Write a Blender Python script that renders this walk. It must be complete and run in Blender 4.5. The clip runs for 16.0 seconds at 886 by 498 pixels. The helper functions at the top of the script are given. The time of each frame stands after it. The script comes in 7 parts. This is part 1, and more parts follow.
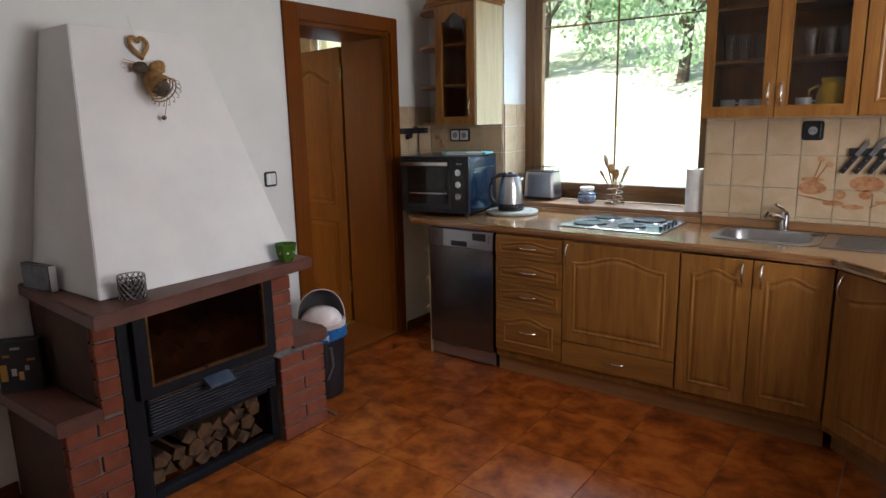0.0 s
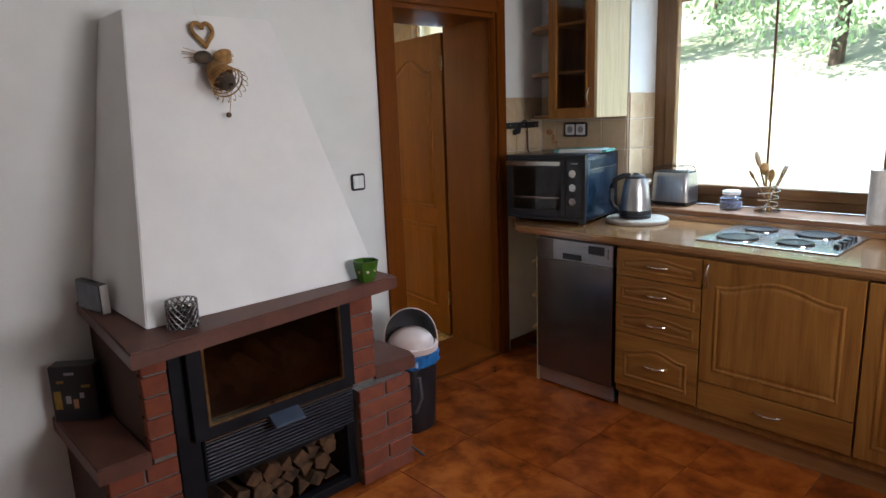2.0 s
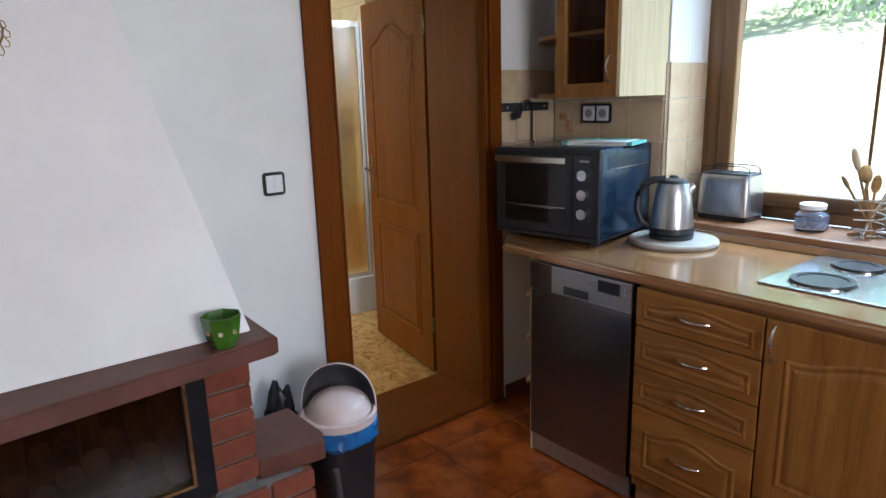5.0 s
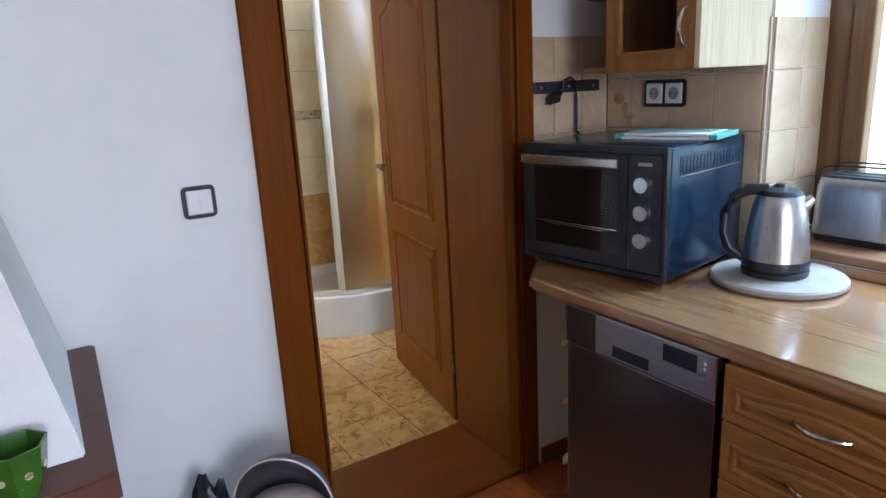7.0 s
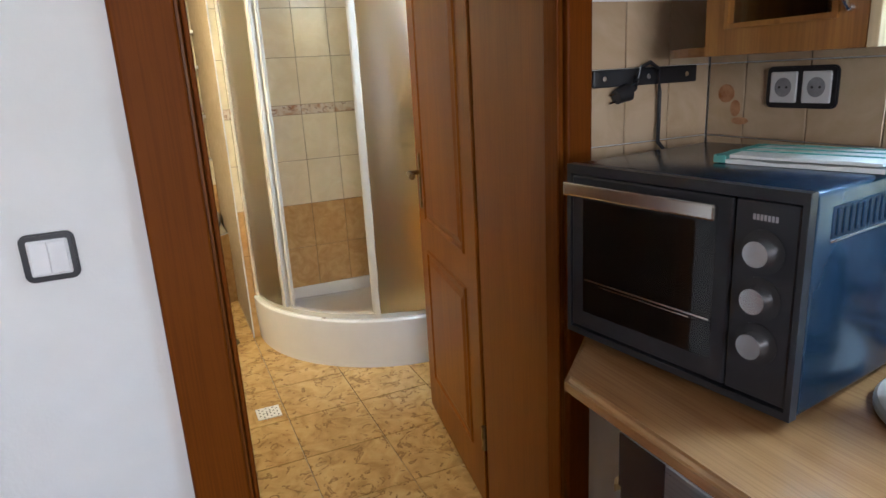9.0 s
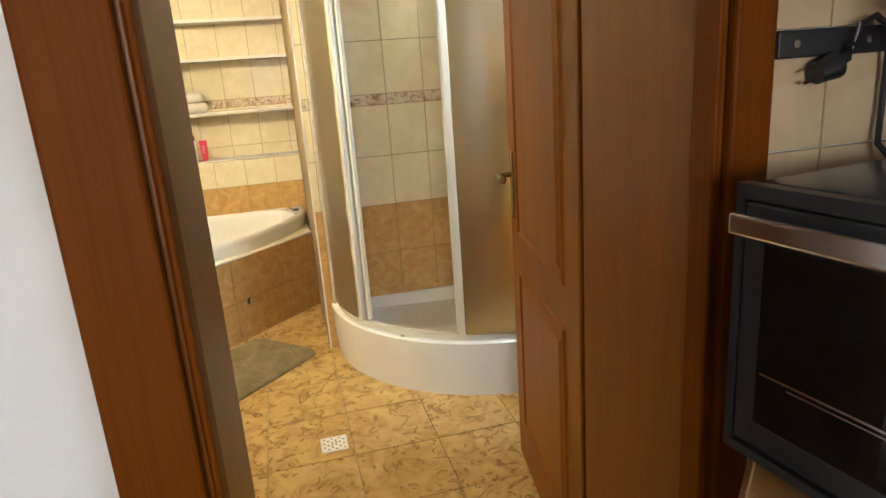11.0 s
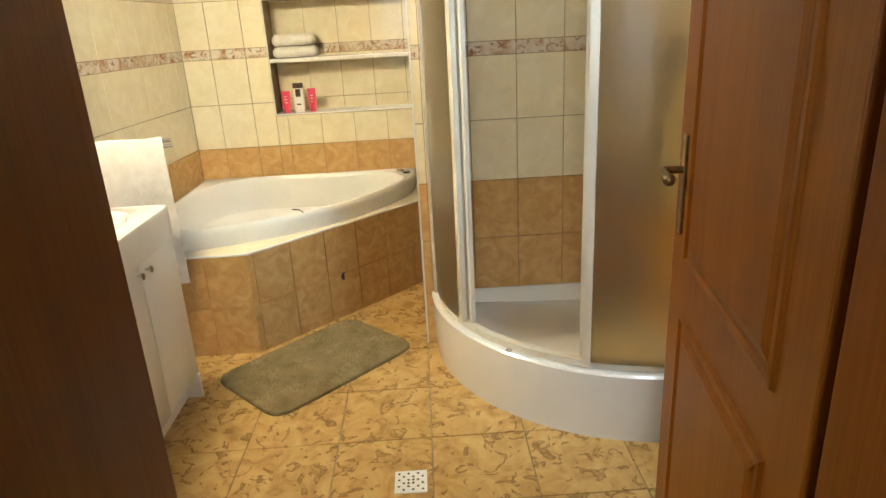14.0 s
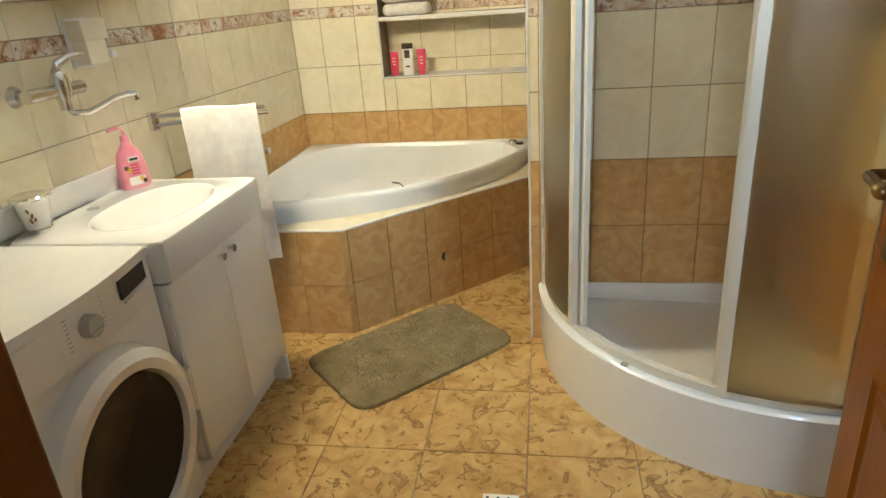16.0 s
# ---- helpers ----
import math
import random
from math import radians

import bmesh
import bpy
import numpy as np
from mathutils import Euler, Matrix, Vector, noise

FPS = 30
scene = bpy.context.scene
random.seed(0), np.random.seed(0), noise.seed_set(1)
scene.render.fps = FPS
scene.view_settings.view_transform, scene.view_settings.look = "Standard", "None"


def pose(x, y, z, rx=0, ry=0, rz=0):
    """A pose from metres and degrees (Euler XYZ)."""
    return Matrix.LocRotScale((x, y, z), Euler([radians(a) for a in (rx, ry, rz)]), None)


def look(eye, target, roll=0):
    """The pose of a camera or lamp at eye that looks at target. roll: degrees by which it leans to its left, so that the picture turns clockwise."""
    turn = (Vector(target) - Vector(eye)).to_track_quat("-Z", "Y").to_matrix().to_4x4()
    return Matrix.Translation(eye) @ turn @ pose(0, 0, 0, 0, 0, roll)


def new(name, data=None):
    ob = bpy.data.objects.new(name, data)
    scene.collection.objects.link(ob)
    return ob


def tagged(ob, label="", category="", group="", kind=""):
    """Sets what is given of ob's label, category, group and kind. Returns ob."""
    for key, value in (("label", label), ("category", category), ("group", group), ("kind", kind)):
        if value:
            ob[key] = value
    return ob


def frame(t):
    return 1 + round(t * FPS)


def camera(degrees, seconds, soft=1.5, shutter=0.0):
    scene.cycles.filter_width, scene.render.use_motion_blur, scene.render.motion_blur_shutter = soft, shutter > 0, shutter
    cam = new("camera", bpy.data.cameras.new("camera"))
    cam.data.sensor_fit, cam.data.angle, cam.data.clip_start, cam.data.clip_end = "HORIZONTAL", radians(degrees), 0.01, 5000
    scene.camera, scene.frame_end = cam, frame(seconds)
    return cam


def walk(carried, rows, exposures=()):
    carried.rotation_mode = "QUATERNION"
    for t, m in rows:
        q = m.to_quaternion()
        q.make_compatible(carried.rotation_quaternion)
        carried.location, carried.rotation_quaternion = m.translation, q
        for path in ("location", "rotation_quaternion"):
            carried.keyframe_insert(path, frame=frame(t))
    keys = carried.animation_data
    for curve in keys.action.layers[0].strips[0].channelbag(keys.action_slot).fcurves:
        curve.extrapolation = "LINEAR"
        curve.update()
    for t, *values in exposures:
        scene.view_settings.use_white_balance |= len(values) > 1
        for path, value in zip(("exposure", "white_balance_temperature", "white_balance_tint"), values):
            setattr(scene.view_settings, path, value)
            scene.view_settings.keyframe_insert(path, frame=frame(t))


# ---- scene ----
cam = camera(69.5, 16.0)
PATH = [
    (0, (-0.018, -0.1, 1.555), (-1.19, 1.472, 1.157), -1.2),
    (0.5, (-0.084, -0.037, 1.554), (-1.323, 1.47, 1.114), -1.5),
    (1, (-0.183, 0.086, 1.545), (-1.49, 1.538, 1.116), -1.4),
    (1.5, (-0.256, 0.165, 1.552), (-1.613, 1.57, 1.122), -1.5),
    (2, (-0.333, 0.331, 1.556), (-1.76, 1.672, 1.147), -2.1),
    (2.5, (-0.346, 0.549, 1.57), (-1.849, 1.803, 1.164), -2.4),
    (3, (-0.397, 0.695, 1.568), (-1.902, 1.947, 1.157), -1.4),
    (3.5, (-0.481, 0.863, 1.545), (-2.0, 2.098, 1.135), -0.9),
    (4, (-0.631, 1.006, 1.539), (-2.142, 2.246, 1.118), -1.2),
    (4.2, (-0.667, 1.055, 1.538), (-2.169, 2.301, 1.1), -1.3),
    (6.3, (-1.042, 1.74, 1.505), (-2.652, 2.822, 1.037), -2.2),
    (6.5, (-1.109, 1.805, 1.505), (-2.733, 2.873, 1.031), -2.3),
    (7, (-1.243, 1.907, 1.506), (-2.884, 2.936, 1.009), -3.0),
    (7.5, (-1.357, 2.014, 1.500), (-3.016, 3.014, 1.003), -3.5),
    (8, (-1.493, 2.178, 1.504), (-3.203, 3.091, 1.013), -3.6),
    (10.3, (-1.996, 2.602, 1.517), (-3.821, 3.21, 0.969), -3.9),
    (10.5, (-2.042, 2.599, 1.488), (-3.882, 3.173, 0.954), -4.2),
    (11, (-2.163, 2.68, 1.478), (-4.033, 3.135, 0.938), -4.1),
    (11.5, (-2.266, 2.755, 1.484), (-4.152, 3.115, 0.925), -3.5),
    (12, (-2.359, 2.799, 1.477), (-4.262, 3.067, 0.921), -2.6),
    (12.5, (-2.462, 2.807, 1.465), (-4.374, 3.013, 0.915), -2.2),
    (13, (-2.609, 2.839, 1.451), (-4.516, 2.977, 0.866), -2.1),
    (13.5, (-2.712, 2.851, 1.454), (-4.617, 2.933, 0.849), -2.4),
    (14, (-2.802, 2.852, 1.456), (-4.688, 2.894, 0.791), -3.1),
    (14.5, (-2.913, 2.877, 1.44), (-4.788, 2.831, 0.746), -4.1),
    (15, (-3.008, 2.871, 1.444), (-4.866, 2.75, 0.714), -4.5),
    (15.5, (-3.076, 2.879, 1.438), (-4.909, 2.669, 0.665), -4.3),
    (16, (-3.128, 2.879, 1.439), (-4.952, 2.562, 0.682), -4.1),
]
walk(cam, [(t, look(eye, target, roll)) for t, eye, target, roll in PATH], [(0, 1.0, 6450, 10), (2, 1.08, 6350, 10), (4, 1.2, 6200, 10), (7.5, 1.45, 5500, 12), (10.5, 1.6, 6700, 8), (12.5, 1.64, 6900, 5), (14, 1.52, 6500, 5), (16, 1.32, 5900, 4)])

# ---- light ----
world = bpy.data.worlds.new("world")
scene.world = world
world.use_nodes = True
wn = world.node_tree.nodes
sky = wn.new("ShaderNodeTexSky")
sky.sky_type, sky.sun_disc, sky.sun_elevation, sky.sun_rotation = "NISHITA", False, radians(52), radians(215)
world.node_tree.links.new(sky.outputs[0], wn["Background"].inputs[0])
wn["Background"].inputs[1].default_value = 0.15


def lamp(kind, name, m, energy, color, **settings):
    data = bpy.data.lights.new(name, kind)
    data.energy, data.color = energy, color
    for key, value in settings.items():
        setattr(data, key, value)
    ob = new(name, data)
    ob.matrix_world = m
    return ob


lamp("SUN", "sun", look((-6, -8, 13), (0, 0, 0)), 5.0, (1, 0.96, 0.9), angle=radians(0.5))
lamp("AREA", "window_daylight", look((-1.67, 5.3, 3.6), (-1.67, 3.4, 1.2)), 155, (0.56, 0.78, 1.0), shape="RECTANGLE", size=2.4, size_y=1.4)
# fill lamp added out of view to brighten hood and floor
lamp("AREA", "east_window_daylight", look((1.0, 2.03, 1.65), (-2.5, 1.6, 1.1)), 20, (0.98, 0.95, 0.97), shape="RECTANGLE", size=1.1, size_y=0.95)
lamp("AREA", "mirror_lamp_light", look((-5.08, 1.575, 2.10), (-6.0, 2.3, 0.6)), 19, (1.0, 0.83, 0.56), shape="RECTANGLE", size=0.55, size_y=0.07)
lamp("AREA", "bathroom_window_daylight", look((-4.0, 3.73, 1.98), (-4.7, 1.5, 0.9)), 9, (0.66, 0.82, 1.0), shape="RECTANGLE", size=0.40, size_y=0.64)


# ---- materials ----
def nodes_of(name):
    m = bpy.data.materials.new(name)
    m.use_nodes = True
    return m, m.node_tree.nodes, m.node_tree.links, m.node_tree.nodes["Principled BSDF"]


def coords(N, K, stretch=(1, 1, 1), vary=True):
    tc, mp = N.new("ShaderNodeTexCoord"), N.new("ShaderNodeMapping")
    mp.inputs["Scale"].default_value = stretch
    K.new(tc.outputs["Object"], mp.inputs["Vector"])
    if vary:
        oi, mul = N.new("ShaderNodeObjectInfo"), N.new("ShaderNodeMath")
        mul.operation, mul.inputs[1].default_value = "MULTIPLY", 37.0
        K.new(oi.outputs["Random"], mul.inputs[0])
        K.new(mul.outputs[0], mp.inputs["Location"])
    return mp.outputs[0]


def noise_of(N, K, vec, scale, detail=4, rough=0.55, dist=0.0):
    n = N.new("ShaderNodeTexNoise")
    n.inputs["Scale"].default_value, n.inputs["Detail"].default_value = scale, detail
    n.inputs["Roughness"].default_value, n.inputs["Distortion"].default_value = rough, dist
    K.new(vec, n.inputs["Vector"])
    return n.outputs["Fac"]


def ramp(N, K, fac, stops):
    r = N.new("ShaderNodeValToRGB")
    e = r.color_ramp.elements
    while len(e) < len(stops):
        e.new(0.5)
    for el, (p, c) in zip(e, stops):
        el.position, el.color = p, (*c, 1)
    K.new(fac, r.inputs[0])
    return r.outputs[0]


def mixed(N, K, fac, a, b, mode="MIX"):
    x = N.new("ShaderNodeMix")
    x.data_type, x.blend_type = "RGBA", mode
    if isinstance(fac, float):
        x.inputs[0].default_value = fac
    else:
        K.new(fac, x.inputs[0])
    K.new(a, x.inputs[6]), K.new(b, x.inputs[7])
    return x.outputs[2]


def bumped(N, K, P, height, strength, distance=0.002):
    b = N.new("ShaderNodeBump")
    b.inputs["Strength"].default_value, b.inputs["Distance"].default_value = strength, distance
    K.new(height, b.inputs["Height"]), K.new(b.outputs[0], P.inputs["Normal"])


def surface(name, c1, c2, rough=0.5, scale=6.0, metal=0.0, stretch=(1, 1, 1), fine=80.0, bump=0.15, c3=None, coat=0.0, dist=0.0, lo=0.35, hi=0.65, vary=True, rvar=0.08):
    """Colour that drifts between c1 and c2 (and c3), with a fine relief."""
    m, N, K, P = nodes_of(name)
    v = coords(N, K, stretch, vary)
    big = noise_of(N, K, v, scale, 5, 0.6, dist)
    stops = [(lo, c1), (hi, c2)] if c3 is None else [(lo, c1), ((lo + hi) / 2, c2), (hi, c3)]
    K.new(ramp(N, K, big, stops), P.inputs["Base Color"])
    small = noise_of(N, K, v, fine, 3, 0.6)
    if bump:
        bumped(N, K, P, small, bump)
    rr = N.new("ShaderNodeMapRange")
    rr.inputs["To Min"].default_value, rr.inputs["To Max"].default_value = max(0.02, rough - rvar), min(1, rough + rvar)
    K.new(big, rr.inputs["Value"]), K.new(rr.outputs[0], P.inputs["Roughness"])
    P.inputs["Metallic"].default_value = metal
    if coat:
        P.inputs["Coat Weight"].default_value, P.inputs["Coat Roughness"].default_value = coat, 0.12
    return m


def wood(name, dark, mid, light, axis="Z", rough=0.38, scale=1.0, bump=0.12, coat=0.15, spec=0.5):
    """Long grain along an axis, with cathedral figure and pores."""
    m, N, K, P = nodes_of(name)
    s = {"X": (0.7, 9, 9), "Y": (9, 0.7, 9), "Z": (9, 9, 0.7)}[axis]
    v = coords(N, K, tuple(a * scale for a in s))
    big = noise_of(N, K, v, 1.6, 6, 0.62, 1.2)
    f = {"X": (4, 240, 240), "Y": (240, 4, 240), "Z": (240, 240, 4)}[axis]
    pores = noise_of(N, K, coords(N, K, f), 1.0, 2, 0.5)
    col = ramp(N, K, big, [(0.3, dark), (0.5, mid), (0.72, light)])
    shade = ramp(N, K, pores, [(0.35, (0.72, 0.66, 0.6)), (0.55, (1, 1, 1))])
    K.new(mixed(N, K, 0.55, col, shade, "MULTIPLY"), P.inputs["Base Color"])
    P.inputs["Roughness"].default_value = rough
    P.inputs["Coat Weight"].default_value, P.inputs["Coat Roughness"].default_value = coat, 0.2
    P.inputs["Specular IOR Level"].default_value = spec
    bumped(N, K, P, pores, bump, 0.001)
    return m


def blotched_tile(name, base, mid, blot, dark, rough=0.22, scale=7.0, dist=1.5, vein_scale=2.6):
    """A glazed tile with clouds and scribbled darker veins."""
    m, N, K, P = nodes_of(name)
    v = coords(N, K)
    cloud = noise_of(N, K, v, scale, 5, 0.6, dist)
    vein = noise_of(N, K, v, scale * vein_scale, 3, 0.5, 2.0)
    col = ramp(N, K, cloud, [(0.32, base), (0.5, mid), (0.66, blot)])
    mask = ramp(N, K, vein, [(0.575, (0, 0, 0)), (0.62, (1, 1, 1)), (0.66, (0.5, 0.5, 0.5)), (0.75, (0, 0, 0))])
    deep = N.new("ShaderNodeRGB")
    deep.outputs[0].default_value = (*dark, 1)
    K.new(mixed(N, K, mask, col, deep.outputs[0]), P.inputs["Base Color"])
    P.inputs["Roughness"].default_value = rough
    bumped(N, K, P, noise_of(N, K, v, 30, 3), 0.12, 0.001)
    return m


def glassy(name, color=(1, 1, 1), rough=0.0, alpha=0.12, trans=1.0):
    m, N, K, P = nodes_of(name)
    P.inputs["Base Color"].default_value = (*color, 1)
    P.inputs["Roughness"].default_value, P.inputs["Transmission Weight"].default_value = rough, trans
    P.inputs["IOR"].default_value = 1.45
    return m


M_wall = surface("plaster_white", (0.74, 0.75, 0.73), (0.80, 0.80, 0.78), 0.85, 3, fine=140, bump=0.25)
M_hood = surface("plaster_hood", (0.76, 0.75, 0.75), (0.83, 0.82, 0.81), 0.85, 3, fine=160, bump=0.3)
M_ceil = surface("ceiling_paint", (0.76, 0.76, 0.74), (0.82, 0.82, 0.8), 0.9, 2, fine=90, bump=0.1)
M_oak = wood("oak_cabinet", (0.18, 0.070, 0.012), (0.27, 0.115, 0.022), (0.35, 0.163, 0.038), "Z")
M_oakh = wood("oak_cabinet_across", (0.18, 0.070, 0.012), (0.27, 0.115, 0.022), (0.35, 0.163, 0.038), "X")
M_birch = wood("pale_side_panel", (0.52, 0.42, 0.24), (0.60, 0.50, 0.30), (0.66, 0.56, 0.36), "Z", bump=0.05, scale=0.6)
M_top = wood("beech_worktop", (0.25, 0.115, 0.04), (0.30, 0.15, 0.058), (0.35, 0.185, 0.08), "X", scale=0.5, rough=0.14, spec=0.9, coat=0.8, bump=0.015)
M_sill = wood("beech_sill", (0.17, 0.075, 0.028), (0.22, 0.10, 0.04), (0.26, 0.125, 0.052), "X", scale=0.5, rough=0.42, coat=0.0, bump=0.03)
M_door = wood("door_leaf_wood", (0.19, 0.058, 0.003), (0.225, 0.073, 0.004), (0.26, 0.090, 0.006), "Z", rough=0.42, scale=0.5, bump=0.05, coat=0.0, spec=0.2)
M_frame = wood("door_frame_wood", (0.135, 0.034, 0.001), (0.15, 0.038, 0.001), (0.165, 0.043, 0.002), "Z", rough=0.55, scale=0.5, coat=0.0, spec=0.12)
# frame wood again, lightened for the light on the side linings
M_lining = wood("door_frame_wood_lit", (0.175, 0.050, 0.003), (0.20, 0.058, 0.004), (0.225, 0.067, 0.005), "Z", rough=0.42, scale=0.5, coat=0.04, spec=0.3, bump=0.05)
M_framey = wood("door_frame_wood_across", (0.135, 0.034, 0.001), (0.15, 0.038, 0.001), (0.165, 0.043, 0.002), "Y", rough=0.45, scale=0.5, coat=0.03, spec=0.3)
M_win = wood("window_wood", (0.11, 0.05, 0.016), (0.17, 0.085, 0.03), (0.24, 0.125, 0.048), "Z", rough=0.4)
M_winx = wood("window_wood_across", (0.11, 0.05, 0.016), (0.17, 0.085, 0.03), (0.24, 0.125, 0.048), "X", rough=0.4)
M_ktile = surface("kitchen_floor_glaze", (0.12, 0.026, 0.006), (0.27, 0.060, 0.010), 0.20, 6.5, fine=60, bump=0.10, c3=(0.40, 0.108, 0.017), dist=0.25, lo=0.3, hi=0.68, rvar=0.05)
M_kgrout = surface("kitchen_grout", (0.13, 0.075, 0.05), (0.18, 0.11, 0.08), 0.8, 20)
M_btile = blotched_tile("bath_floor_glaze", (0.60, 0.405, 0.16), (0.53, 0.335, 0.12), (0.40, 0.235, 0.08), (0.24, 0.135, 0.05), 0.24, 8.0, 1.5, 1.55)
M_bgrout = surface("bath_grout", (0.27, 0.205, 0.12), (0.34, 0.26, 0.16), 0.8, 20)
M_cream = surface("cream_wall_tile", (0.75, 0.67, 0.465), (0.82, 0.75, 0.56), 0.14, 9, fine=25, bump=0.05, dist=1)
M_ochre = surface("ochre_wall_tile", (0.52, 0.305, 0.11), (0.65, 0.42, 0.18), 0.18, 14, fine=30, bump=0.08, dist=1.2)
M_wgrout = surface("wall_grout", (0.26, 0.19, 0.10), (0.33, 0.25, 0.15), 0.8, 20)
M_kwt = surface("kitchen_wall_tile", (0.52, 0.385, 0.24), (0.61, 0.47, 0.315), 0.18, 7, fine=25, bump=0.06, dist=1)
M_brick = surface("red_brick", (0.145, 0.033, 0.014), (0.215, 0.053, 0.023), 0.85, 12, fine=220, bump=0.6)
# plain brown of the south faces, with their shade darkened into it
M_side = surface("smooth_brown_shaded_side", (0.045, 0.018, 0.010), (0.075, 0.029, 0.015), 0.8, 5, fine=120, bump=0.25)
M_mortar = surface("mortar", (0.13, 0.115, 0.108), (0.19, 0.17, 0.16), 0.95, 25, bump=0.5)
M_slab = surface("brown_stone_slab", (0.085, 0.030, 0.019), (0.13, 0.048, 0.032), 0.5, 10, fine=120, bump=0.3)
M_iron = surface("black_cast_iron", (0.004, 0.0045, 0.007), (0.009, 0.010, 0.014), 0.6, 8, metal=0.0, bump=0.08)
M_iron.node_tree.nodes["Principled BSDF"].inputs["Specular IOR Level"].default_value = 0.2
M_blackp = surface("black_plastic", (0.012, 0.013, 0.016), (0.022, 0.023, 0.028), 0.35, 5, bump=0.04)
M_oven = surface("dark_blue_enamel", (0.012, 0.034, 0.065), (0.02, 0.048, 0.09), 0.22, 4, metal=0.4, bump=0.04)
M_steel = surface("brushed_steel", (0.60, 0.60, 0.61), (0.66, 0.66, 0.67), 0.3, 3, metal=1.0, stretch=(60, 60, 1), fine=30, bump=0.08)
# steel darkened and browned: the floor's reflection is in the base colour
M_steelx = surface("dishwasher_steel_floor_toned", (0.19, 0.165, 0.155), (0.21, 0.185, 0.175), 0.2, 3, metal=0.9, stretch=(60, 60, 1), fine=30, bump=0.06)
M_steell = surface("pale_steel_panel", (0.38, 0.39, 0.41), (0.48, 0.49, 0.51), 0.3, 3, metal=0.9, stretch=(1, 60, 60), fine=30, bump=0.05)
M_toast = surface("brushed_toaster_steel", (0.40, 0.40, 0.42), (0.50, 0.50, 0.52), 0.34, 3, metal=1.0, stretch=(60, 60, 1), fine=30, bump=0.06)
M_chrome = surface("chrome", (0.72, 0.72, 0.73), (0.8, 0.8, 0.8), 0.08, 3, metal=1.0, bump=0, rvar=0.03)
M_nickel = surface("satin_nickel", (0.62, 0.60, 0.57), (0.74, 0.72, 0.68), 0.22, 8, metal=1.0, bump=0.03)
M_brass = surface("aged_brass", (0.16, 0.11, 0.05), (0.34, 0.24, 0.11), 0.3, 30, metal=1.0, bump=0.1)
M_white = surface("white_lacquer", (0.78, 0.77, 0.75), (0.84, 0.83, 0.81), 0.22, 3, fine=60, bump=0.02, coat=0.3)
M_whitem = surface("white_plastic", (0.76, 0.76, 0.76), (0.82, 0.82, 0.82), 0.35, 3, bump=0.02)
M_acryl = surface("white_sanitary_acrylic", (0.74, 0.74, 0.72), (0.79, 0.79, 0.77), 0.1, 3, bump=0, coat=0.5)
M_towel = surface("white_terry", (0.66, 0.62, 0.58), (0.77, 0.74, 0.70), 0.95, 22, fine=190, bump=1.0)
M_mat = surface("olive_grey_shag", (0.17, 0.125, 0.053), (0.235, 0.18, 0.083), 0.98, 9, fine=260, bump=1.0, c3=(0.29, 0.23, 0.12))
M_straw = surface("straw", (0.24, 0.12, 0.035), (0.40, 0.22, 0.075), 0.85, 50, fine=300, bump=0.6)
M_log = surface("split_firewood", (0.025, 0.012, 0.006), (0.15, 0.075, 0.032), 0.85, 14, fine=120, bump=0.6)
M_bark = surface("bark", (0.05, 0.035, 0.025), (0.13, 0.09, 0.06), 0.95, 20, fine=90, bump=0.9)
M_green = surface("green_glazed_pot", (0.03, 0.10, 0.010), (0.055, 0.16, 0.016), 0.25, 8, bump=0.1)
M_blue = surface("blue_bag", (0.01, 0.10, 0.30), (0.02, 0.17, 0.42), 0.35, 20, bump=0.5)
M_shade = surface("cream_lamp_shade", (0.80, 0.72, 0.55), (0.84, 0.77, 0.62), 0.45, 4, bump=0.02)
M_pink = surface("pink_plastic", (0.75, 0.24, 0.33), (0.82, 0.34, 0.42), 0.3, 12, bump=0.02)
M_red = surface("red_pink_tube", (0.70, 0.05, 0.12), (0.78, 0.09, 0.17), 0.3, 12, bump=0.02)
M_yellow = surface("yellow_ceramic", (0.65, 0.38, 0.02), (0.72, 0.46, 0.04), 0.3, 6, bump=0.02)
M_bin = surface("grey_plastic", (0.06, 0.06, 0.065), (0.09, 0.09, 0.095), 0.4, 6, bump=0.04)
M_cork = surface("pale_wood_board", (0.30, 0.26, 0.22), (0.38, 0.34, 0.29), 0.5, 15, bump=0.1)
M_cloth = surface("checked_cloth", (0.65, 0.68, 0.66), (0.75, 0.77, 0.75), 0.95, 30, fine=400, bump=0.8)
M_teal = surface("teal_cloth", (0.10, 0.36, 0.32), (0.16, 0.45, 0.40), 0.95, 30, fine=400, bump=0.8)
M_alu = surface("white_profile", (0.66, 0.63, 0.54), (0.74, 0.71, 0.62), 0.25, 3, metal=0.2, bump=0.02)
M_clear = glassy("clear_glass")
M_smoke = glassy("smoked_glass", (0.44, 0.40, 0.34), 0.02)
M_darkglass = surface("black_door_glass", (0.008, 0.008, 0.009), (0.014, 0.013, 0.013), 0.08, 3, bump=0, rvar=0.02)
M_darkglass.node_tree.nodes["Principled BSDF"].inputs["Specular IOR Level"].default_value = 0.14
M_frost = glassy("frosted_glass", (0.82, 0.72, 0.53), 0.32)
M_silver = surface("silver_knob", (0.62, 0.62, 0.63), (0.7, 0.7, 0.71), 0.22, 3, metal=0.95, bump=0.02)
M_cabglass = glassy("cabinet_glass", (0.8, 0.8, 0.8), 0.03)
M_jar = glassy("jar_glass", (0.93, 0.96, 1.0), 0.05)
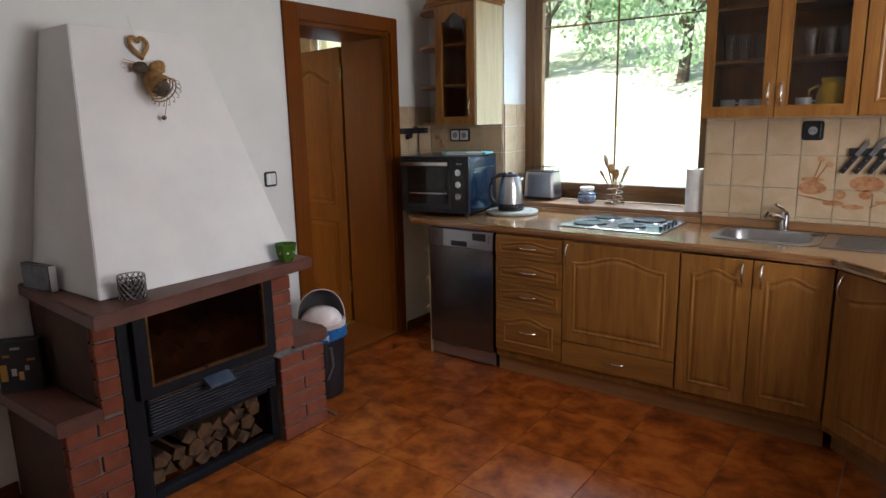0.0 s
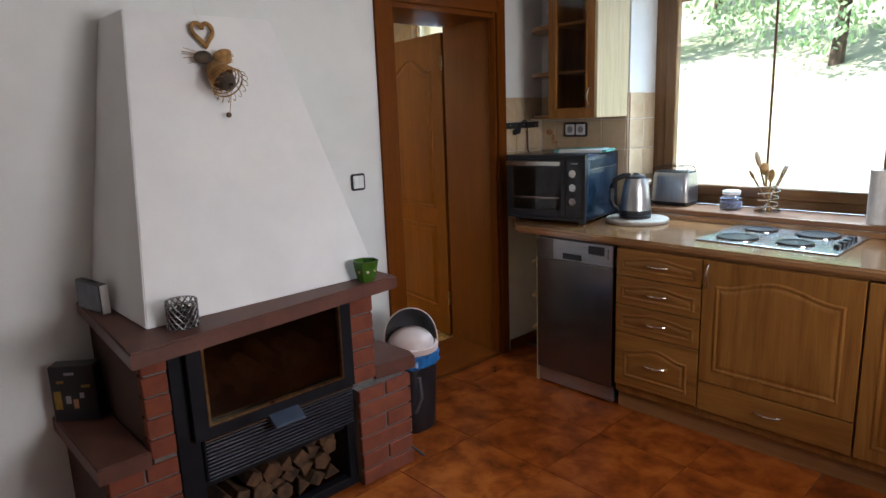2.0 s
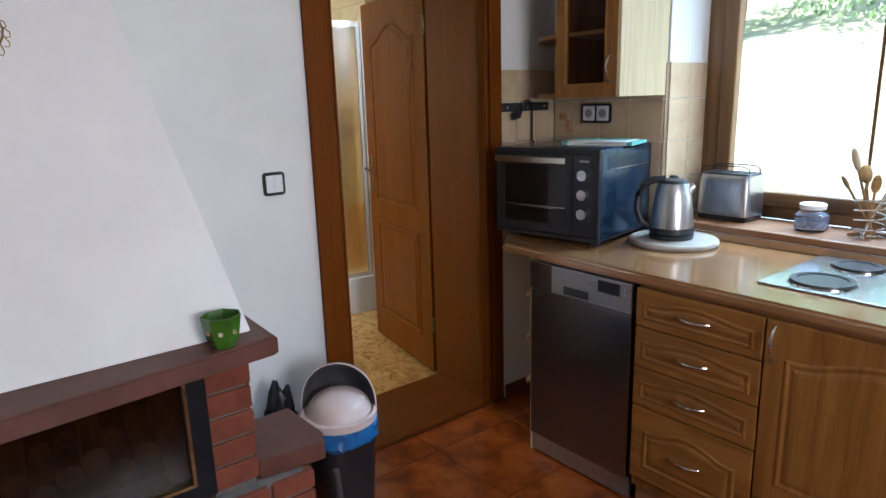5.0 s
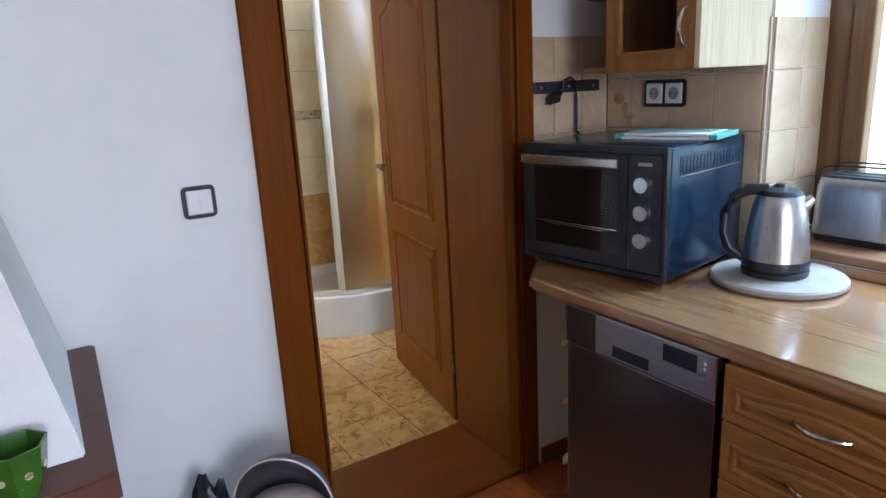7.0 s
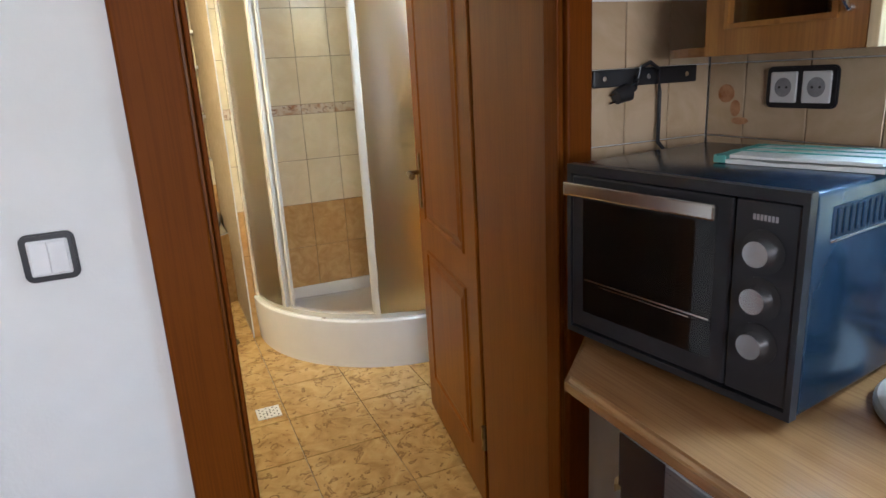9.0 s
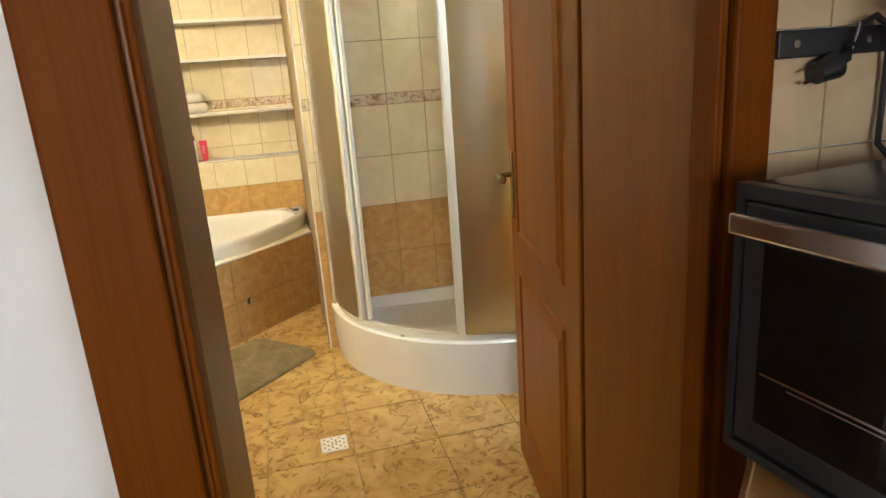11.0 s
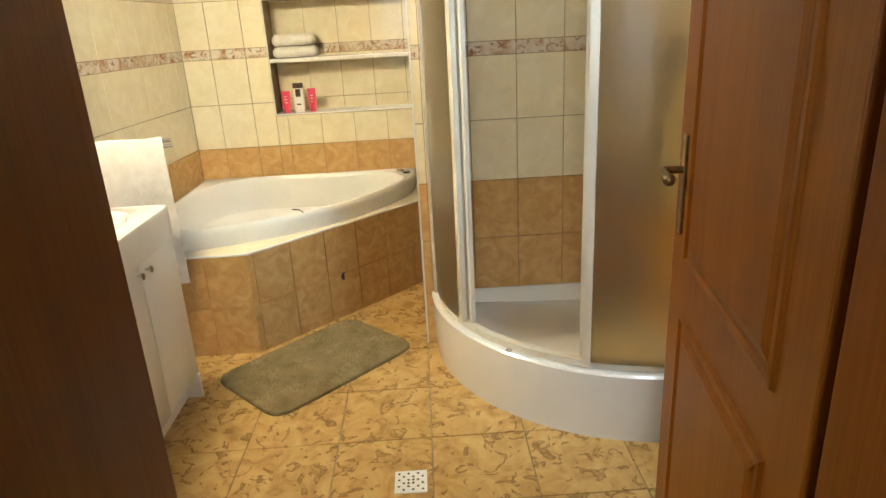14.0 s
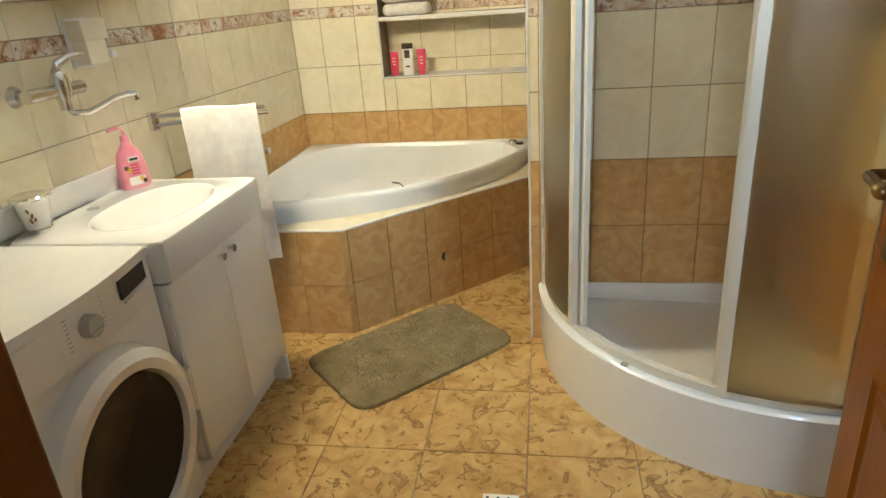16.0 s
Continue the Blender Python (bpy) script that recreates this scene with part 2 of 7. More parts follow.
M_plate = surface("black_hob_plate", (0.03, 0.03, 0.032), (0.05, 0.05, 0.052), 0.35, 10, metal=0.5, bump=0.05)
M_sinksteel = surface("dull_sink_steel", (0.30, 0.30, 0.30), (0.38, 0.38, 0.38), 0.33, 6, metal=0.9, fine=40, bump=0.05)
M_hob = surface("polished_hob_steel", (0.60, 0.65, 0.68), (0.70, 0.74, 0.78), 0.22, 5, metal=1.0, bump=0.03)
M_grass = surface("meadow", (0.40, 0.45, 0.28), (0.52, 0.54, 0.40), 0.9, 0.6, fine=14, bump=0.6, c3=(0.6, 0.6, 0.5))
M_leaf = surface("leaves", (0.22, 0.38, 0.16), (0.42, 0.58, 0.36), 0.6, 3, fine=30, bump=0.2)
M_band = blotched_tile("flowered_band", (0.74, 0.70, 0.62), (0.66, 0.56, 0.42), (0.42, 0.20, 0.09), (0.22, 0.11, 0.07), 0.2, 12.0, 0.8, 1.9)
M_deco = surface("terracotta_print", (0.36, 0.15, 0.06), (0.55, 0.30, 0.15), 0.3, 30, bump=0.02)
M_ash = surface("sooty_inside", (0.02, 0.017, 0.014), (0.05, 0.042, 0.034), 0.95, 9, bump=0.4)
M_mustard = surface("mustard_print", (0.22, 0.13, 0.02), (0.30, 0.18, 0.03), 0.5, 30, bump=0)
M_jarfill = surface("pale_blue_filling", (0.16, 0.18, 0.30), (0.42, 0.44, 0.55), 0.5, 60, bump=0.4)
M_print = surface("dark_blue_print", (0.05, 0.055, 0.075), (0.12, 0.125, 0.16), 0.4, 14, bump=0)
M_pierced = surface("dark_pierced_silver", (0.24, 0.23, 0.24), (0.38, 0.37, 0.38), 0.22, 20, metal=1.0, bump=0.05)
M_hoodcover = surface("smoke_grey_plastic", (0.13, 0.125, 0.13), (0.17, 0.165, 0.17), 0.3, 6, bump=0.02)
M_dome = surface("pinkish_white_plastic", (0.62, 0.50, 0.47), (0.68, 0.57, 0.54), 0.35, 6, bump=0.02)
# black iron lightened towards blue, painting the highlights of the ribs
M_ribs = surface("iron_rib_highlight", (0.014, 0.017, 0.026), (0.026, 0.03, 0.044), 0.42, 8, metal=0.1, bump=0.05)
M_handle = surface("blue_grey_handle", (0.05, 0.065, 0.10), (0.08, 0.10, 0.15), 0.4, 8, metal=0.3, bump=0.05)
M_rust = surface("rusty_brown_steel", (0.06, 0.03, 0.02), (0.10, 0.055, 0.035), 0.5, 12, metal=0.4, bump=0.1)
M_grey = surface("grey_print", (0.25, 0.25, 0.27), (0.35, 0.35, 0.37), 0.5, 30, bump=0)
M_lampglass, LN, LK, LP = nodes_of("lamp_shade_glow")
LP.inputs["Emission Color"].default_value, LP.inputs["Emission Strength"].default_value = (1, 0.82, 0.55, 1), 3.0

# ---- building helpers ----
AT = {}


def thing(name, loc, label, category, group="", kind=""):
    ob = new(name)
    ob.location = loc
    ob.empty_display_size = 0.1
    AT[ob] = Vector(loc)
    return tagged(ob, label, category, group, kind)


def part(name, bm, material, parent=None, label="", smooth=False, kind="", category="", group=""):
    """Links a bmesh given in world coordinates as one mesh under its parent."""
    org = AT.get(parent, Vector((0, 0, 0)))
    if org.length:
        bmesh.ops.translate(bm, vec=-org, verts=bm.verts)
    bmesh.ops.recalc_face_normals(bm, faces=bm.faces)
    me = bpy.data.meshes.new(name)
    bm.to_mesh(me)
    bm.free()
    me.materials.append(material)
    if smooth:
        me.polygons.foreach_set("use_smooth", [True] * len(me.polygons))
        me.set_sharp_from_angle(angle=radians(38))
    ob = new(name, me)
    ob.parent = parent
    AT[ob] = org
    return tagged(ob, label, category, group, kind)


def B():
    return bmesh.new()


def box(bm, x0, x1, y0, y1, z0, z1, bev=0.0, seg=1, m=None):
    g = bmesh.ops.create_cube(bm, size=1)["verts"]
    for v in g:
        v.co = Vector(((x0 + x1) / 2 + v.co.x * (x1 - x0), (y0 + y1) / 2 + v.co.y * (y1 - y0), (z0 + z1) / 2 + v.co.z * (z1 - z0)))
    if bev:
        edges = list({e for v in g for e in v.link_edges})
        r = bmesh.ops.bevel(bm, geom=edges, offset=bev, segments=seg, affect="EDGES", profile=0.5)
        g = list({v for f in r["faces"] for v in f.verts} | {v for v in g if v.is_valid})
    if m is not None:
        bmesh.ops.transform(bm, matrix=m, verts=g)
    return bm


def bx(x0, x1, y0, y1, z0, z1, bev=0.003, seg=2, m=None):
    return box(B(), x0, x1, y0, y1, z0, z1, bev, seg, m)


def cyl(bm, p0, p1, r0, r1=None, seg=20, cap=True):
    p0, p1 = Vector(p0), Vector(p1)
    d = p1 - p0
    m = Matrix.Translation((p0 + p1) / 2) @ d.to_track_quat("Z", "Y").to_matrix().to_4x4()
    bmesh.ops.create_cone(bm, cap_ends=cap, segments=seg, radius1=r0, radius2=r0 if r1 is None else r1, depth=d.length, matrix=m)
    return bm


def lathe(bm, profile, center, seg=28, m=None, a0=0.0, a1=360.0):
    """Turns a profile of (radius, height) round a vertical axis."""
    full = abs(a1 - a0) >= 360
    n = seg if full else seg + 1
    rings = []
    for i in range(n):
        a = radians(a0 + (a1 - a0) * i / seg)
        ring = []
        for r, z in profile:
            co = Vector((r * math.cos(a), r * math.sin(a), z))
            if m is not None:
                co = m @ co
            ring.append(bm.verts.new(co + Vector(center)))
        rings.append(ring)
    for i in range(seg):
        A, C = rings[i], rings[(i + 1) % n]
        for j in range(len(profile) - 1):
            bm.faces.new((A[j], C[j], C[j + 1], A[j + 1]))
    bmesh.ops.remove_doubles(bm, verts=bm.verts, dist=1e-5)
    return bm


def tube(bm, pts, r, seg=8):
    """A round bar along points."""
    pts = [Vector(p) for p in pts]
    rings = []
    for i, p in enumerate(pts):
        d = (pts[min(i + 1, len(pts) - 1)] - pts[max(i - 1, 0)]).normalized()
        side = d.cross(Vector((0, 0, 1))) if abs(d.z) < 0.9 else d.cross(Vector((1, 0, 0)))
        side.normalize()
        up = side.cross(d)
        rr = r(i / (len(pts) - 1)) if callable(r) else r
        rings.append([bm.verts.new(p + rr * (math.cos(k * math.tau / seg) * side + math.sin(k * math.tau / seg) * up)) for k in range(seg)])
    for a, b in zip(rings, rings[1:]):
        for k in range(seg):
            bm.faces.new((a[k], a[(k + 1) % seg], b[(k + 1) % seg], b[k]))
    bm.faces.new(rings[0][::-1]), bm.faces.new(rings[-1])
    return bm


def prism(bm, poly, z0, z1, bev=0.0, seg=2):
    """An upright prism over a polygon of (x, y)."""
    lo = [bm.verts.new((x, y, z0)) for x, y in poly]
    hi = [bm.verts.new((x, y, z1)) for x, y in poly]
    fs = [bm.faces.new(lo[::-1]), bm.faces.new(hi)]
    n = len(poly)
    for i in range(n):
        fs.append(bm.faces.new((lo[i], lo[(i + 1) % n], hi[(i + 1) % n], hi[i])))
    if bev:
        bmesh.ops.bevel(bm, geom=list({e for e in fs[1].edges} | {e for e in fs[0].edges}), offset=bev, segments=seg, affect="EDGES")
    return bm


def inset_poly(P, d):
    """Moves a polygon (u, v), counter-clockwise, inwards by d."""
    out, n = [], len(P)
    for i in range(n):
        a, b, c = Vector(P[i - 1]), Vector(P[i]), Vector(P[(i + 1) % n])
        e1, e2 = (b - a).normalized(), (c - b).normalized()
        n1, n2 = Vector((-e1.y, e1.x)), Vector((-e2.y, e2.x))
        k = (n1 + n2)
        k = k / max(0.5, k.dot(n1)) if k.length > 1e-6 else n1
        out.append((b.x + k.x * d, b.y + k.y * d))
    return out


def arch_poly(u0, u1, v0, v1, rise, n=14):
    """A panel outline whose top bows up in the middle."""
    P = [(u0, v0), (u1, v0)]
    for i in range(n + 1):
        s = i / n
        k = max(0.0, math.sin(math.pi * min(1, max(0, (s - 0.08) / 0.84)))) ** 1.6 if rise else 0
        P.append((u1 + (u0 - u1) * s, v1 - rise + rise * k))
    return P


def stepped(bm, P, steps, m=None):
    """Nested outlines: (inset, height) steps stand out along -Y from the plane y = 0."""
    loops = []
    for d, h in steps:
        Q = inset_poly(P, d) if d else P
        loops.append([bm.verts.new((u, -h, v)) for u, v in Q])
    n = len(P)
    for a, b in zip(loops, loops[1:]):
        for i in range(n):
            bm.faces.new((a[i], a[(i + 1) % n], b[(i + 1) % n], b[i]))
    bm.faces.new(loops[-1])
    if m is not None:
        bmesh.ops.transform(bm, matrix=m, verts=[v for l in loops for v in l])
    return bm


def ringed(bm, P, Q, h0, h1, m=None):
    """A flat frame between the outlines P and Q (same count), from depth h0 to h1 along -Y."""
    n, vs = len(P), []
    for poly in (P, Q):
        for h in (h0, h1):
            vs.append([bm.verts.new((u, -h, v)) for u, v in poly])
    pa, pb, qa, qb = vs
    for i in range(n):
        j = (i + 1) % n
        for f in ((pa[i], pa[j], qa[j], qa[i]), (pb[i], qb[i], qb[j], pb[j]), (pa[i], pb[i], pb[j], pa[j]), (qa[i], qa[j], qb[j], qb[i])):
            bm.faces.new(f)
    if m is not None:
        bmesh.ops.transform(bm, matrix=m, verts=[v for l in vs for v in l])
    return bm


RAISED = [(0, 0.0), (0.003, 0.003), (0.008, 0.0042), (0.012, 0.0036), (0.018, 0.0008), (0.023, 0.0008), (0.030, 0.0034), (0.040, 0.0048)]

# ---- large structure ----
XW, XB = -3.0, -3.44          # kitchen and bathroom faces of the wall between them
YN = 3.78                     # kitchen north wall
BX, BS, BN = -6.82, 1.454, 3.74   # bathroom back, south and north faces
SLANT = 0.060                 # the bathroom's south wall runs off square
SX, SY = -5.575, 2.82         # shower's back wall and its free corner
D0, D1, DT = 2.50, 3.35, 2.15     # rough door opening
ZC = 2.62


def south(x):
    """Face of the slanting south wall of the bathroom."""
    return BS - SLANT * (x - BX)


def structure(name, bm, material, label=""):
    return part(name, bm, material, None, label, kind="structure")


gb = B()
gx = [-300, -80, -30] + [-16 + 1.0 * i for i in range(33)] + [30, 80, 300]
gy = [-300, -60, 3.0, 4.4, 5.2] + [6 + 0.8 * i for i in range(24)] + [32, 60, 300]


def bank_height(x, y):
    h = -0.4 + (0 if y < 5 else min(7.5, (y - 5) * 0.36))
    return h + (0.12 * noise.noise(Vector((x * 0.5, y * 0.5, 0))) if 5 < y < 30 else 0)


gv = [[gb.verts.new((x, y, bank_height(x, y))) for x in gx] for y in gy]
for r0, r1 in zip(gv, gv[1:]):
    for i in range(len(gx) - 1):
        gb.faces.new((r0[i], r0[i + 1], r1[i + 1], r1[i]))
structure("ground", gb, M_grass, "sunlit pale meadow bank rising outside")
structure("floor", bx(XB, 1.1, -2.6, YN, -0.12, -0.006, 0), M_kgrout, "kitchen floor bed with dark red joints")
structure("bath_floor", bx(BX, XB, BS - 0.22, BN, -0.12, -0.006, 0), M_bgrout, "bathroom floor bed with dark joints")
structure("ceiling", bx(-3.44, 1.1, -2.6, 4.28, ZC, ZC + 0.15, 0), M_ceil, "plain white kitchen ceiling")
structure("bath_ceiling", bx(-7.2, XB, 1.1, 4.1, 2.5, 2.65, 0), M_ceil, "plain white bathroom ceiling")
wall_west = B()
box(wall_west, XB, XW, -2.6, D0, -0.1, ZC)
box(wall_west, XB, XW, D1, 4.28, -0.1, ZC)
box(wall_west, XB, XW, D0, D1, DT, ZC)
wall_west = structure("wall_west", wall_west, M_wall, "white plastered wall with the door opening")
WX0, WX1, WZ0, WZ1 = -2.36, -1.01, 0.985, 2.45
wall_north = B()
box(wall_north, XW, WX0, YN, 4.28, -0.1, ZC)
box(wall_north, WX1, 1.1, YN, 4.28, -0.1, ZC)
box(wall_north, WX0, WX1, YN, 4.28, -0.1, WZ0 - 0.03)
box(wall_north, WX0, WX1, YN, 4.28, WZ1, ZC)
wall_north = structure("wall_north", wall_north, M_wall, "white plastered wall with the kitchen window")
# unseen wall, its opening added to hold the fill lamp
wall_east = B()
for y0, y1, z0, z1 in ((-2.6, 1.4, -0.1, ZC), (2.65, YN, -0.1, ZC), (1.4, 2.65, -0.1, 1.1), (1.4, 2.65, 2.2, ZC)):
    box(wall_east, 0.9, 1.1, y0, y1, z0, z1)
structure("wall_east", wall_east, M_wall, "white plastered wall with an opening added for the fill lamp")
structure("wall_south", bx(XB, 1.1, -2.8, -2.6, -0.1, ZC, 0), M_wall, "plain white plastered wall")
structure("bath_wall_south", prism(B(), [(-7.2, 1.1), (XB, 1.1), (XB, south(XB) - 0.008), (-7.2, south(-7.2) - 0.008)], -0.1, 2.65), M_wgrout, "bathroom wall behind its tiles")
bw = B()
NY0, NY1, NZ0, NZ1, NX = 1.965, 2.80, 0.978, 2.22, -7.0
box(bw, -7.2, NX - 0.008, BS - 0.2, BN + 0.2, -0.1, 2.65)
box(bw, NX - 0.008, BX - 0.008, BS - 0.2, NY0, -0.1, 2.65)
box(bw, NX - 0.008, BX - 0.008, NY0, NY1 + 0.02, -0.1, NZ0 - 0.01)
box(bw, NX - 0.008, BX - 0.008, NY0, NY1 + 0.02, NZ1, 2.65)
structure("bath_wall_back", bw, M_wgrout, "bathroom wall with a recess for shelves")
sw = B()
box(sw, -7.2, SX - 0.008, SY, BN + 0.2, -0.1, 2.65)
structure("shower_wall", sw, M_wgrout, "thick tiled wall between bath and shower")
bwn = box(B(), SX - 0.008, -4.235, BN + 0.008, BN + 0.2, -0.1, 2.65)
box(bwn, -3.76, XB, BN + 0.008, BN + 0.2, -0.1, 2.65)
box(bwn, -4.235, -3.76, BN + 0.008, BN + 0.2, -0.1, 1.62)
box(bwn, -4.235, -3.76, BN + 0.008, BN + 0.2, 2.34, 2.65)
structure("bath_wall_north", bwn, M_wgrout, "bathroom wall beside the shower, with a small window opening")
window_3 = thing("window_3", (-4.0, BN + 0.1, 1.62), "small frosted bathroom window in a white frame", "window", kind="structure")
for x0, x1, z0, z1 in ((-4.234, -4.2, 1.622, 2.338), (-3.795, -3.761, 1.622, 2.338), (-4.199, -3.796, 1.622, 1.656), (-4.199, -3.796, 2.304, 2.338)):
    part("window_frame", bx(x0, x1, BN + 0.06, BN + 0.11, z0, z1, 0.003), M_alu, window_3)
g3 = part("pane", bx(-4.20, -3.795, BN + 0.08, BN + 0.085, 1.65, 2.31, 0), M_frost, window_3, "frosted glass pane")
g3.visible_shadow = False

# skirting
for x0, x1, y0, y1 in ((XW, XW + 0.012, -2.6, 0.80), (XW, XW + 0.012, 2.14, 2.41), (XW, XW + 0.012, 3.425, YN)):
    structure("baseboard", bx(x0, x1, y0, y1, 0, 0.07, 0.004), M_framey, "dark red-brown skirting")

# ---- door frame and leaf ----
frame1 = thing("door_frame", (XW, 2.925, 0), "dark red-brown wooden door frame lining the thick wall", "door frame")
for y0, y1 in ((2.415, 2.522), (3.328, 3.398)):
    bm = bx(XW, XW + 0.022, y0, y1, 0.0, 2.232, 0.006)
    part("casing", bm, M_frame, frame1)
part("casing", bx(XW, XW + 0.0215, 2.523, 3.327, 2.137, 2.232, 0.006), M_framey, frame1)
for y0, y1 in ((2.502, 2.53), (3.32, 3.348)):
    part("lining", bx(XB - 0.005, XW - 0.001, y0, y1, 0.0, 2.136, 0.003), M_lining, frame1)
part("lining", bx(XB - 0.005, XW - 0.001, 2.531, 3.319, 2.11, 2.148, 0.003), M_framey, frame1)
for y0, y1 in ((2.531, 2.541), (3.309, 3.319)):
    part("stop", bx(XW - 0.05, XW + 0.008, y0, y1, 0.022, 2.109, 0.004), M_frame, frame1)
for y0, y1 in ((2.5305, 2.5345), (3.3155, 3.3195)):
    part("seal", bx(XW - 0.0545, XW - 0.0505, y0, y1, 0.022, 2.109, 0.001), M_blackp, frame1, "black rubber seal")
for y0, y1 in ((2.43, 2.50), (3.35, 3.42)):
    part("casing", bx(XB - 0.022, XB - 0.006, y0, y1, 0.0, 2.2, 0.005), M_frame, frame1)
part("threshold", bx(XB, XW - 0.004, 2.531, 3.319, 0.0, 0.020, 0.004), M_framey, frame1, "broad polished wooden threshold")

door_1 = tagged(new("door_1"), "open orange-brown panelled wooden door with an arched upper panel", "door")
AT[door_1] = Vector((0, 0, 0))
W, H = 0.78, 2.085
leaf = bx(0, W, 0, 0.04, 0.018, H, 0.003)
part("leaf", leaf, M_door, door_1)
for side in (0, 1):
    mm = Matrix.Identity(4) if side == 0 else Matrix.Translation((W, 0.04, 0)) @ Matrix.Rotation(math.pi, 4, "Z")
    for P in (arch_poly(0.12, W - 0.12, 0.92, 1.95, 0.09), arch_poly(0.12, W - 0.12, 0.2, 0.80, 0)):
        part("panel", stepped(B(), P, [(0, 0), (0.004, 0.007), (0.012, 0.008), (0.02, 0.0015), (0.03, 0.0015), (0.05, 0.0075)], mm), M_door, door_1)
    hm = mm
    px = W - 0.06 if side == 0 else 0.06
    s = -1 if side == 0 else 1
    hp = part("handle_plate", box(B(), px - 0.014, px + 0.014, -0.006, 0, 0.97, 1.2, 0.003, 2, hm), M_brass, door_1, "aged brass plate")
    hb = B()
    tube(hb, [(px, -0.004, 1.12), (px, -0.045, 1.12), (px + s * 0.01, -0.052, 1.12), (px + s * 0.04, -0.054, 1.122), (px + s * 0.08, -0.052, 1.117)], 0.009)
    bmesh.ops.create_uvsphere(hb, u_segments=10, v_segments=6, radius=0.014, matrix=Matrix.Translation((px + s * 0.08, -0.052, 1.117)))
    bmesh.ops.transform(hb, matrix=hm, verts=hb.verts)
    part("handle", hb, M_brass, door_1, "aged brass lever handle", smooth=True)
for z in (0.25, 1.85):
    part("hinge", cyl(B(), (-0.008, 0.0, z), (-0.008, 0.0, z + 0.09), 0.009), M_brass, door_1, smooth=True)
ang = math.atan2(3.455 - 3.335, -4.25 + 3.475)
door_1.matrix_world = Matrix.Translation((-3.477, 3.325, 0)) @ Matrix.Rotation(ang, 4, "Z") @ Matrix.Translation((0, 0, 0)) @ Matrix.Diagonal((1, -1, 1, 1))

# ---- kitchen window ----
window_1 = thing("window_1", (-1.68, 4.12, WZ0), "brown wooden kitchen window with thin glazing bars", "window", kind="structure")
fy0, fy1 = 4.06, 4.13
part("window_frame", bx(WX0, WX0 + 0.075, fy0 + 0.015, fy1, WZ0, WZ1, 0.005), M_win, window_1)
part("window_frame", bx(WX1 - 0.05, WX1, fy0 + 0.015, fy1, WZ0, WZ1, 0.005), M_win, window_1)
part("window_frame", bx(WX0 + 0.076, WX1 - 0.051, fy0 + 0.015, fy1, WZ0, WZ0 + 0.05, 0.005), M_winx, window_1)
part("window_frame", bx(WX0 + 0.076, WX1 - 0.051, fy0 + 0.015, fy1, WZ1 - 0.05, WZ1, 0.005), M_winx, window_1)
sash = part("sash", bx(WX0 + 0.077, WX0 + 0.142, fy0, fy1 - 0.015, WZ0 + 0.051, WZ1 - 0.051, 0.008), M_win, window_1)
part("sash", bx(WX1 - 0.118, WX1 - 0.052, fy0, fy1 - 0.015, WZ0 + 0.051, WZ1 - 0.051, 0.008), M_win, window_1)
part("sash", bx(WX0 + 0.143, WX1 - 0.119, fy0, fy1 - 0.015, WZ0 + 0.051, WZ0 + 0.115, 0.008), M_winx, window_1)
part("sash", bx(WX0 + 0.143, WX1 - 0.119, fy0, fy1 - 0.015, WZ1 - 0.115, WZ1 - 0.051, 0.008), M_winx, window_1)
glass = part("pane", bx(WX0 + 0.14, WX1 - 0.116, 4.085, 4.09, WZ0 + 0.11, WZ1 - 0.11, 0), M_clear, window_1, "clear glass pane")
glass.visible_shadow = False
part("glazing_bar", bx(-1.681, -1.669, 4.077, 4.084, WZ0 + 0.115, WZ1 - 0.116, 0.001), M_win, window_1)
part("glazing_bar", bx(WX0 + 0.143, WX1 - 0.119, 4.092, 4.100, 2.155, 2.167, 0.001), M_winx, window_1)
structure("trim", bx(WX0 + 0.002, WX1 - 0.002, YN - 0.011, YN - 0.001, 0.927, WZ0 - 0.0305, 0.001), M_top, "wooden strip under the sill")
structure("window_sill", bx(WX0 + 0.002, WX1 - 0.002, YN - 0.0, 4.074, WZ0 - 0.03, WZ0, 0.006), M_sill, "pale brown wooden window sill")

# ---- unseen window added behind the walk for the fill lamp ----
added_window = thing("added_window", (1.0, 2.02, 1.1), "brown wooden window added unseen around the fill lamp", "window", kind="structure")
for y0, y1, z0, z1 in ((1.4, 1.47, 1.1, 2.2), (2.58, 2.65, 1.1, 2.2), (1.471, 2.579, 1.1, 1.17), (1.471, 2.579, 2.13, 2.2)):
    part("window_frame", bx(1.02, 1.08, y0, y1, z0, z1, 0.004), M_win, added_window)
g2 = part("pane", bx(1.05, 1.055, 1.47, 2.58, 1.17, 2.13, 0), M_clear, added_window, "clear glass pane")
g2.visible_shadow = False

# ---- fireplace ----
fire = thing("fireplace", (-2.7, 1.42, 0), "red brick fireplace with brown slab mantel and white plastered hood", "fireplace")
for x0, x1, y0, y1, z1 in ((-2.995, -2.462, 0.955, 1.03, 0.865), (-2.995, -2.462, 1.765, 1.885, 0.865), (-2.995, -2.462, 0.815, 0.954, 0.435), (-2.72, -2.412, 1.886, 2.035, 0.435), (-2.461, -2.412, 1.772, 1.885, 0.435)):
    part("mortar_core", bx(x0, x1, y0, y1, 0, z1, 0), M_mortar, fire, "grey mortar")
part("mantel", prism(B(), [(-2.997, 0.915), (-2.215, 0.855), (-2.325, 1.935), (-2.997, 1.955)], 0.866, 0.92, 0.006), M_slab, fire, "brown stone mantel slab")
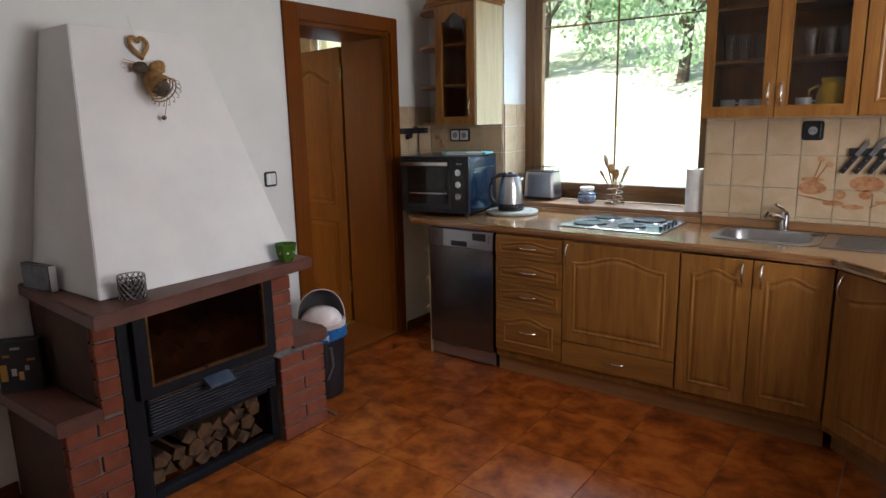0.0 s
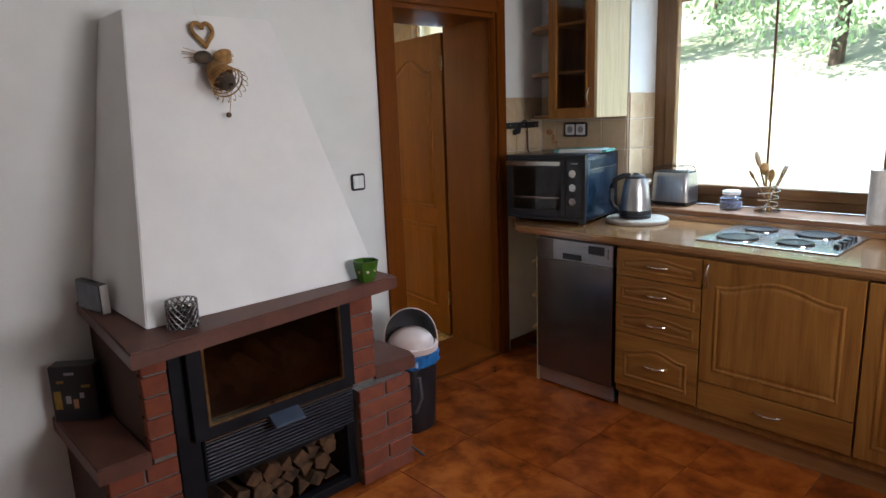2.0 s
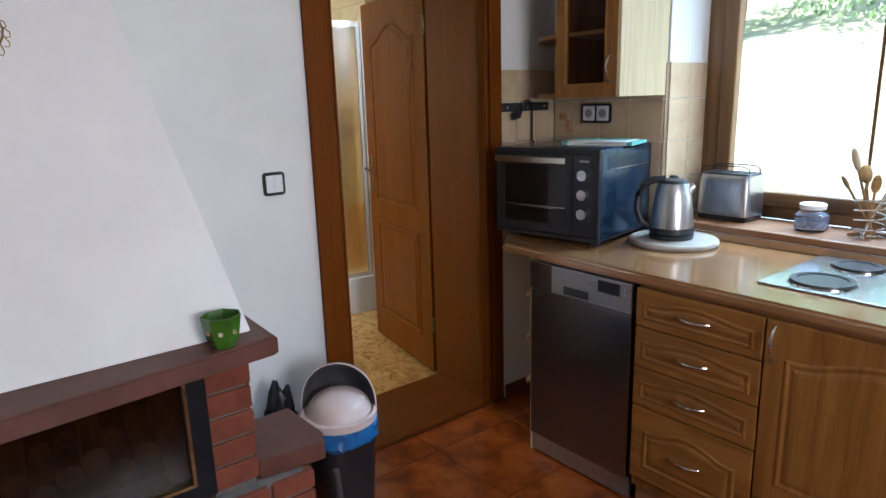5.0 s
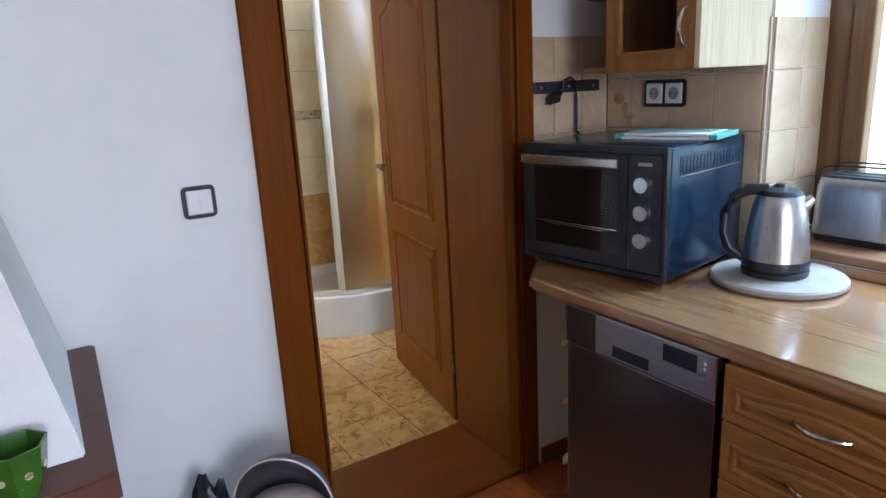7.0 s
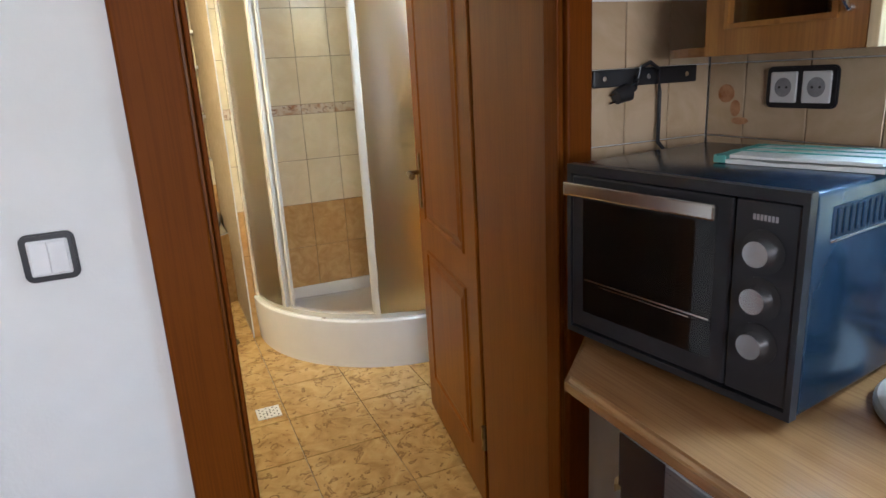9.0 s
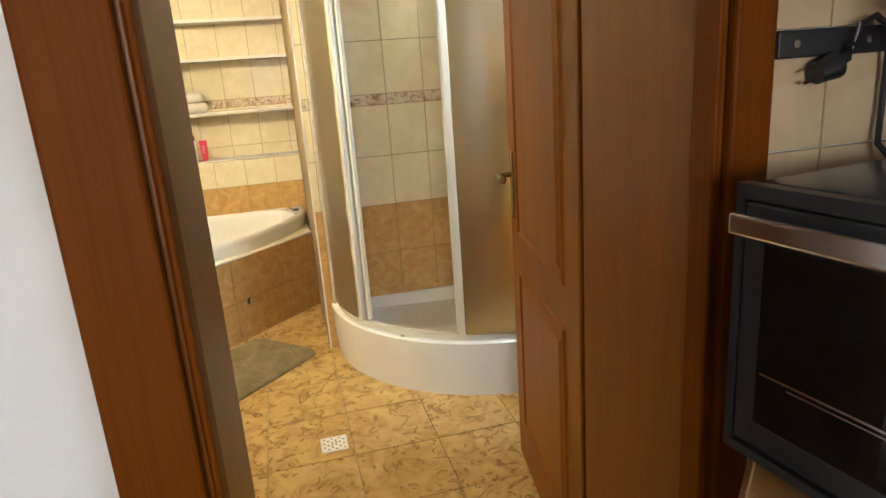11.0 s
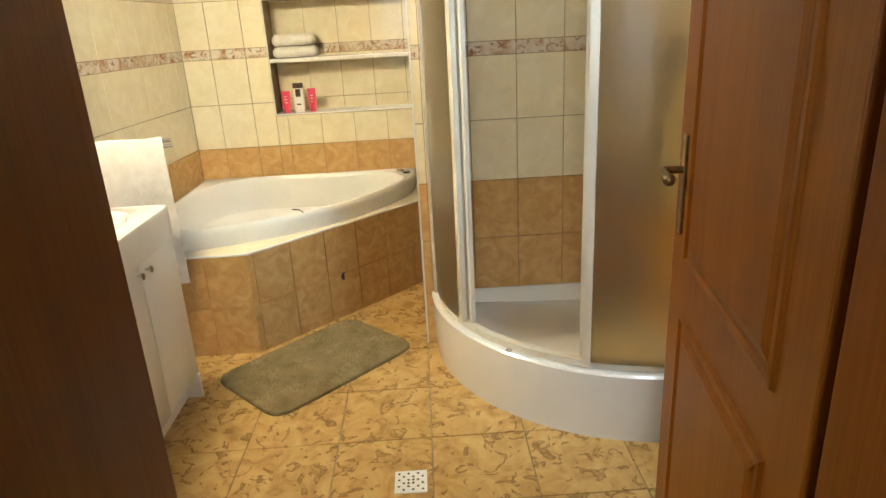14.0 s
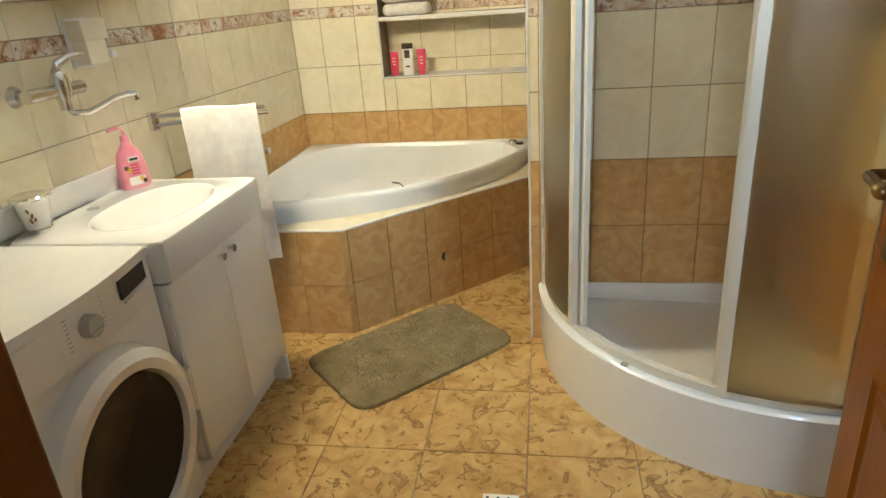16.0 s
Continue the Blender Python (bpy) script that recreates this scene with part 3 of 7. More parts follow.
part("ledge", prism(B(), [(-2.997, 0.775), (-2.435, 0.775), (-2.435, 0.94), (-2.997, 0.94)], 0.437, 0.497, 0.005), M_slab, fire, "brown stone side ledge")
part("ledge", prism(B(), [(-2.455, 1.897), (-2.43, 2.10), (-2.49, 2.125), (-2.72, 2.115), (-2.72, 1.897)], 0.437, 0.497, 0.004), M_slab, fire, "brown stone corner ledge")
hood = B()
Hb = [(-2.995, 0.968), (-2.405, 0.968), (-2.405, 1.895), (-2.995, 1.895)]
Ht = [(-2.995, 1.13), (-2.73, 1.13), (-2.73, 1.685), (-2.995, 1.685)]
lo = [hood.verts.new((x, y, 0.921)) for x, y in Hb]
hi = [hood.verts.new((x, y, 1.95)) for x, y in Ht]
hood.faces.new(lo[::-1]), hood.faces.new(hi)
for i in range(4):
    hood.faces.new((lo[i], lo[(i + 1) % 4], hi[(i + 1) % 4], hi[i]))
bmesh.ops.bevel(hood, geom=hood.edges[:], offset=0.004, segments=2, affect="EDGES")
part("hood", hood, M_hood, fire, "white plastered tapering hood")
ins = part("firebox", box(box(box(box(B(), -2.98, -2.50, 1.032, 1.05, 0, 0.86), -2.98, -2.50, 1.745, 1.763, 0, 0.86), -2.98, -2.96, 1.05, 1.745, 0, 0.86), -2.96, -2.5, 1.05, 1.745, 0.85, 0.86), M_ash, fire, "soot-black inside")
part("shelf", bx(-2.96, -2.475, 1.05, 1.745, 0.262, 0.285, 0.002), M_iron, fire)
# jointless south faces; part of their darkness is shade put in the colour
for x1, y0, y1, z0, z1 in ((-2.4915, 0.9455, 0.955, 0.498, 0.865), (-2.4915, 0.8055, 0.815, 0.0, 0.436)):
    part("side_face", bx(-2.995, x1, y0, y1, z0, z1, 0.002), M_side, fire, "smooth brown side face, its shade darkened into the colour")
part("stove_frame", bx(-2.50, -2.452, 1.033, 1.115, 0.0, 0.866, 0.004), M_iron, fire, "black iron stove frame")
part("stove_frame", bx(-2.50, -2.452, 1.728, 1.764, 0.0, 0.866, 0.004), M_iron, fire, "black iron stove frame")
part("stove_frame", bx(-2.50, -2.452, 1.116, 1.727, 0.0, 0.042, 0.004), M_iron, fire, "black iron stove frame")
sd = part("stove_door", ringed(B(), [(1.085, 0.472), (1.76, 0.472), (1.76, 0.864), (1.085, 0.864)], [(1.137, 0.515), (1.709, 0.515), (1.709, 0.84), (1.137, 0.84)], 0, 0.055, Matrix.Translation((-2.475, 0, 0)) @ Matrix.Rotation(math.pi / 2, 4, "Z")), M_iron, fire, "black iron stove door")
part("glass", bx(-2.440, -2.436, 1.13, 1.715, 0.505, 0.85, 0), M_smoke, sd, "smoked stove glass")
trim_b = ringed(B(), [(1.137, 0.515), (1.709, 0.515), (1.709, 0.84), (1.137, 0.84)], [(1.146, 0.524), (1.700, 0.524), (1.700, 0.834), (1.146, 0.834)], 0.04, 0.057, Matrix.Translation((-2.475, 0, 0)) @ Matrix.Rotation(math.pi / 2, 4, "Z"))
part("trim", trim_b, M_brass, sd)
part("handle", bx(-2.447, -2.375, 1.36, 1.49, 0.445, 0.460, 0.005, m=Matrix.Translation((-2.41, 0, 0.45)) @ Matrix.Rotation(radians(28), 4, "Y") @ Matrix.Translation((2.42, 0, -0.44))), M_handle, sd, "dark slanting handle")
drawer = B()
box(drawer, -2.49, -2.445, 1.116, 1.757, 0.300, 0.458, 0.002)
gr = part("grille", drawer, M_iron, fire, "black ribbed iron front")
part("lip", bx(-2.446, -2.424, 1.118, 1.755, 0.4585, 0.464, 0.001), M_rust, gr, "rusty brown lip over the ribs")
# rib fronts carry their bluish highlight as colour
for i in range(11):
    z = 0.303 + i * 0.0140
    part("rib", bx(-2.446, -2.43, 1.12, 1.753, z, z + 0.0072, 0.002), M_ribs, gr)
for i in range(9):
    y, z = 1.18 + 0.065 * i, 0.53 + 0.03 * (i % 3)
    part("ember_log", cyl(B(), (-2.62, y, z), (-2.86, y + 0.02, z + 0.02 * (i % 2)), 0.035, 0.03, 7), M_bark, fire)
random.seed(5)


def log(y, z, r, turn, n):
    """A split log seen end on."""
    bm = B()
    k = (3, 4, 3, 5, 4, 6)[n % 6]
    pts = [(r * math.cos(turn + math.tau * i / k) * random.uniform(0.85, 1.1), r * math.sin(turn + math.tau * i / k) * random.uniform(0.85, 1.1)) for i in range(k)]
    x1 = -2.515 + random.uniform(-0.03, 0.01)
    a = [bm.verts.new((x1, y + u, z + v)) for u, v in pts]
    b = [bm.verts.new((-2.90, y + u * 0.9, z + v * 0.9)) for u, v in pts]
    bm.faces.new(a), bm.faces.new(b[::-1])
    for i in range(k):
        bm.faces.new((a[i], a[(i + 1) % k], b[(i + 1) % k], b[i]))
    bmesh.ops.bevel(bm, geom=bm.edges[:], offset=0.003, segments=1, affect="EDGES")
    zmin = min(v for _, v in pts)
    return bm


n = 0
rows = [(0.066, [1.165, 1.235, 1.31, 1.38, 1.455, 1.53, 1.6, 1.675]), (0.125, [1.20, 1.275, 1.35, 1.42, 1.495, 1.565, 1.64]), (0.182, [1.33, 1.40, 1.47, 1.54, 1.61, 1.68]), (0.228, [1.60, 1.665])]
for z, ys in rows:
    for y in ys:
        n += 1
        bm = log(y, z, 0.043, random.uniform(0, 6.28), n)
        part("firewood_log", bm, M_log, None, "split firewood log stacked under the stove", category="firewood", group="logs in the stove")


# ---- kitchen units ----
YF = 3.145                    # fronts of the units


def bow_handle(parent, m, length=0.10):
    """A bowed satin handle along local x, standing out along -y."""
    pts = [((t - 0.5) * length, -0.004 - 0.024 * math.sin(math.pi * t) ** 0.7, 0) for t in [i / 14 for i in range(15)]]
    bm = tube(B(), pts, lambda t: 0.0042 + 0.002 * math.sin(math.pi * t))
    for x in (-length / 2, length / 2):
        cyl(bm, (x, 0, 0), (x, -0.006, 0), 0.007, 0.005, 10)
    bmesh.ops.transform(bm, matrix=m, verts=bm.verts)
    return part("handle", bm, M_nickel, parent, "bowed satin metal handle", smooth=True)


def front(name, parent, u0, u1, v0, v1, handle, rise, m, material, margin=0.055):
    """A routed cabinet front with its handle; m brings the plane y = 0 to its place."""
    bm = box(B(), u0, u1, -0.02, 0, v0, v1, 0.003, 2)
    bmesh.ops.transform(bm, matrix=m, verts=bm.verts)
    door = part(name, bm, material, parent)
    if margin:
        P = arch_poly(u0 + margin, u1 - margin, v0 + margin, v1 - margin, rise)
        k = min(1.0, (v1 - v0 - 2 * margin - rise) / 0.075)
        part("raised_panel", stepped(B(), P, [(d * k, h) for d, h in RAISED], m @ Matrix.Translation((0, -0.0195, 0))), material, door)
    if handle:
        hu, hv, up = handle
        hm = m @ Matrix.Translation((hu, -0.02, hv)) @ (Matrix.Rotation(radians(90), 4, "Y") if up else Matrix.Identity(4))
        bow_handle(door, hm, 0.105)
    return door


def carcass(parent, x0, x1, z0=0.10, z1=0.878, y1=YN - 0.003):
    part("body", bx(x0 + 0.001, x1 - 0.001, YF + 0.001, y1, z0, z1, 0.001), M_oak, parent)


F0 = Matrix.Translation((0, YF, 0))
drawers = thing("drawer_cabinet", (-1.8, 3.4, 0), "oak base cabinet with four drawers beside the dishwasher", "base cabinet", "kitchen base units")
carcass(drawers, -2.03, -1.583)
for z0, z1, rise in ((0.736, 0.872, 0.02), (0.586, 0.731, 0.02), (0.438, 0.581, 0.02), (0.148, 0.433, 0.035)):
    front("drawer", drawers, -2.026, -1.586, z0, z1, (-1.806, (z0 + z1) / 2, False), rise, F0, M_oakh, 0.026 if z1 - z0 < 0.2 else 0.05)
oven_cab = thing("base_cabinet", (-1.26, 3.4, 0), "wide oak base cabinet with arched door and low drawer under hob", "base cabinet", "kitchen base units")
carcass(oven_cab, -1.583, -0.935)
front("door", oven_cab, -1.58, -0.94, 0.288, 0.872, (-1.553, 0.80, True), 0.05, F0, M_oak, 0.06)
front("drawer", oven_cab, -1.58, -0.94, 0.142, 0.283, (-1.26, 0.215, False), 0, F0, M_oakh, 0)
sink_cab = thing("base_cabinet", (-0.6, 3.4, 0), "oak base cabinet with two arched doors under the sink", "base cabinet", "kitchen base units")
carcass(sink_cab, -0.935, -0.262, 0.10, 0.765)
front("door", sink_cab, -0.931, -0.600, 0.142, 0.872, (-0.640, 0.80, True), 0.035, F0, M_oak)
front("door", sink_cab, -0.596, -0.266, 0.142, 0.872, (-0.557, 0.80, True), 0.035, F0, M_oak)
corner = thing("corner_cabinet", (0.2, 3.3, 0), "oak corner base cabinet with a slanting arched door", "base cabinet", "kitchen base units")
part("body", prism(B(), [(-0.26, YF + 0.001), (0.245, 2.64), (0.89, 2.64), (0.89, YN - 0.003), (-0.26, YN - 0.003)], 0.10, 0.878), M_oak, corner)
MC = Matrix.Translation((-0.262, YF - 0.002, 0)) @ Matrix.Rotation(radians(-45), 4, "Z")
front("door", corner, 0.03, 0.69, 0.142, 0.872, (0.07, 0.80, True), 0.045, MC, M_oak)
for cx in (2.2, 1.6):
    cab = thing("base_cabinet", (0.6, cx + 0.2, 0), "oak base cabinet along the side wall", "base cabinet", "kitchen base units")
    part("body", bx(0.266, 0.89, cx - 0.16, cx + 0.43, 0.10, 0.878, 0.001), M_oak, cab)
    front("door", cab, -(cx + 0.428), -(cx - 0.158), 0.142, 0.872, (-(cx + 0.39), 0.80, True), 0.04, Matrix.Translation((0.265, 0, 0)) @ Matrix.Rotation(radians(-90), 4, "Z"), M_oak)
pl = thing("plinth", (-1, 3.2, 0), "pale brown plinth board along the base units", "plinth")
part("board", bx(-2.03, -0.25, 3.175, 3.192, 0, 0.098, 0.002), M_top, pl)
part("board", bx(0, 0.76, 0.06, 0.077, 0, 0.098, 0.002, m=MC @ Matrix.Translation((0, 0.0, 0))), M_top, pl)
wt = thing("worktop", (-1, 3.5, 0.9), "long wood-look worktop with a rounded front edge", "worktop")
hole = [(-0.615 + 0.218 * c * k, 3.515 + 0.173 * d * k) for a in range(0, 25) for c, d in [(math.sin(math.pi * a / 24), -math.cos(math.pi * a / 24))] for k in [(abs(c) ** 4.5 + abs(d) ** 4.5) ** (-1 / 4.5)]]
hole_l = [(-1.23 - x, y) for x, y in hole]
left = [(-0.615, 3.115)] + hole_l + [(-0.615, YN - 0.002), (XW + 0.002, YN - 0.002), (XW + 0.002, 3.44), (-2.685, 3.115)]
right = [(-0.615, 3.115), (-0.275, 3.115), (0.235, 2.605), (0.235, 1.4), (0.893, 1.4), (0.893, YN - 0.002), (-0.615, YN - 0.002)] + hole[::-1]
for outline in (left, right):
    wm = prism(B(), outline, 0.884, 0.926)
    rim = [e for e in wm.edges if abs(e.verts[0].co.z - e.verts[1].co.z) < 1e-6 and max(v.co.y for v in e.verts) < 3.46 and not all(3.3 < v.co.y < 3.75 and abs(v.co.x + 0.615) < 0.25 for v in e.verts) and not all(abs(v.co.x + 0.615) < 1e-5 for v in e.verts)]
    bmesh.ops.bevel(wm, geom=rim, offset=0.012, segments=3, affect="EDGES")
    part("slab", wm, M_top, wt, smooth=True)
up = thing("upstand", (-0.3, 3.77, 0.93), "wooden upstand strip behind the worktop", "upstand")
part("strip", bx(-1.005, 0.89, YN - 0.018, YN - 0.012, 0.928, 0.975, 0.002), M_top, up)

# ---- dishwasher ----
dw = thing("dishwasher", (-2.28, 3.4, 0), "slim stainless steel dishwasher under the worktop", "dishwasher")
part("body", bx(-2.547, -2.055, 3.17, 3.76, 0.02, 0.87, 0.003), M_blackp, dw)
dd = part("door", bx(-2.547, -2.055, 3.142, 3.169, 0.10, 0.755, 0.004), M_steelx, dw, "steel door with the floor's dark reflection put in its colour")
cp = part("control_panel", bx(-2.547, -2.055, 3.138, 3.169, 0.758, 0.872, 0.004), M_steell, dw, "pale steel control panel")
# the panel's dark-to-light reflection put in as a darker end patch
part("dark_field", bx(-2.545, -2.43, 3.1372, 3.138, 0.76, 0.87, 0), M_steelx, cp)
part("grip", bx(-2.367, -2.245, 3.1365, 3.138, 0.768, 0.80, 0.0005), M_blackp, cp)
part("display", bx(-2.203, -2.105, 3.1365, 3.138, 0.815, 0.86, 0.0005), M_blackp, cp)
for i in range(4):
    part("button", cyl(B(), (-2.082, 3.138, 0.805 + i * 0.014), (-2.082, 3.135, 0.805 + i * 0.014), 0.004, None, 10), M_chrome, cp)
part("kick_plate", bx(-2.547, -2.055, 3.16, 3.18, 0.012, 0.097, 0.003), M_steell, dw)
for x in (-2.50, -2.10):
    part("foot", cyl(B(), (x, 3.2, 0), (x, 3.2, 0.03), 0.018), M_blackp, dw)
es = thing("end_shelf", (-2.6, 3.45, 0), "narrow open wooden end shelf with rounded boards", "shelf")
part("side_panel", bx(-2.571, -2.553, 3.165, 3.76, 0, 0.882, 0.002), M_birch, es)
for z in (0.30, 0.50, 0.70):
    P = [(-2.572, 3.75)] + [(-2.572 - 0.025 - 0.07 * math.sin(a), 3.75 - 0.58 + 0.58 * (1 - math.cos(a))) for a in [i * math.pi / 16 for i in range(9)]]
    part("shelf_board", prism(B(), P, z, z + 0.016), M_birch, es)

# ---- upper cabinets ----
ul = thing("wall_cabinet", (-2.6, 3.6, 1.51), "oak wall cabinet with arched glass door and open corner shelves", "wall cabinet")
part("side_panel", bx(-2.385, -2.367, 3.452, YN - 0.003, 1.515, 2.29, 0.002), M_birch, ul, "pale wooden side")
part("side_panel", bx(-2.70, -2.682, 3.47, YN - 0.003, 1.515, 2.29, 0.002), M_oak, ul)
part("back", bx(-2.681, -2.386, YN - 0.012, YN - 0.004, 1.516, 2.289, 0), M_oak, ul)
for z in (1.515, 1.765, 2.03, 2.272):
    part("shelf_board", bx(-2.681, -2.386, 3.475, YN - 0.013, z, z + 0.016, 0.001), M_oakh, ul)
    P = [(-2.702, YN - 0.005), (-2.702, 3.475)] + [(-2.702 - 0.285 * math.sin(a), 3.475 + 0.285 * (1 - math.cos(a))) for a in [i * math.pi / 24 for i in range(1, 12)]] + [(XW + 0.004, YN - 0.005)]
    part("shelf_board", prism(B(), P[::-1], z, z + 0.018, 0.002), M_oakh, ul)
FU = Matrix.Translation((0, 3.472, 0))


def glass_door(parent, u0, u1, v0, v1, m, hu, glass_m, rise=0.05, fr=0.055):
    P = [(u0, v0), (u1, v0)] + [(u1 + (u0 - u1) * i / 14, v1) for i in range(15)]
    Q = arch_poly(u0 + fr, u1 - fr, v0 + fr, v1 - fr, rise)
    d = part("door", ringed(B(), P, Q, 0, 0.02, m), M_oak, parent)
    part("moulding", ringed(B(), inset_poly(Q, -0.008), inset_poly(Q, 0.001), 0.0195, 0.0245, m), M_oak, d)
    g = part("glass", box(B(), u0 + fr - 0.01, u1 - fr + 0.01, -0.009, -0.006, v0 + fr - 0.01, v1 - fr + 0.01, 0, 1, m), glass_m, d, "glass pane")
    bow_handle(d, m @ Matrix.Translation((hu, -0.02, v0 + 0.11)) @ Matrix.Rotation(radians(90), 4, "Y"), 0.10)
    return d


glass_door(ul, -2.70, -2.386, 1.515, 2.288, FU, -2.415, M_cabglass)
part("cornice", prism(B(), [(XW + 0.003, YN - 0.003), (XW + 0.003, 3.70), (-2.74, 3.42), (-2.35, 3.42), (-2.35, YN - 0.003)], 2.291, 2.335, 0.012, 3), M_oakh, ul)

ur = thing("wall_cabinet", (-0.62, 3.6, 1.53), "oak wall cabinet with two glass doors and cups inside", "wall cabinet")
for x in (-0.965, -0.288):
    part("side_panel", bx(x, x + 0.018, 3.473, YN - 0.003, 1.533, 2.33, 0.002), M_oak, ur)
part("back", bx(-0.946, -0.289, YN - 0.012, YN - 0.004, 1.534, 2.33, 0), M_oak, ur)
for z in (1.533, 1.80, 2.06, 2.314):
    part("shelf_board", bx(-0.946, -0.289, 3.475, YN - 0.013, z, z + 0.016, 0.001), M_oakh, ur)
glass_door(ur, -0.965, -0.621, 1.533, 2.33, FU, -0.648, M_cabglass)
glass_door(ur, -0.617, -0.272, 1.533, 2.33, FU, -0.590, M_cabglass)
part("cornice", bx(-0.99, -0.27, 3.42, YN - 0.003, 2.332, 2.372, 0.008), M_oakh, ur)
uc = thing("wall_cabinet", (0.2, 3.6, 1.53), "oak corner wall cabinet with a solid arched door", "wall cabinet")
part("body", prism(B(), [(-0.268, 3.474), (0.05, 3.474), (0.56, 2.97), (0.89, 2.97), (0.89, YN - 0.003), (-0.268, YN - 0.003)], 1.533, 2.33), M_oak, uc)
front("door", uc, -0.266, 0.05, 1.535, 2.328, None, 0.04, Matrix.Translation((0, 3.473, 0)), M_oak)


def cup(x, y, z, r, h, material, label, cat="cup", name="cup"):
    c = thing(name, (x, y, z), label, cat)
    part("bowl", lathe(B(), [(0, 0.003), (r * 0.7, 0.0), (r, h * 0.5), (r * 1.02, h), (r * 0.92, h), (r * 0.88, h * 0.4), (0, 0.01)], (x, y, z)), material, c, smooth=True)
    part("handle", tube(B(), [(x + r * 0.9, y, z + h * 0.8), (x + r * 1.5, y, z + h * 0.75), (x + r * 1.6, y, z + h * 0.45), (x + r * 0.9, y, z + h * 0.2)], 0.005), material, c, smooth=True)
    return c


for x, y in ((-0.86, 3.56), (-0.77, 3.57), (-0.70, 3.56), (-0.51, 3.57)):
    cup(x, y, 1.549, 0.036, 0.075, M_white, "white cup on the cabinet's lowest shelf")
yp = thing("pitcher", (-0.39, 3.58, 1.549), "yellow ceramic pitcher in the glass cabinet", "pitcher")
part("body", lathe(B(), [(0, 0.002), (0.055, 0), (0.07, 0.05), (0.066, 0.1), (0.045, 0.14), (0.055, 0.165), (0.05, 0.165), (0.04, 0.14), (0, 0.02)], (-0.39, 3.58, 1.549)), M_yellow, yp, smooth=True)
part("handle", tube(B(), [(-0.45, 3.58, 1.68), (-0.49, 3.58, 1.66), (-0.49, 3.58, 1.6), (-0.455, 3.58, 1.58)], 0.007), M_yellow, yp, smooth=True)
for x in (-0.87, -0.80, -0.72, -0.5, -0.42, -0.35):
    gl = thing("drinking_glass", (x, 3.58, 1.816), "plain drinking glass in the cabinet", "glass")
    part("tumbler", lathe(B(), [(0, 0.004), (0.026, 0), (0.033, 0.13), (0.03, 0.13), (0.024, 0.01), (0, 0.01)], (x, 3.58, 1.817), 16), M_jar, gl, smooth=True)

def loft(bm, loops, cap=True):
    vs = [[bm.verts.new(p) for p in l] for l in loops]
    n = len(vs[0])
    for a, b in zip(vs, vs[1:]):
        for i in range(n):
            bm.faces.new((a[i], a[(i + 1) % n], b[(i + 1) % n], b[i]))
    if cap:
        bm.faces.new(vs[-1])
    return bm


def rr(cx, cy, hx, hy, z, p=4.0, n=48):
    """A rounded rectangle as a superellipse."""
    out = []
    for i in range(n):
        a = math.tau * i / n
        c, s = math.cos(a), math.sin(a)
        k = (abs(c) ** p + abs(s) ** p) ** (-1 / p)
        out.append((cx + hx * c * k, cy + hy * s * k, z))
    return out


# ---- things on and over the worktop ----
ZT = 0.9265
oven = thing("mini_oven", (-2.6, 3.45, ZT), "dark blue countertop oven with glass door and three knobs", "oven")
MO = Matrix.Translation((-2.84, 3.236, 0.93)) @ Matrix.Diagonal((1.03, 1, 1.036, 1)) @ Matrix.Translation((0, 0, -0.93)) @ Matrix.Rotation(math.atan2(0.073, 0.484), 4, "Z")
part("body", bx(0, 0.49, 0.012, 0.455, ZT + 0.016, 1.303, 0.012, 3, MO), M_oven, oven, smooth=True)
for x in (0.04, 0.45):
    for y in (0.05, 0.40):
        part("foot", bx(x - 0.015, x + 0.015, y - 0.015, y + 0.015, ZT, ZT + 0.02, 0.002, 1, MO), M_blackp, oven)
of = part("front_frame", ringed(B(), [(0, 0.945), (0.49, 0.945), (0.49, 1.303), (0, 1.303)], [(0.01, 0.958), (0.48, 0.958), (0.48, 1.285), (0.01, 1.285)], -0.014, 0.006, MO), M_blackp, oven)
od = part("door", bx(0.012, 0.372, -0.004, 0.011, 0.962, 1.282, 0.004, 2, MO), M_blackp, oven, "black glass door")
part("window", bx(0.045, 0.345, -0.0052, -0.004, 1.0, 1.235, 0, 1, MO), M_smoke, od, "dark glass window")
part("handle", bx(0.006, 0.352, -0.026, -0.012, 1.243, 1.27, 0.004, 2, MO), M_nickel, od, "flat steel handle bar")
for x in (0.02, 0.335):
    part("handle_post", bx(x, x + 0.012, -0.018, -0.004, 1.25, 1.264, 0.001, 1, MO), M_nickel, od)
op = part("control_panel", bx(0.375, 0.478, -0.003, 0.011, 0.962, 1.282, 0.003, 2, MO), M_blackp, oven)
for i, z in enumerate((1.205, 1.13, 1.055)):
    ring = part("dial", cyl(B(), MO @ Vector((0.425, -0.004, z)), MO @ Vector((0.425, -0.0055, z)), 0.036, None, 28), M_plate, op)
    k = part("knob", cyl(B(), MO @ Vector((0.425, -0.004, z)), MO @ Vector((0.425, -0.026, z)), 0.024, 0.021, 28), M_silver, op, "satin metal knob", smooth=True)
for i in range(7):
    part("mark", bx(0.405 + i * 0.006, 0.409 + i * 0.006, -0.0042, -0.003, 1.253, 1.262, 0, 1, MO), M_grey, op)
part("vent_plate", bx(0.489, 0.4915, 0.06, 0.42, 1.225, 1.275, 0.001, 1, MO), M_oven, oven)
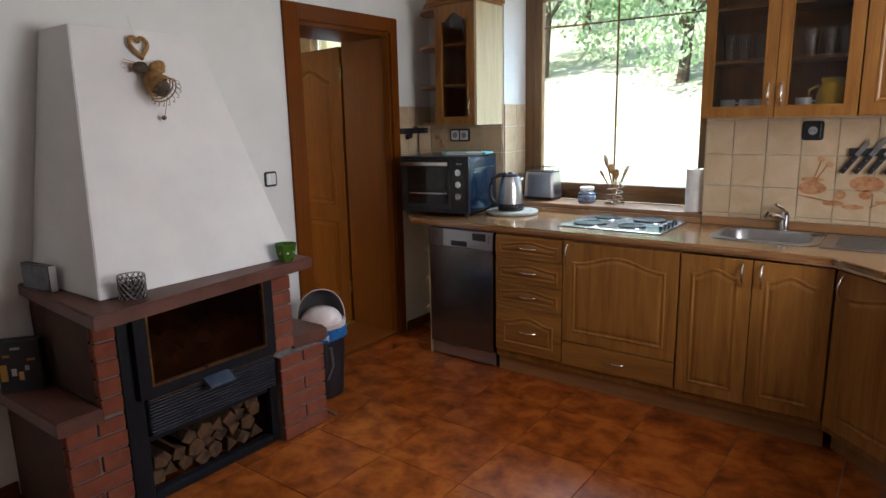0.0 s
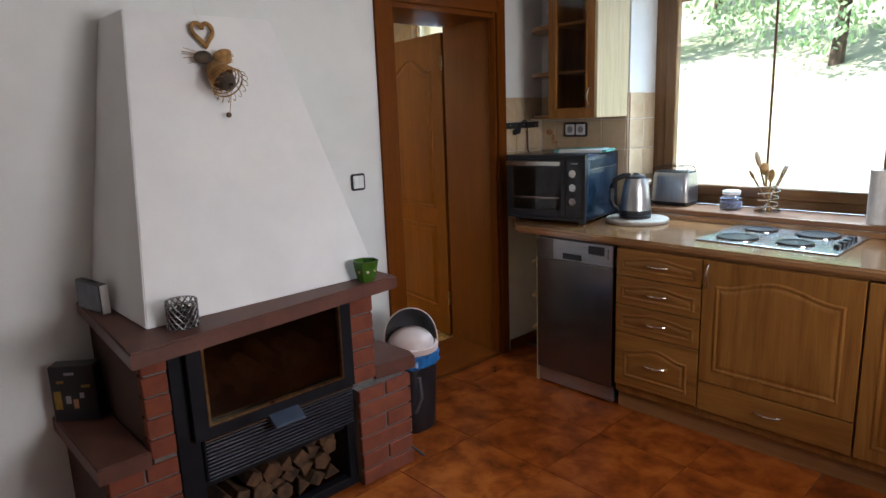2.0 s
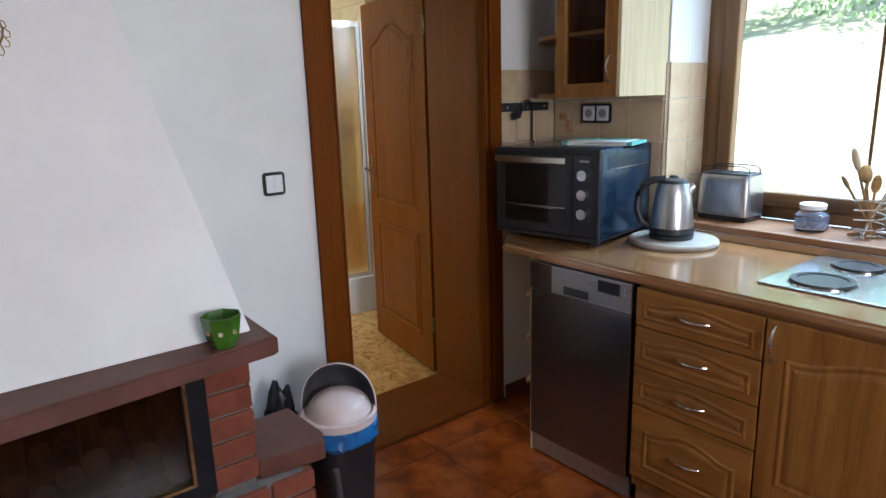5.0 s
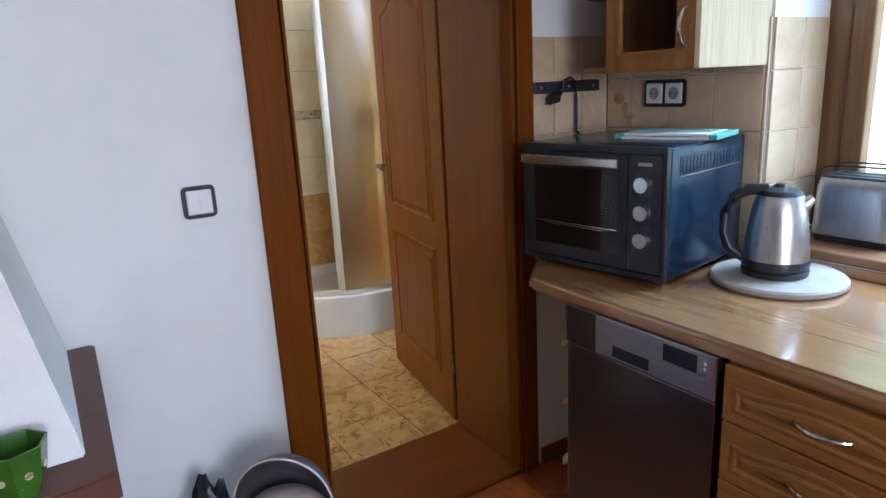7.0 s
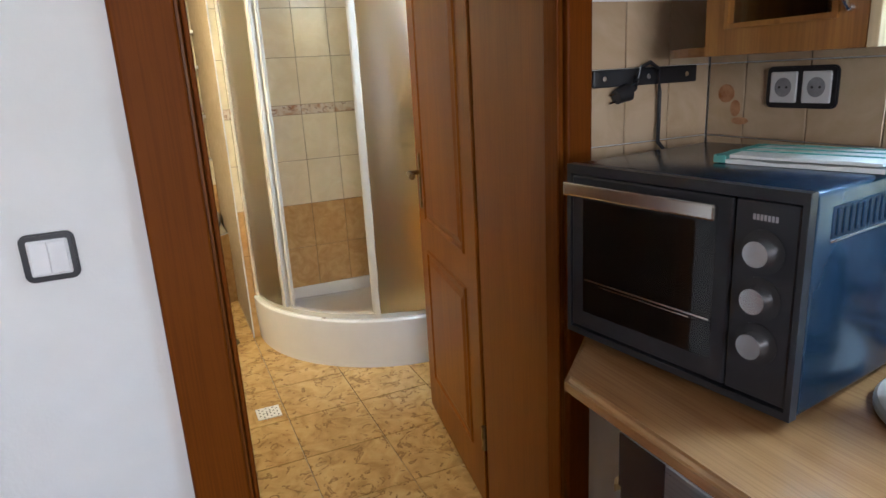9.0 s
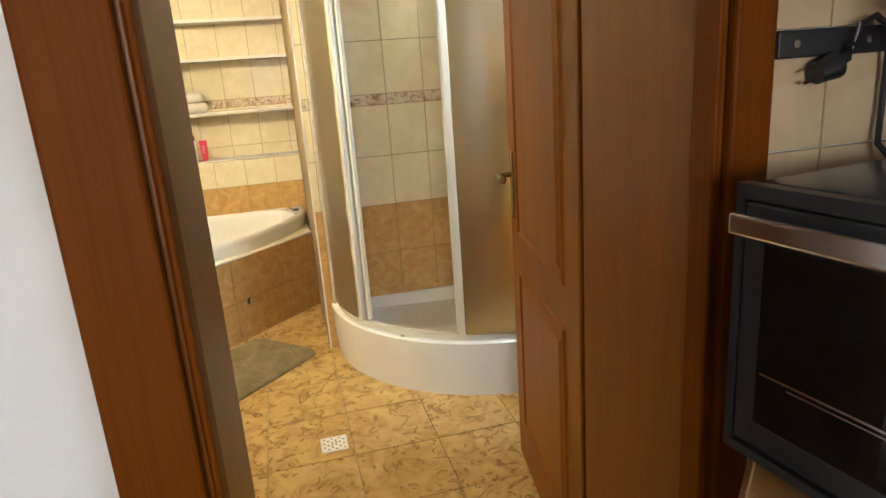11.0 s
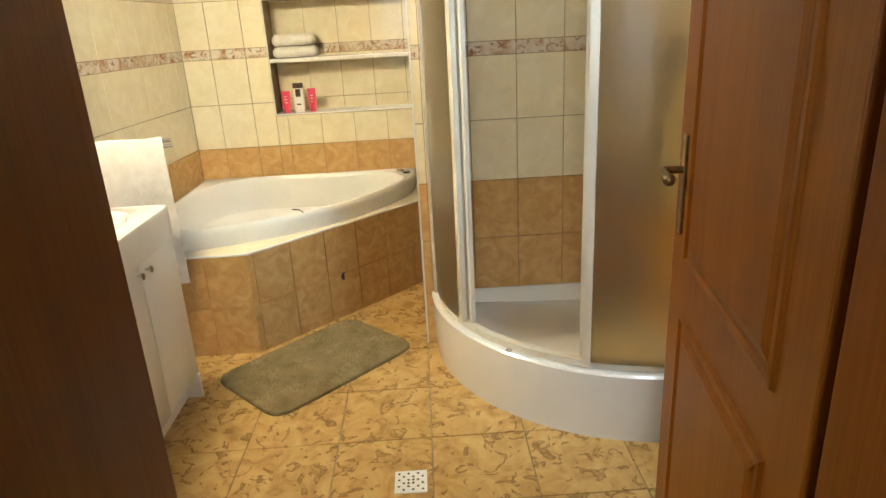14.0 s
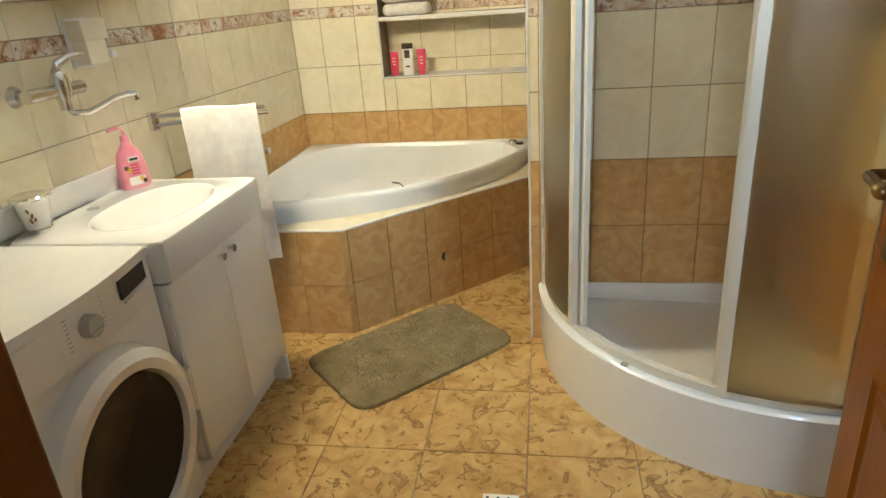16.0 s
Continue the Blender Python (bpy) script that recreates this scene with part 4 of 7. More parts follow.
for i in range(18):
    part("vent_slot", bx(0.491, 0.4935, 0.072 + i * 0.0195, 0.083 + i * 0.0195, 1.23, 1.27, 0.001, 1, MO), M_oven, oven)
part("vent_edge", bx(0.4895, 0.4935, 0.06, 0.42, 1.220, 1.2235, 0.001, 1, MO), M_nickel, oven, "bright pressed edge")
part("rack", box(box(B(), 0.05, 0.34, 0.0005, 0.002, 1.068, 1.071, 0, 1, MO @ Matrix.Translation((0, -0.0065, 0))), 0.09, 0.30, 0, 0.001, 1.062, 1.064, 0, 1, MO @ Matrix.Translation((0, -0.0065, 0))), M_nickel, od)

tt = thing("tea_towel", (-2.6, 3.55, 1.31), "folded checked white tea towel with teal edge", "tea towel")
random.seed(3)
MT = MO @ Matrix.Translation((0.362, 0.28, 1.304)) @ Matrix.Rotation(radians(8), 4, "Z")


def cloth(x0, x1, y0, y1, z, th, m, waves=0.003, n=18):
    bm = B()
    bmesh.ops.create_grid(bm, x_segments=n, y_segments=n, size=0.5)
    for v in bm.verts:
        u, w = v.co.x + 0.5, v.co.y + 0.5
        v.co = Vector((x0 + (x1 - x0) * u, y0 + (y1 - y0) * w, z + th + waves * noise.noise(Vector((u * 4, w * 4, z * 50)))))
    r = bmesh.ops.extrude_face_region(bm, geom=bm.faces[:])
    for v in [g for g in r["geom"] if isinstance(g, bmesh.types.BMVert)]:
        v.co.z = z
    bmesh.ops.transform(bm, matrix=m, verts=bm.verts)
    return bm


part("fold", cloth(-0.135, 0.12, -0.095, 0.10, 0.0, 0.007, MT), M_cloth, tt)
part("fold", cloth(-0.13, 0.115, -0.09, 0.095, 0.010, 0.006, MT), M_cloth, tt)
for x0 in (-0.158, 0.1205):
    part("edge", cloth(x0, x0 + 0.023, -0.095, 0.10, 0.001, 0.013, MT), M_teal, tt, "teal striped edge")
for y in (-0.05, 0.0, 0.05):
    part("stripe", cloth(-0.128, 0.113, y - 0.002, y + 0.002, 0.0185, 0.0015, MT, 0.002), M_teal, tt)

bd = thing("round_board", (-2.19, 3.6, ZT), "round pale wooden board under the kettle", "board")
part("disc", lathe(B(), [(0, 0), (0.168, 0), (0.175, 0.006), (0.175, 0.016), (0.17, 0.022), (0, 0.022)], (-2.19, 3.60, ZT), 48), M_cork, bd, smooth=True)
KX, KY, KZ = -2.20, 3.60, ZT + 0.023
kt = thing("kettle", (KX, KY, KZ), "brushed steel electric kettle with black handle and base", "kettle")
part("power_base", lathe(B(), [(0, 0), (0.085, 0), (0.088, 0.015), (0.078, 0.022), (0, 0.022)], (KX, KY, KZ), 36), M_blackp, kt, smooth=True)
part("body", lathe(B(), [(0, 0.023), (0.084, 0.023), (0.085, 0.04), (0.08, 0.1), (0.071, 0.17), (0.06, 0.215), (0.056, 0.222), (0, 0.222)], (KX, KY, KZ), 40), M_steel, kt, smooth=True)
part("foot_ring", lathe(B(), [(0.086, 0.022), (0.088, 0.028), (0.087, 0.045), (0.084, 0.046)], (KX, KY, KZ), 36), M_blackp, kt, smooth=True)
part("lid", lathe(B(), [(0.058, 0.223), (0.05, 0.235), (0.02, 0.243), (0.014, 0.252), (0, 0.254)], (KX, KY, KZ), 32), M_blackp, kt, smooth=True)
hd = Vector((-0.82, -0.57, 0))


def along(d, z):
    return (KX + hd.x * d, KY + hd.y * d, KZ + z)


part("handle", tube(B(), [along(0.03, 0.236), along(0.075, 0.235), along(0.115, 0.215), along(0.135, 0.17), along(0.137, 0.115), along(0.122, 0.065), along(0.083, 0.04)], lambda t: 0.016 - 0.003 * t, 10), M_blackp, kt, smooth=True)
part("spout", cyl(B(), (KX + 0.035, KY + 0.024, KZ + 0.18), (KX + 0.066, KY + 0.045, KZ + 0.214), 0.026, 0.011, 16), M_steel, kt, smooth=True)
TX, TY, TZ = -2.15, 3.965, WZ0 + 0.001
ts = thing("toaster", (TX, TY, TZ), "brushed steel toaster with black ends and top rack", "toaster")
part("shell", loft(B(), [rr(TX, TY, 0.113, 0.082, TZ + 0.022, 9, 64), rr(TX, TY, 0.114, 0.083, TZ + 0.03, 9, 64), rr(TX, TY, 0.110, 0.079, TZ + 0.166, 9, 64), rr(TX, TY, 0.106, 0.074, TZ + 0.184, 8, 64), rr(TX, TY, 0.110, 0.064, TZ + 0.193, 7, 64)]), M_toast, ts, smooth=True)
part("base", loft(B(), [rr(TX, TY, 0.108, 0.076, TZ, 8), rr(TX, TY, 0.115, 0.084, TZ + 0.022, 8)]), M_blackp, ts, smooth=True)
part("top_plate", loft(B(), [rr(TX, TY, 0.112, 0.066, TZ + 0.1925, 7), rr(TX, TY, 0.106, 0.060, TZ + 0.199, 7)]), M_blackp, ts, smooth=True)
part("lever", bx(TX - 0.129, TX - 0.110, TY - 0.02, TY + 0.02, TZ + 0.12, TZ + 0.135, 0.004, 2), M_blackp, ts)
for y in (TY - 0.026, TY + 0.026):
    part("slot", bx(TX - 0.085, TX + 0.085, y - 0.012, y + 0.012, TZ + 0.1985, TZ + 0.2, 0.0005, 1), M_iron, ts)
for y in (TY - 0.045, TY + 0.045):
    part("rack_wire", tube(B(), [(TX - 0.115, y, TZ + 0.205), (TX - 0.10, y, TZ + 0.222), (TX - 0.07, y, TZ + 0.228), (TX + 0.07, y, TZ + 0.228), (TX + 0.095, y, TZ + 0.22), (TX + 0.1, y, TZ + 0.185)], 0.003, 6), M_blackp, ts, smooth=True)
jr = thing("storage_jar", (-1.83, 3.93, TZ), "round glass storage jar with a white lid", "jar")
part("glass", loft(B(), [rr(-1.83, 3.93, 0.055, 0.055, TZ, 3.5), rr(-1.83, 3.93, 0.062, 0.062, TZ + 0.008, 3.5), rr(-1.83, 3.93, 0.062, 0.062, TZ + 0.068, 3.5), rr(-1.83, 3.93, 0.046, 0.046, TZ + 0.088, 2.2), rr(-1.83, 3.93, 0.046, 0.046, TZ + 0.096, 2.2)], False), M_jar, jr, smooth=True)
part("filling", lathe(B(), [(0, 0.008), (0.052, 0.012), (0.053, 0.045), (0.03, 0.055), (0, 0.058)], (-1.83, 3.93, TZ), 20), M_jarfill, jr, smooth=True)
part("lid", lathe(B(), [(0.048, 0.092), (0.054, 0.094), (0.056, 0.112), (0.050, 0.117), (0, 0.119)], (-1.83, 3.93, TZ), 28), M_whitem, jr, smooth=True)
jr.scale = (0.86, 0.86, 0.9)
jr.location.x += 0.03
ux, uy = -1.605, 3.93
uh = thing("utensil_holder", (ux, uy, TZ), "spiral chrome wire holder standing on the sill", "utensil holder")
part("spiral", tube(B(), [(ux + (0.062 - 0.012 * math.sin(math.pi * t / 60 * 1.0)) * math.cos(t * 0.42), uy + (0.062 - 0.012 * math.sin(math.pi * t / 60)) * math.sin(t * 0.42), TZ + 0.006 + 0.0024 * t) for t in range(61)], 0.0035, 6), M_chrome, uh, smooth=True)
part("base_ring", lathe(B(), [(0, 0), (0.066, 0), (0.066, 0.005), (0, 0.005)], (ux, uy, TZ)), M_chrome, uh, smooth=True)


def utensil(name, label, dx, dy, head, material, L=0.29):
    u = thing(name, (ux, uy, TZ + 0.006), label, "utensil", "utensils in the holder")
    p0, p1 = Vector((ux - dx * 0.3, uy - dy * 0.3, TZ + 0.008)), Vector((ux + dx, uy + dy, TZ + L))
    part("handle", cyl(B(), p0, p1, 0.0045, 0.005, 10), material, u, smooth=True)
    bm = B()
    d = (p1 - p0).normalized()
    bmesh.ops.create_uvsphere(bm, u_segments=14, v_segments=8, radius=1, matrix=Matrix.Translation(p1 + d * head[1] * 0.8) @ d.to_track_quat("Z", "Y").to_matrix().to_4x4() @ Matrix.Diagonal((head[0], 0.008, head[1], 1)))
    part("head", bm, material, u, smooth=True)


utensil("wooden_spoon", "dark wooden spoon standing in the wire holder", -0.055, 0.0, (0.033, 0.046), M_win, 0.245)
utensil("wooden_spoon", "pale wooden spoon standing in the wire holder", -0.03, 0.02, (0.026, 0.036), M_straw, 0.20)
utensil("spatula", "pale wooden spatula standing in the wire holder", 0.01, -0.01, (0.018, 0.035), M_straw, 0.17)
utensil("ladle", "steel ladle standing in the wire holder", 0.075, 0.0, (0.028, 0.026), M_nickel, 0.215)
utensil("whisk", "steel whisk standing in the wire holder", 0.045, 0.02, (0.022, 0.04), M_nickel, 0.185)
utensil("fork", "wooden fork standing in the wire holder", -0.075, -0.01, (0.017, 0.03), M_win, 0.175)
kr = thing("paper_roll", (-1.075, 3.86, TZ), "white kitchen paper roll standing on the sill", "paper roll")
part("roll", lathe(B(), [(0.02, 0), (0.058, 0), (0.058, 0.25), (0.02, 0.25)], (-1.072, 3.85, TZ), 28), M_towel, kr, smooth=True)
part("core", lathe(B(), [(0.021, 0.001), (0.02, 0.252), (0.018, 0.252), (0.018, 0.001)], (-1.072, 3.85, TZ), 20), M_cork, kr)

hob = thing("hob", (-1.37, 3.5, ZT), "steel electric hob with four black plates", "hob")
part("tray", bx(-1.69, -1.085, 3.275, 3.765, ZT, ZT + 0.008, 0.004, 2), M_hob, hob)
for x, y, r in ((-1.54, 3.39, 0.09), (-1.29, 3.40, 0.075), (-1.53, 3.645, 0.075), (-1.27, 3.645, 0.09)):
    pb = part("hotplate", lathe(B(), [(0, 0), (r - 0.02, 0.0), (r - 0.018, 0.003), (r, 0.003), (r + 0.002, -0.006), (0, -0.006)], (x, y, ZT + 0.0165), 40), M_plate, hob, smooth=True)
    part("ring", lathe(B(), [(r + 0.002, 0), (r + 0.008, 0.001), (r + 0.009, -0.004)], (x, y, ZT + 0.0115), 40), M_chrome, pb, smooth=True)
for i in range(4):
    part("knob", lathe(B(), [(0, 0), (0.019, 0), (0.016, 0.02), (0, 0.022)], (-1.12, 3.40 + i * 0.07, ZT + 0.008), 20), M_blackp, hob, smooth=True)

sink = thing("sink", (-0.6, 3.5, ZT), "oblong stainless steel sink with drainer", "sink")


part("bowl", loft(B(), [rr(-0.615, 3.515, 0.25, 0.205, ZT + 0.001, 6), rr(-0.615, 3.515, 0.247, 0.202, ZT + 0.006, 6), rr(-0.615, 3.515, 0.212, 0.167, ZT + 0.005, 4.5), rr(-0.615, 3.515, 0.205, 0.16, ZT - 0.005, 4.5), rr(-0.615, 3.515, 0.195, 0.15, ZT - 0.13, 4.5), rr(-0.615, 3.515, 0.16, 0.12, ZT - 0.148, 4), rr(-0.615, 3.515, 0.03, 0.03, ZT - 0.15, 2)]), M_sinksteel, sink, smooth=True)
part("drainer", bx(-0.36, 0.12, 3.315, 3.715, ZT, ZT + 0.005, 0.002), M_sinksteel, sink)
for i in range(9):
    part("drainer_rib", bx(-0.30, 0.08, 3.36 + i * 0.038, 3.372 + i * 0.038, ZT + 0.005, ZT + 0.009, 0.003, 2), M_sinksteel, sink)
part("plug", lathe(B(), [(0, 0.006), (0.03, 0.005), (0.032, 0.0), (0, 0)], (-0.40, 3.63, ZT + 0.005)), M_blackp, sink, smooth=True)
fc = thing("kitchen_tap", (-0.57, 3.74, ZT), "chrome kitchen mixer tap with a raised lever", "tap")
part("body", lathe(B(), [(0, 0), (0.026, 0), (0.024, 0.02), (0.022, 0.07), (0.025, 0.09), (0.014, 0.105), (0, 0.107)], (-0.57, 3.74, ZT)), M_chrome, fc, smooth=True)
part("spout", tube(B(), [(-0.57, 3.74, ZT + 0.06), (-0.60, 3.68, ZT + 0.085), (-0.635, 3.60, ZT + 0.105), (-0.64, 3.585, ZT + 0.088)], 0.013), M_chrome, fc, smooth=True)
part("lever", tube(B(), [(-0.57, 3.74, ZT + 0.10), (-0.585, 3.71, ZT + 0.125), (-0.61, 3.66, ZT + 0.15)], lambda t: 0.012 - 0.004 * t), M_chrome, fc, smooth=True)

# ---- on the kitchen walls ----
def square_plate(name, label, m, w=0.085, double=False, dark=False, cat="socket"):
    t = thing(name, m.translation, label, cat)
    W2 = w * (1.9 if double else 1)
    plate, rc = [], w * 0.16
    for qx, qz, a0 in ((1, 1, 0), (-1, 1, 90), (-1, -1, 180), (1, -1, 270)):
        plate += [(qx * (W2 / 2 - rc) + rc * math.cos(radians(a0 + a)), qz * (w / 2 - rc) + rc * math.sin(radians(a0 + a))) for a in (0, 22, 45, 68, 90)]
    pm = prism(B(), [(x, -z) for x, z in plate], 0, 0.0095, 0.003, 2)
    bmesh.ops.transform(pm, matrix=m @ Matrix.Rotation(math.pi / 2, 4, "X"), verts=pm.verts)
    part("frame", pm, M_blackp, t, "rounded black frame", smooth=True)
    for i in range(2 if double else 1):
        cx = (i - 0.5) * w * 0.88 if double else 0
        ins_ = part("insert", box(B(), cx - w * 0.37, cx + w * 0.37, -0.012, -0.008, -w * 0.37, w * 0.37, 0.003, 2, m), M_blackp if dark else M_whitem, t)
        if cat == "socket":
            q = cyl(B(), (cx, -0.0125, 0), (cx, -0.0118, 0), 0.021, None, 24)
            bmesh.ops.transform(q, matrix=m, verts=q.verts)
            part("recess", q, M_grey, ins_)
            for dx in (-0.009, 0.009):
                q = cyl(B(), (cx + dx, -0.0132, 0), (cx + dx, -0.0124, 0), 0.0028, None, 8)
                bmesh.ops.transform(q, matrix=m, verts=q.verts)
                part("hole", q, M_blackp, ins_)
        else:
            part("rocker", box(B(), -w * 0.33, -0.0006, -0.0145, -0.0115, -w * 0.33, w * 0.33, 0.001, 1, m), M_whitem, ins_)
            part("rocker", box(B(), 0.0006, w * 0.33, -0.0145, -0.0115, -w * 0.33, w * 0.33, 0.001, 1, m), M_whitem, ins_)
    return t


square_plate("light_switch", "white double light switch in a black frame", Matrix.Translation((XW, 2.256, 1.24)) @ Matrix.Rotation(radians(90), 4, "Z"), 0.086, cat="light switch")
square_plate("double_socket", "white double socket in a black frame over the oven", Matrix.Translation((-2.723, YN - 0.012, 1.440)), 0.091, True)
square_plate("socket", "black wall socket on the tiles", Matrix.Translation((-0.479, YN - 0.012, 1.458)), 0.1, dark=True)
rail = thing("wall_rail", (XW, 3.56, 1.48), "dark bronze rail across the tiles in the corner", "rail")
part("rail", bx(XW + 0.013, XW + 0.022, 3.40, 3.715, 1.458, 1.498, 0.003), M_blackp, rail)
for y in (3.43, 3.56, 3.68):
    part("screw", cyl(B(), (XW + 0.022, y, 1.478), (XW + 0.025, y, 1.478), 0.006, None, 10), M_nickel, rail)
plug = thing("plug_and_cable", (XW + 0.03, 3.5, 1.44), "black mains plug hanging on its cable from the rail", "plug")
part("plug_body", cyl(B(), (XW + 0.035, 3.49, 1.445), (XW + 0.035, 3.455, 1.435), 0.021, 0.017, 18), M_blackp, plug, smooth=True)
part("plug_neck", tube(B(), [(XW + 0.035, 3.49, 1.445), (XW + 0.037, 3.505, 1.455), (XW + 0.04, 3.512, 1.475)], 0.010), M_blackp, plug, smooth=True)
for dz in (-0.009, 0.009):
    part("pin", cyl(B(), (XW + 0.035, 3.456, 1.436 + dz), (XW + 0.035, 3.435, 1.430 + dz), 0.0025, None, 8), M_nickel, plug)
part("cable", tube(B(), [(XW + 0.04, 3.508, 1.465), (XW + 0.045, 3.52, 1.50), (XW + 0.045, 3.545, 1.51), (XW + 0.04, 3.575, 1.495), (XW + 0.03, 3.59, 1.44), (XW + 0.03, 3.59, 1.37), (XW + 0.035, 3.585, 1.32), (XW + 0.08, 3.60, 1.27), (XW + 0.1, 3.66, 1.15)], 0.005), M_blackp, plug, smooth=True)
mk = thing("knife_rail", (-0.12, YN, 1.35), "black magnetic knife rail on the tiles", "knife rail")
part("bar", bx(-0.31, 0.12, YN - 0.03, YN - 0.0125, 1.33, 1.37, 0.003), M_blackp, mk)
for i, (x, L) in enumerate(((-0.27, 0.09), (-0.21, 0.11), (-0.15, 0.13), (-0.085, 0.10), (-0.02, 0.12), (0.05, 0.11))):
    kn = thing("knife", (x, YN - 0.036, 1.35), "kitchen knife with a black riveted handle on the rail", "knife", "knives on the rail")
    mmk = Matrix.Translation((x, YN - 0.034, 1.34)) @ Matrix.Rotation(radians(34), 4, "Y")
    bl = B()
    v = [bl.verts.new(mmk @ Vector(p)) for p in ((-0.012, 0, -0.01), (0.012, 0, -0.01), (0.012, 0, L * 0.7), (-0.010, 0, L), (-0.012, -0.002, -0.01), (0.012, -0.002, -0.01), (0.012, -0.002, L * 0.7), (-0.010, -0.002, L))]
    for f in ((0, 1, 2, 3), (7, 6, 5, 4), (0, 4, 5, 1), (1, 5, 6, 2), (2, 6, 7, 3), (3, 7, 4, 0)):
        bl.faces.new([v[j] for j in f])
    part("blade", bl, M_chrome, kn)
    part("handle", box(B(), -0.012, 0.012, -0.011, 0.003, -0.115, -0.008, 0.005, 2, mmk), M_blackp, kn)
    for z in (-0.035, -0.085):
        q = cyl(B(), (0, -0.0125, z), (0, -0.0108, z), 0.003, None, 8)
        bmesh.ops.transform(q, matrix=mmk, verts=q.verts)
        part("rivet", q, M_nickel, kn)

# ---- on the fireplace ----
def filigree(name, label, x, y, z, r, h, material, n=15, rows=4):
    t = thing(name, (x, y, z), label, "candle holder")
    part("backing", lathe(B(), [(r - 0.003, 0.003), (r - 0.003, h * 0.62)], (x, y, z), 30), M_plate, t, "dark inner wall", smooth=True)
    part("cup", lathe(B(), [(0, 0.003), (r * 0.62, 0.003), (r * 0.62, h * 0.35), (0, h * 0.35)], (x, y, z), 20), M_jar, t, smooth=True)
    part("base", lathe(B(), [(0, 0), (r * 0.9, 0), (r * 0.9, 0.003), (0, 0.003)], (x, y, z), 24), material, t)
    bm = B()
    for k in range(rows + 1):
        zz = z + 0.003 + (h - 0.004) * k / rows
        lathe(bm, [(r, 0), (r + 0.0015, 0.0015), (r, 0.003), (r - 0.0015, 0.0015), (r, 0)], (x, y, zz - 0.0015), 30)
    for i in range(n):
        for s in (-1, 1):
            tube(bm, [(x + r * math.cos(a), y + r * math.sin(a), z + 0.003 + (h - 0.005) * u) for u in (0, 0.25, 0.5, 0.75, 1) for a in [math.tau * i / n + s * u * 1.4]], 0.0023, 4)
    part("lattice", bm, material, t, "pierced silver lattice wall")


filigree("candle_holder", "pierced silver metal candle holder on the mantel", -2.345, 1.065, 0.9205, 0.048, 0.090, M_pierced)
gp = thing("green_pot", (-2.35, 1.80, 0.9205), "green faceted pierced pot on the mantel", "pot")
part("bowl", lathe(B(), [(0, 0.004), (0.03, 0), (0.042, 0.03), (0.052, 0.085), (0.048, 0.085), (0.038, 0.032), (0, 0.012)], (-2.35, 1.80, 0.9205), 7), M_green, gp)
for i in range(7):
    a = math.tau * (i + 0.5) / 7
    part("hole", cyl(B(), (-2.35 + 0.040 * math.cos(a), 1.80 + 0.040 * math.sin(a), 0.965), (-2.35 + 0.0435 * math.cos(a), 1.80 + 0.0435 * math.sin(a), 0.964), 0.006, None, 6), M_band, gp)
pf = thing("picture_box", (-2.85, 0.93, 0.92), "small dark picture block with a white edge on the mantel", "picture block")
MP = Matrix.Translation((-2.79, 0.927, 0.921)) @ Matrix.Rotation(radians(9), 4, "Z")
part("block", box(B(), -0.10, 0.085, -0.014, 0.014, 0, 0.105, 0.002, 1, MP), M_blackp, pf)
part("edge", box(B(), 0.0855, 0.0885, -0.014, 0.014, 0.0, 0.103, 0.001, 1, MP), M_white, pf, "white edge")
part("picture", box(B(), -0.095, 0.08, -0.0155, -0.0142, 0.006, 0.098, 0, 1, MP), M_print, pf)
mb = thing("magazine_box", (-2.9, 0.865, 0.498), "black and yellow printed box on the side ledge", "box")
MB = Matrix.Translation((-2.91, 0.862, 0.4975)) @ Matrix.Rotation(radians(52), 4, "Z")
part("carton", box(B(), -0.08, 0.08, -0.045, 0.02, 0.0, 0.215, 0.003, 1, MB), M_blackp, mb)
for u0, u1, v0, v1, mat_ in ((-0.07, -0.045, 0.05, 0.12, M_mustard), (-0.055, -0.03, 0.15, 0.16, M_mustard), (-0.03, -0.012, 0.07, 0.10, M_grey), (-0.005, 0.012, 0.05, 0.085, M_deco), (0.02, 0.035, 0.09, 0.11, M_grey), (0.03, 0.06, 0.13, 0.14, M_mustard), (-0.025, 0.01, 0.18, 0.19, M_grey)):
    part("print", box(B(), u0, u1, -0.0464, -0.0452, v0, v1, 0, 1, MB), mat_, mb)

MD = Matrix.Translation((-2.405, 1.385, 0.92)) @ Matrix.Rotation(-math.atan2(0.325, 1.03), 4, "Y") @ Matrix.Translation((0, 0, 1.052)) @ Matrix.Scale(1.15, 4) @ Matrix.Translation((0, 0, -1.0))
deco = thing("straw_bell", tuple(MD @ Vector((0, 0, 0.78))), "woven straw bell with a heart loop and bow on the hood", "wall decoration")


def on_hood(u, v, w):
    """u along the hood, v up its slope, w out of it."""
    return MD @ Vector((w, u, v))


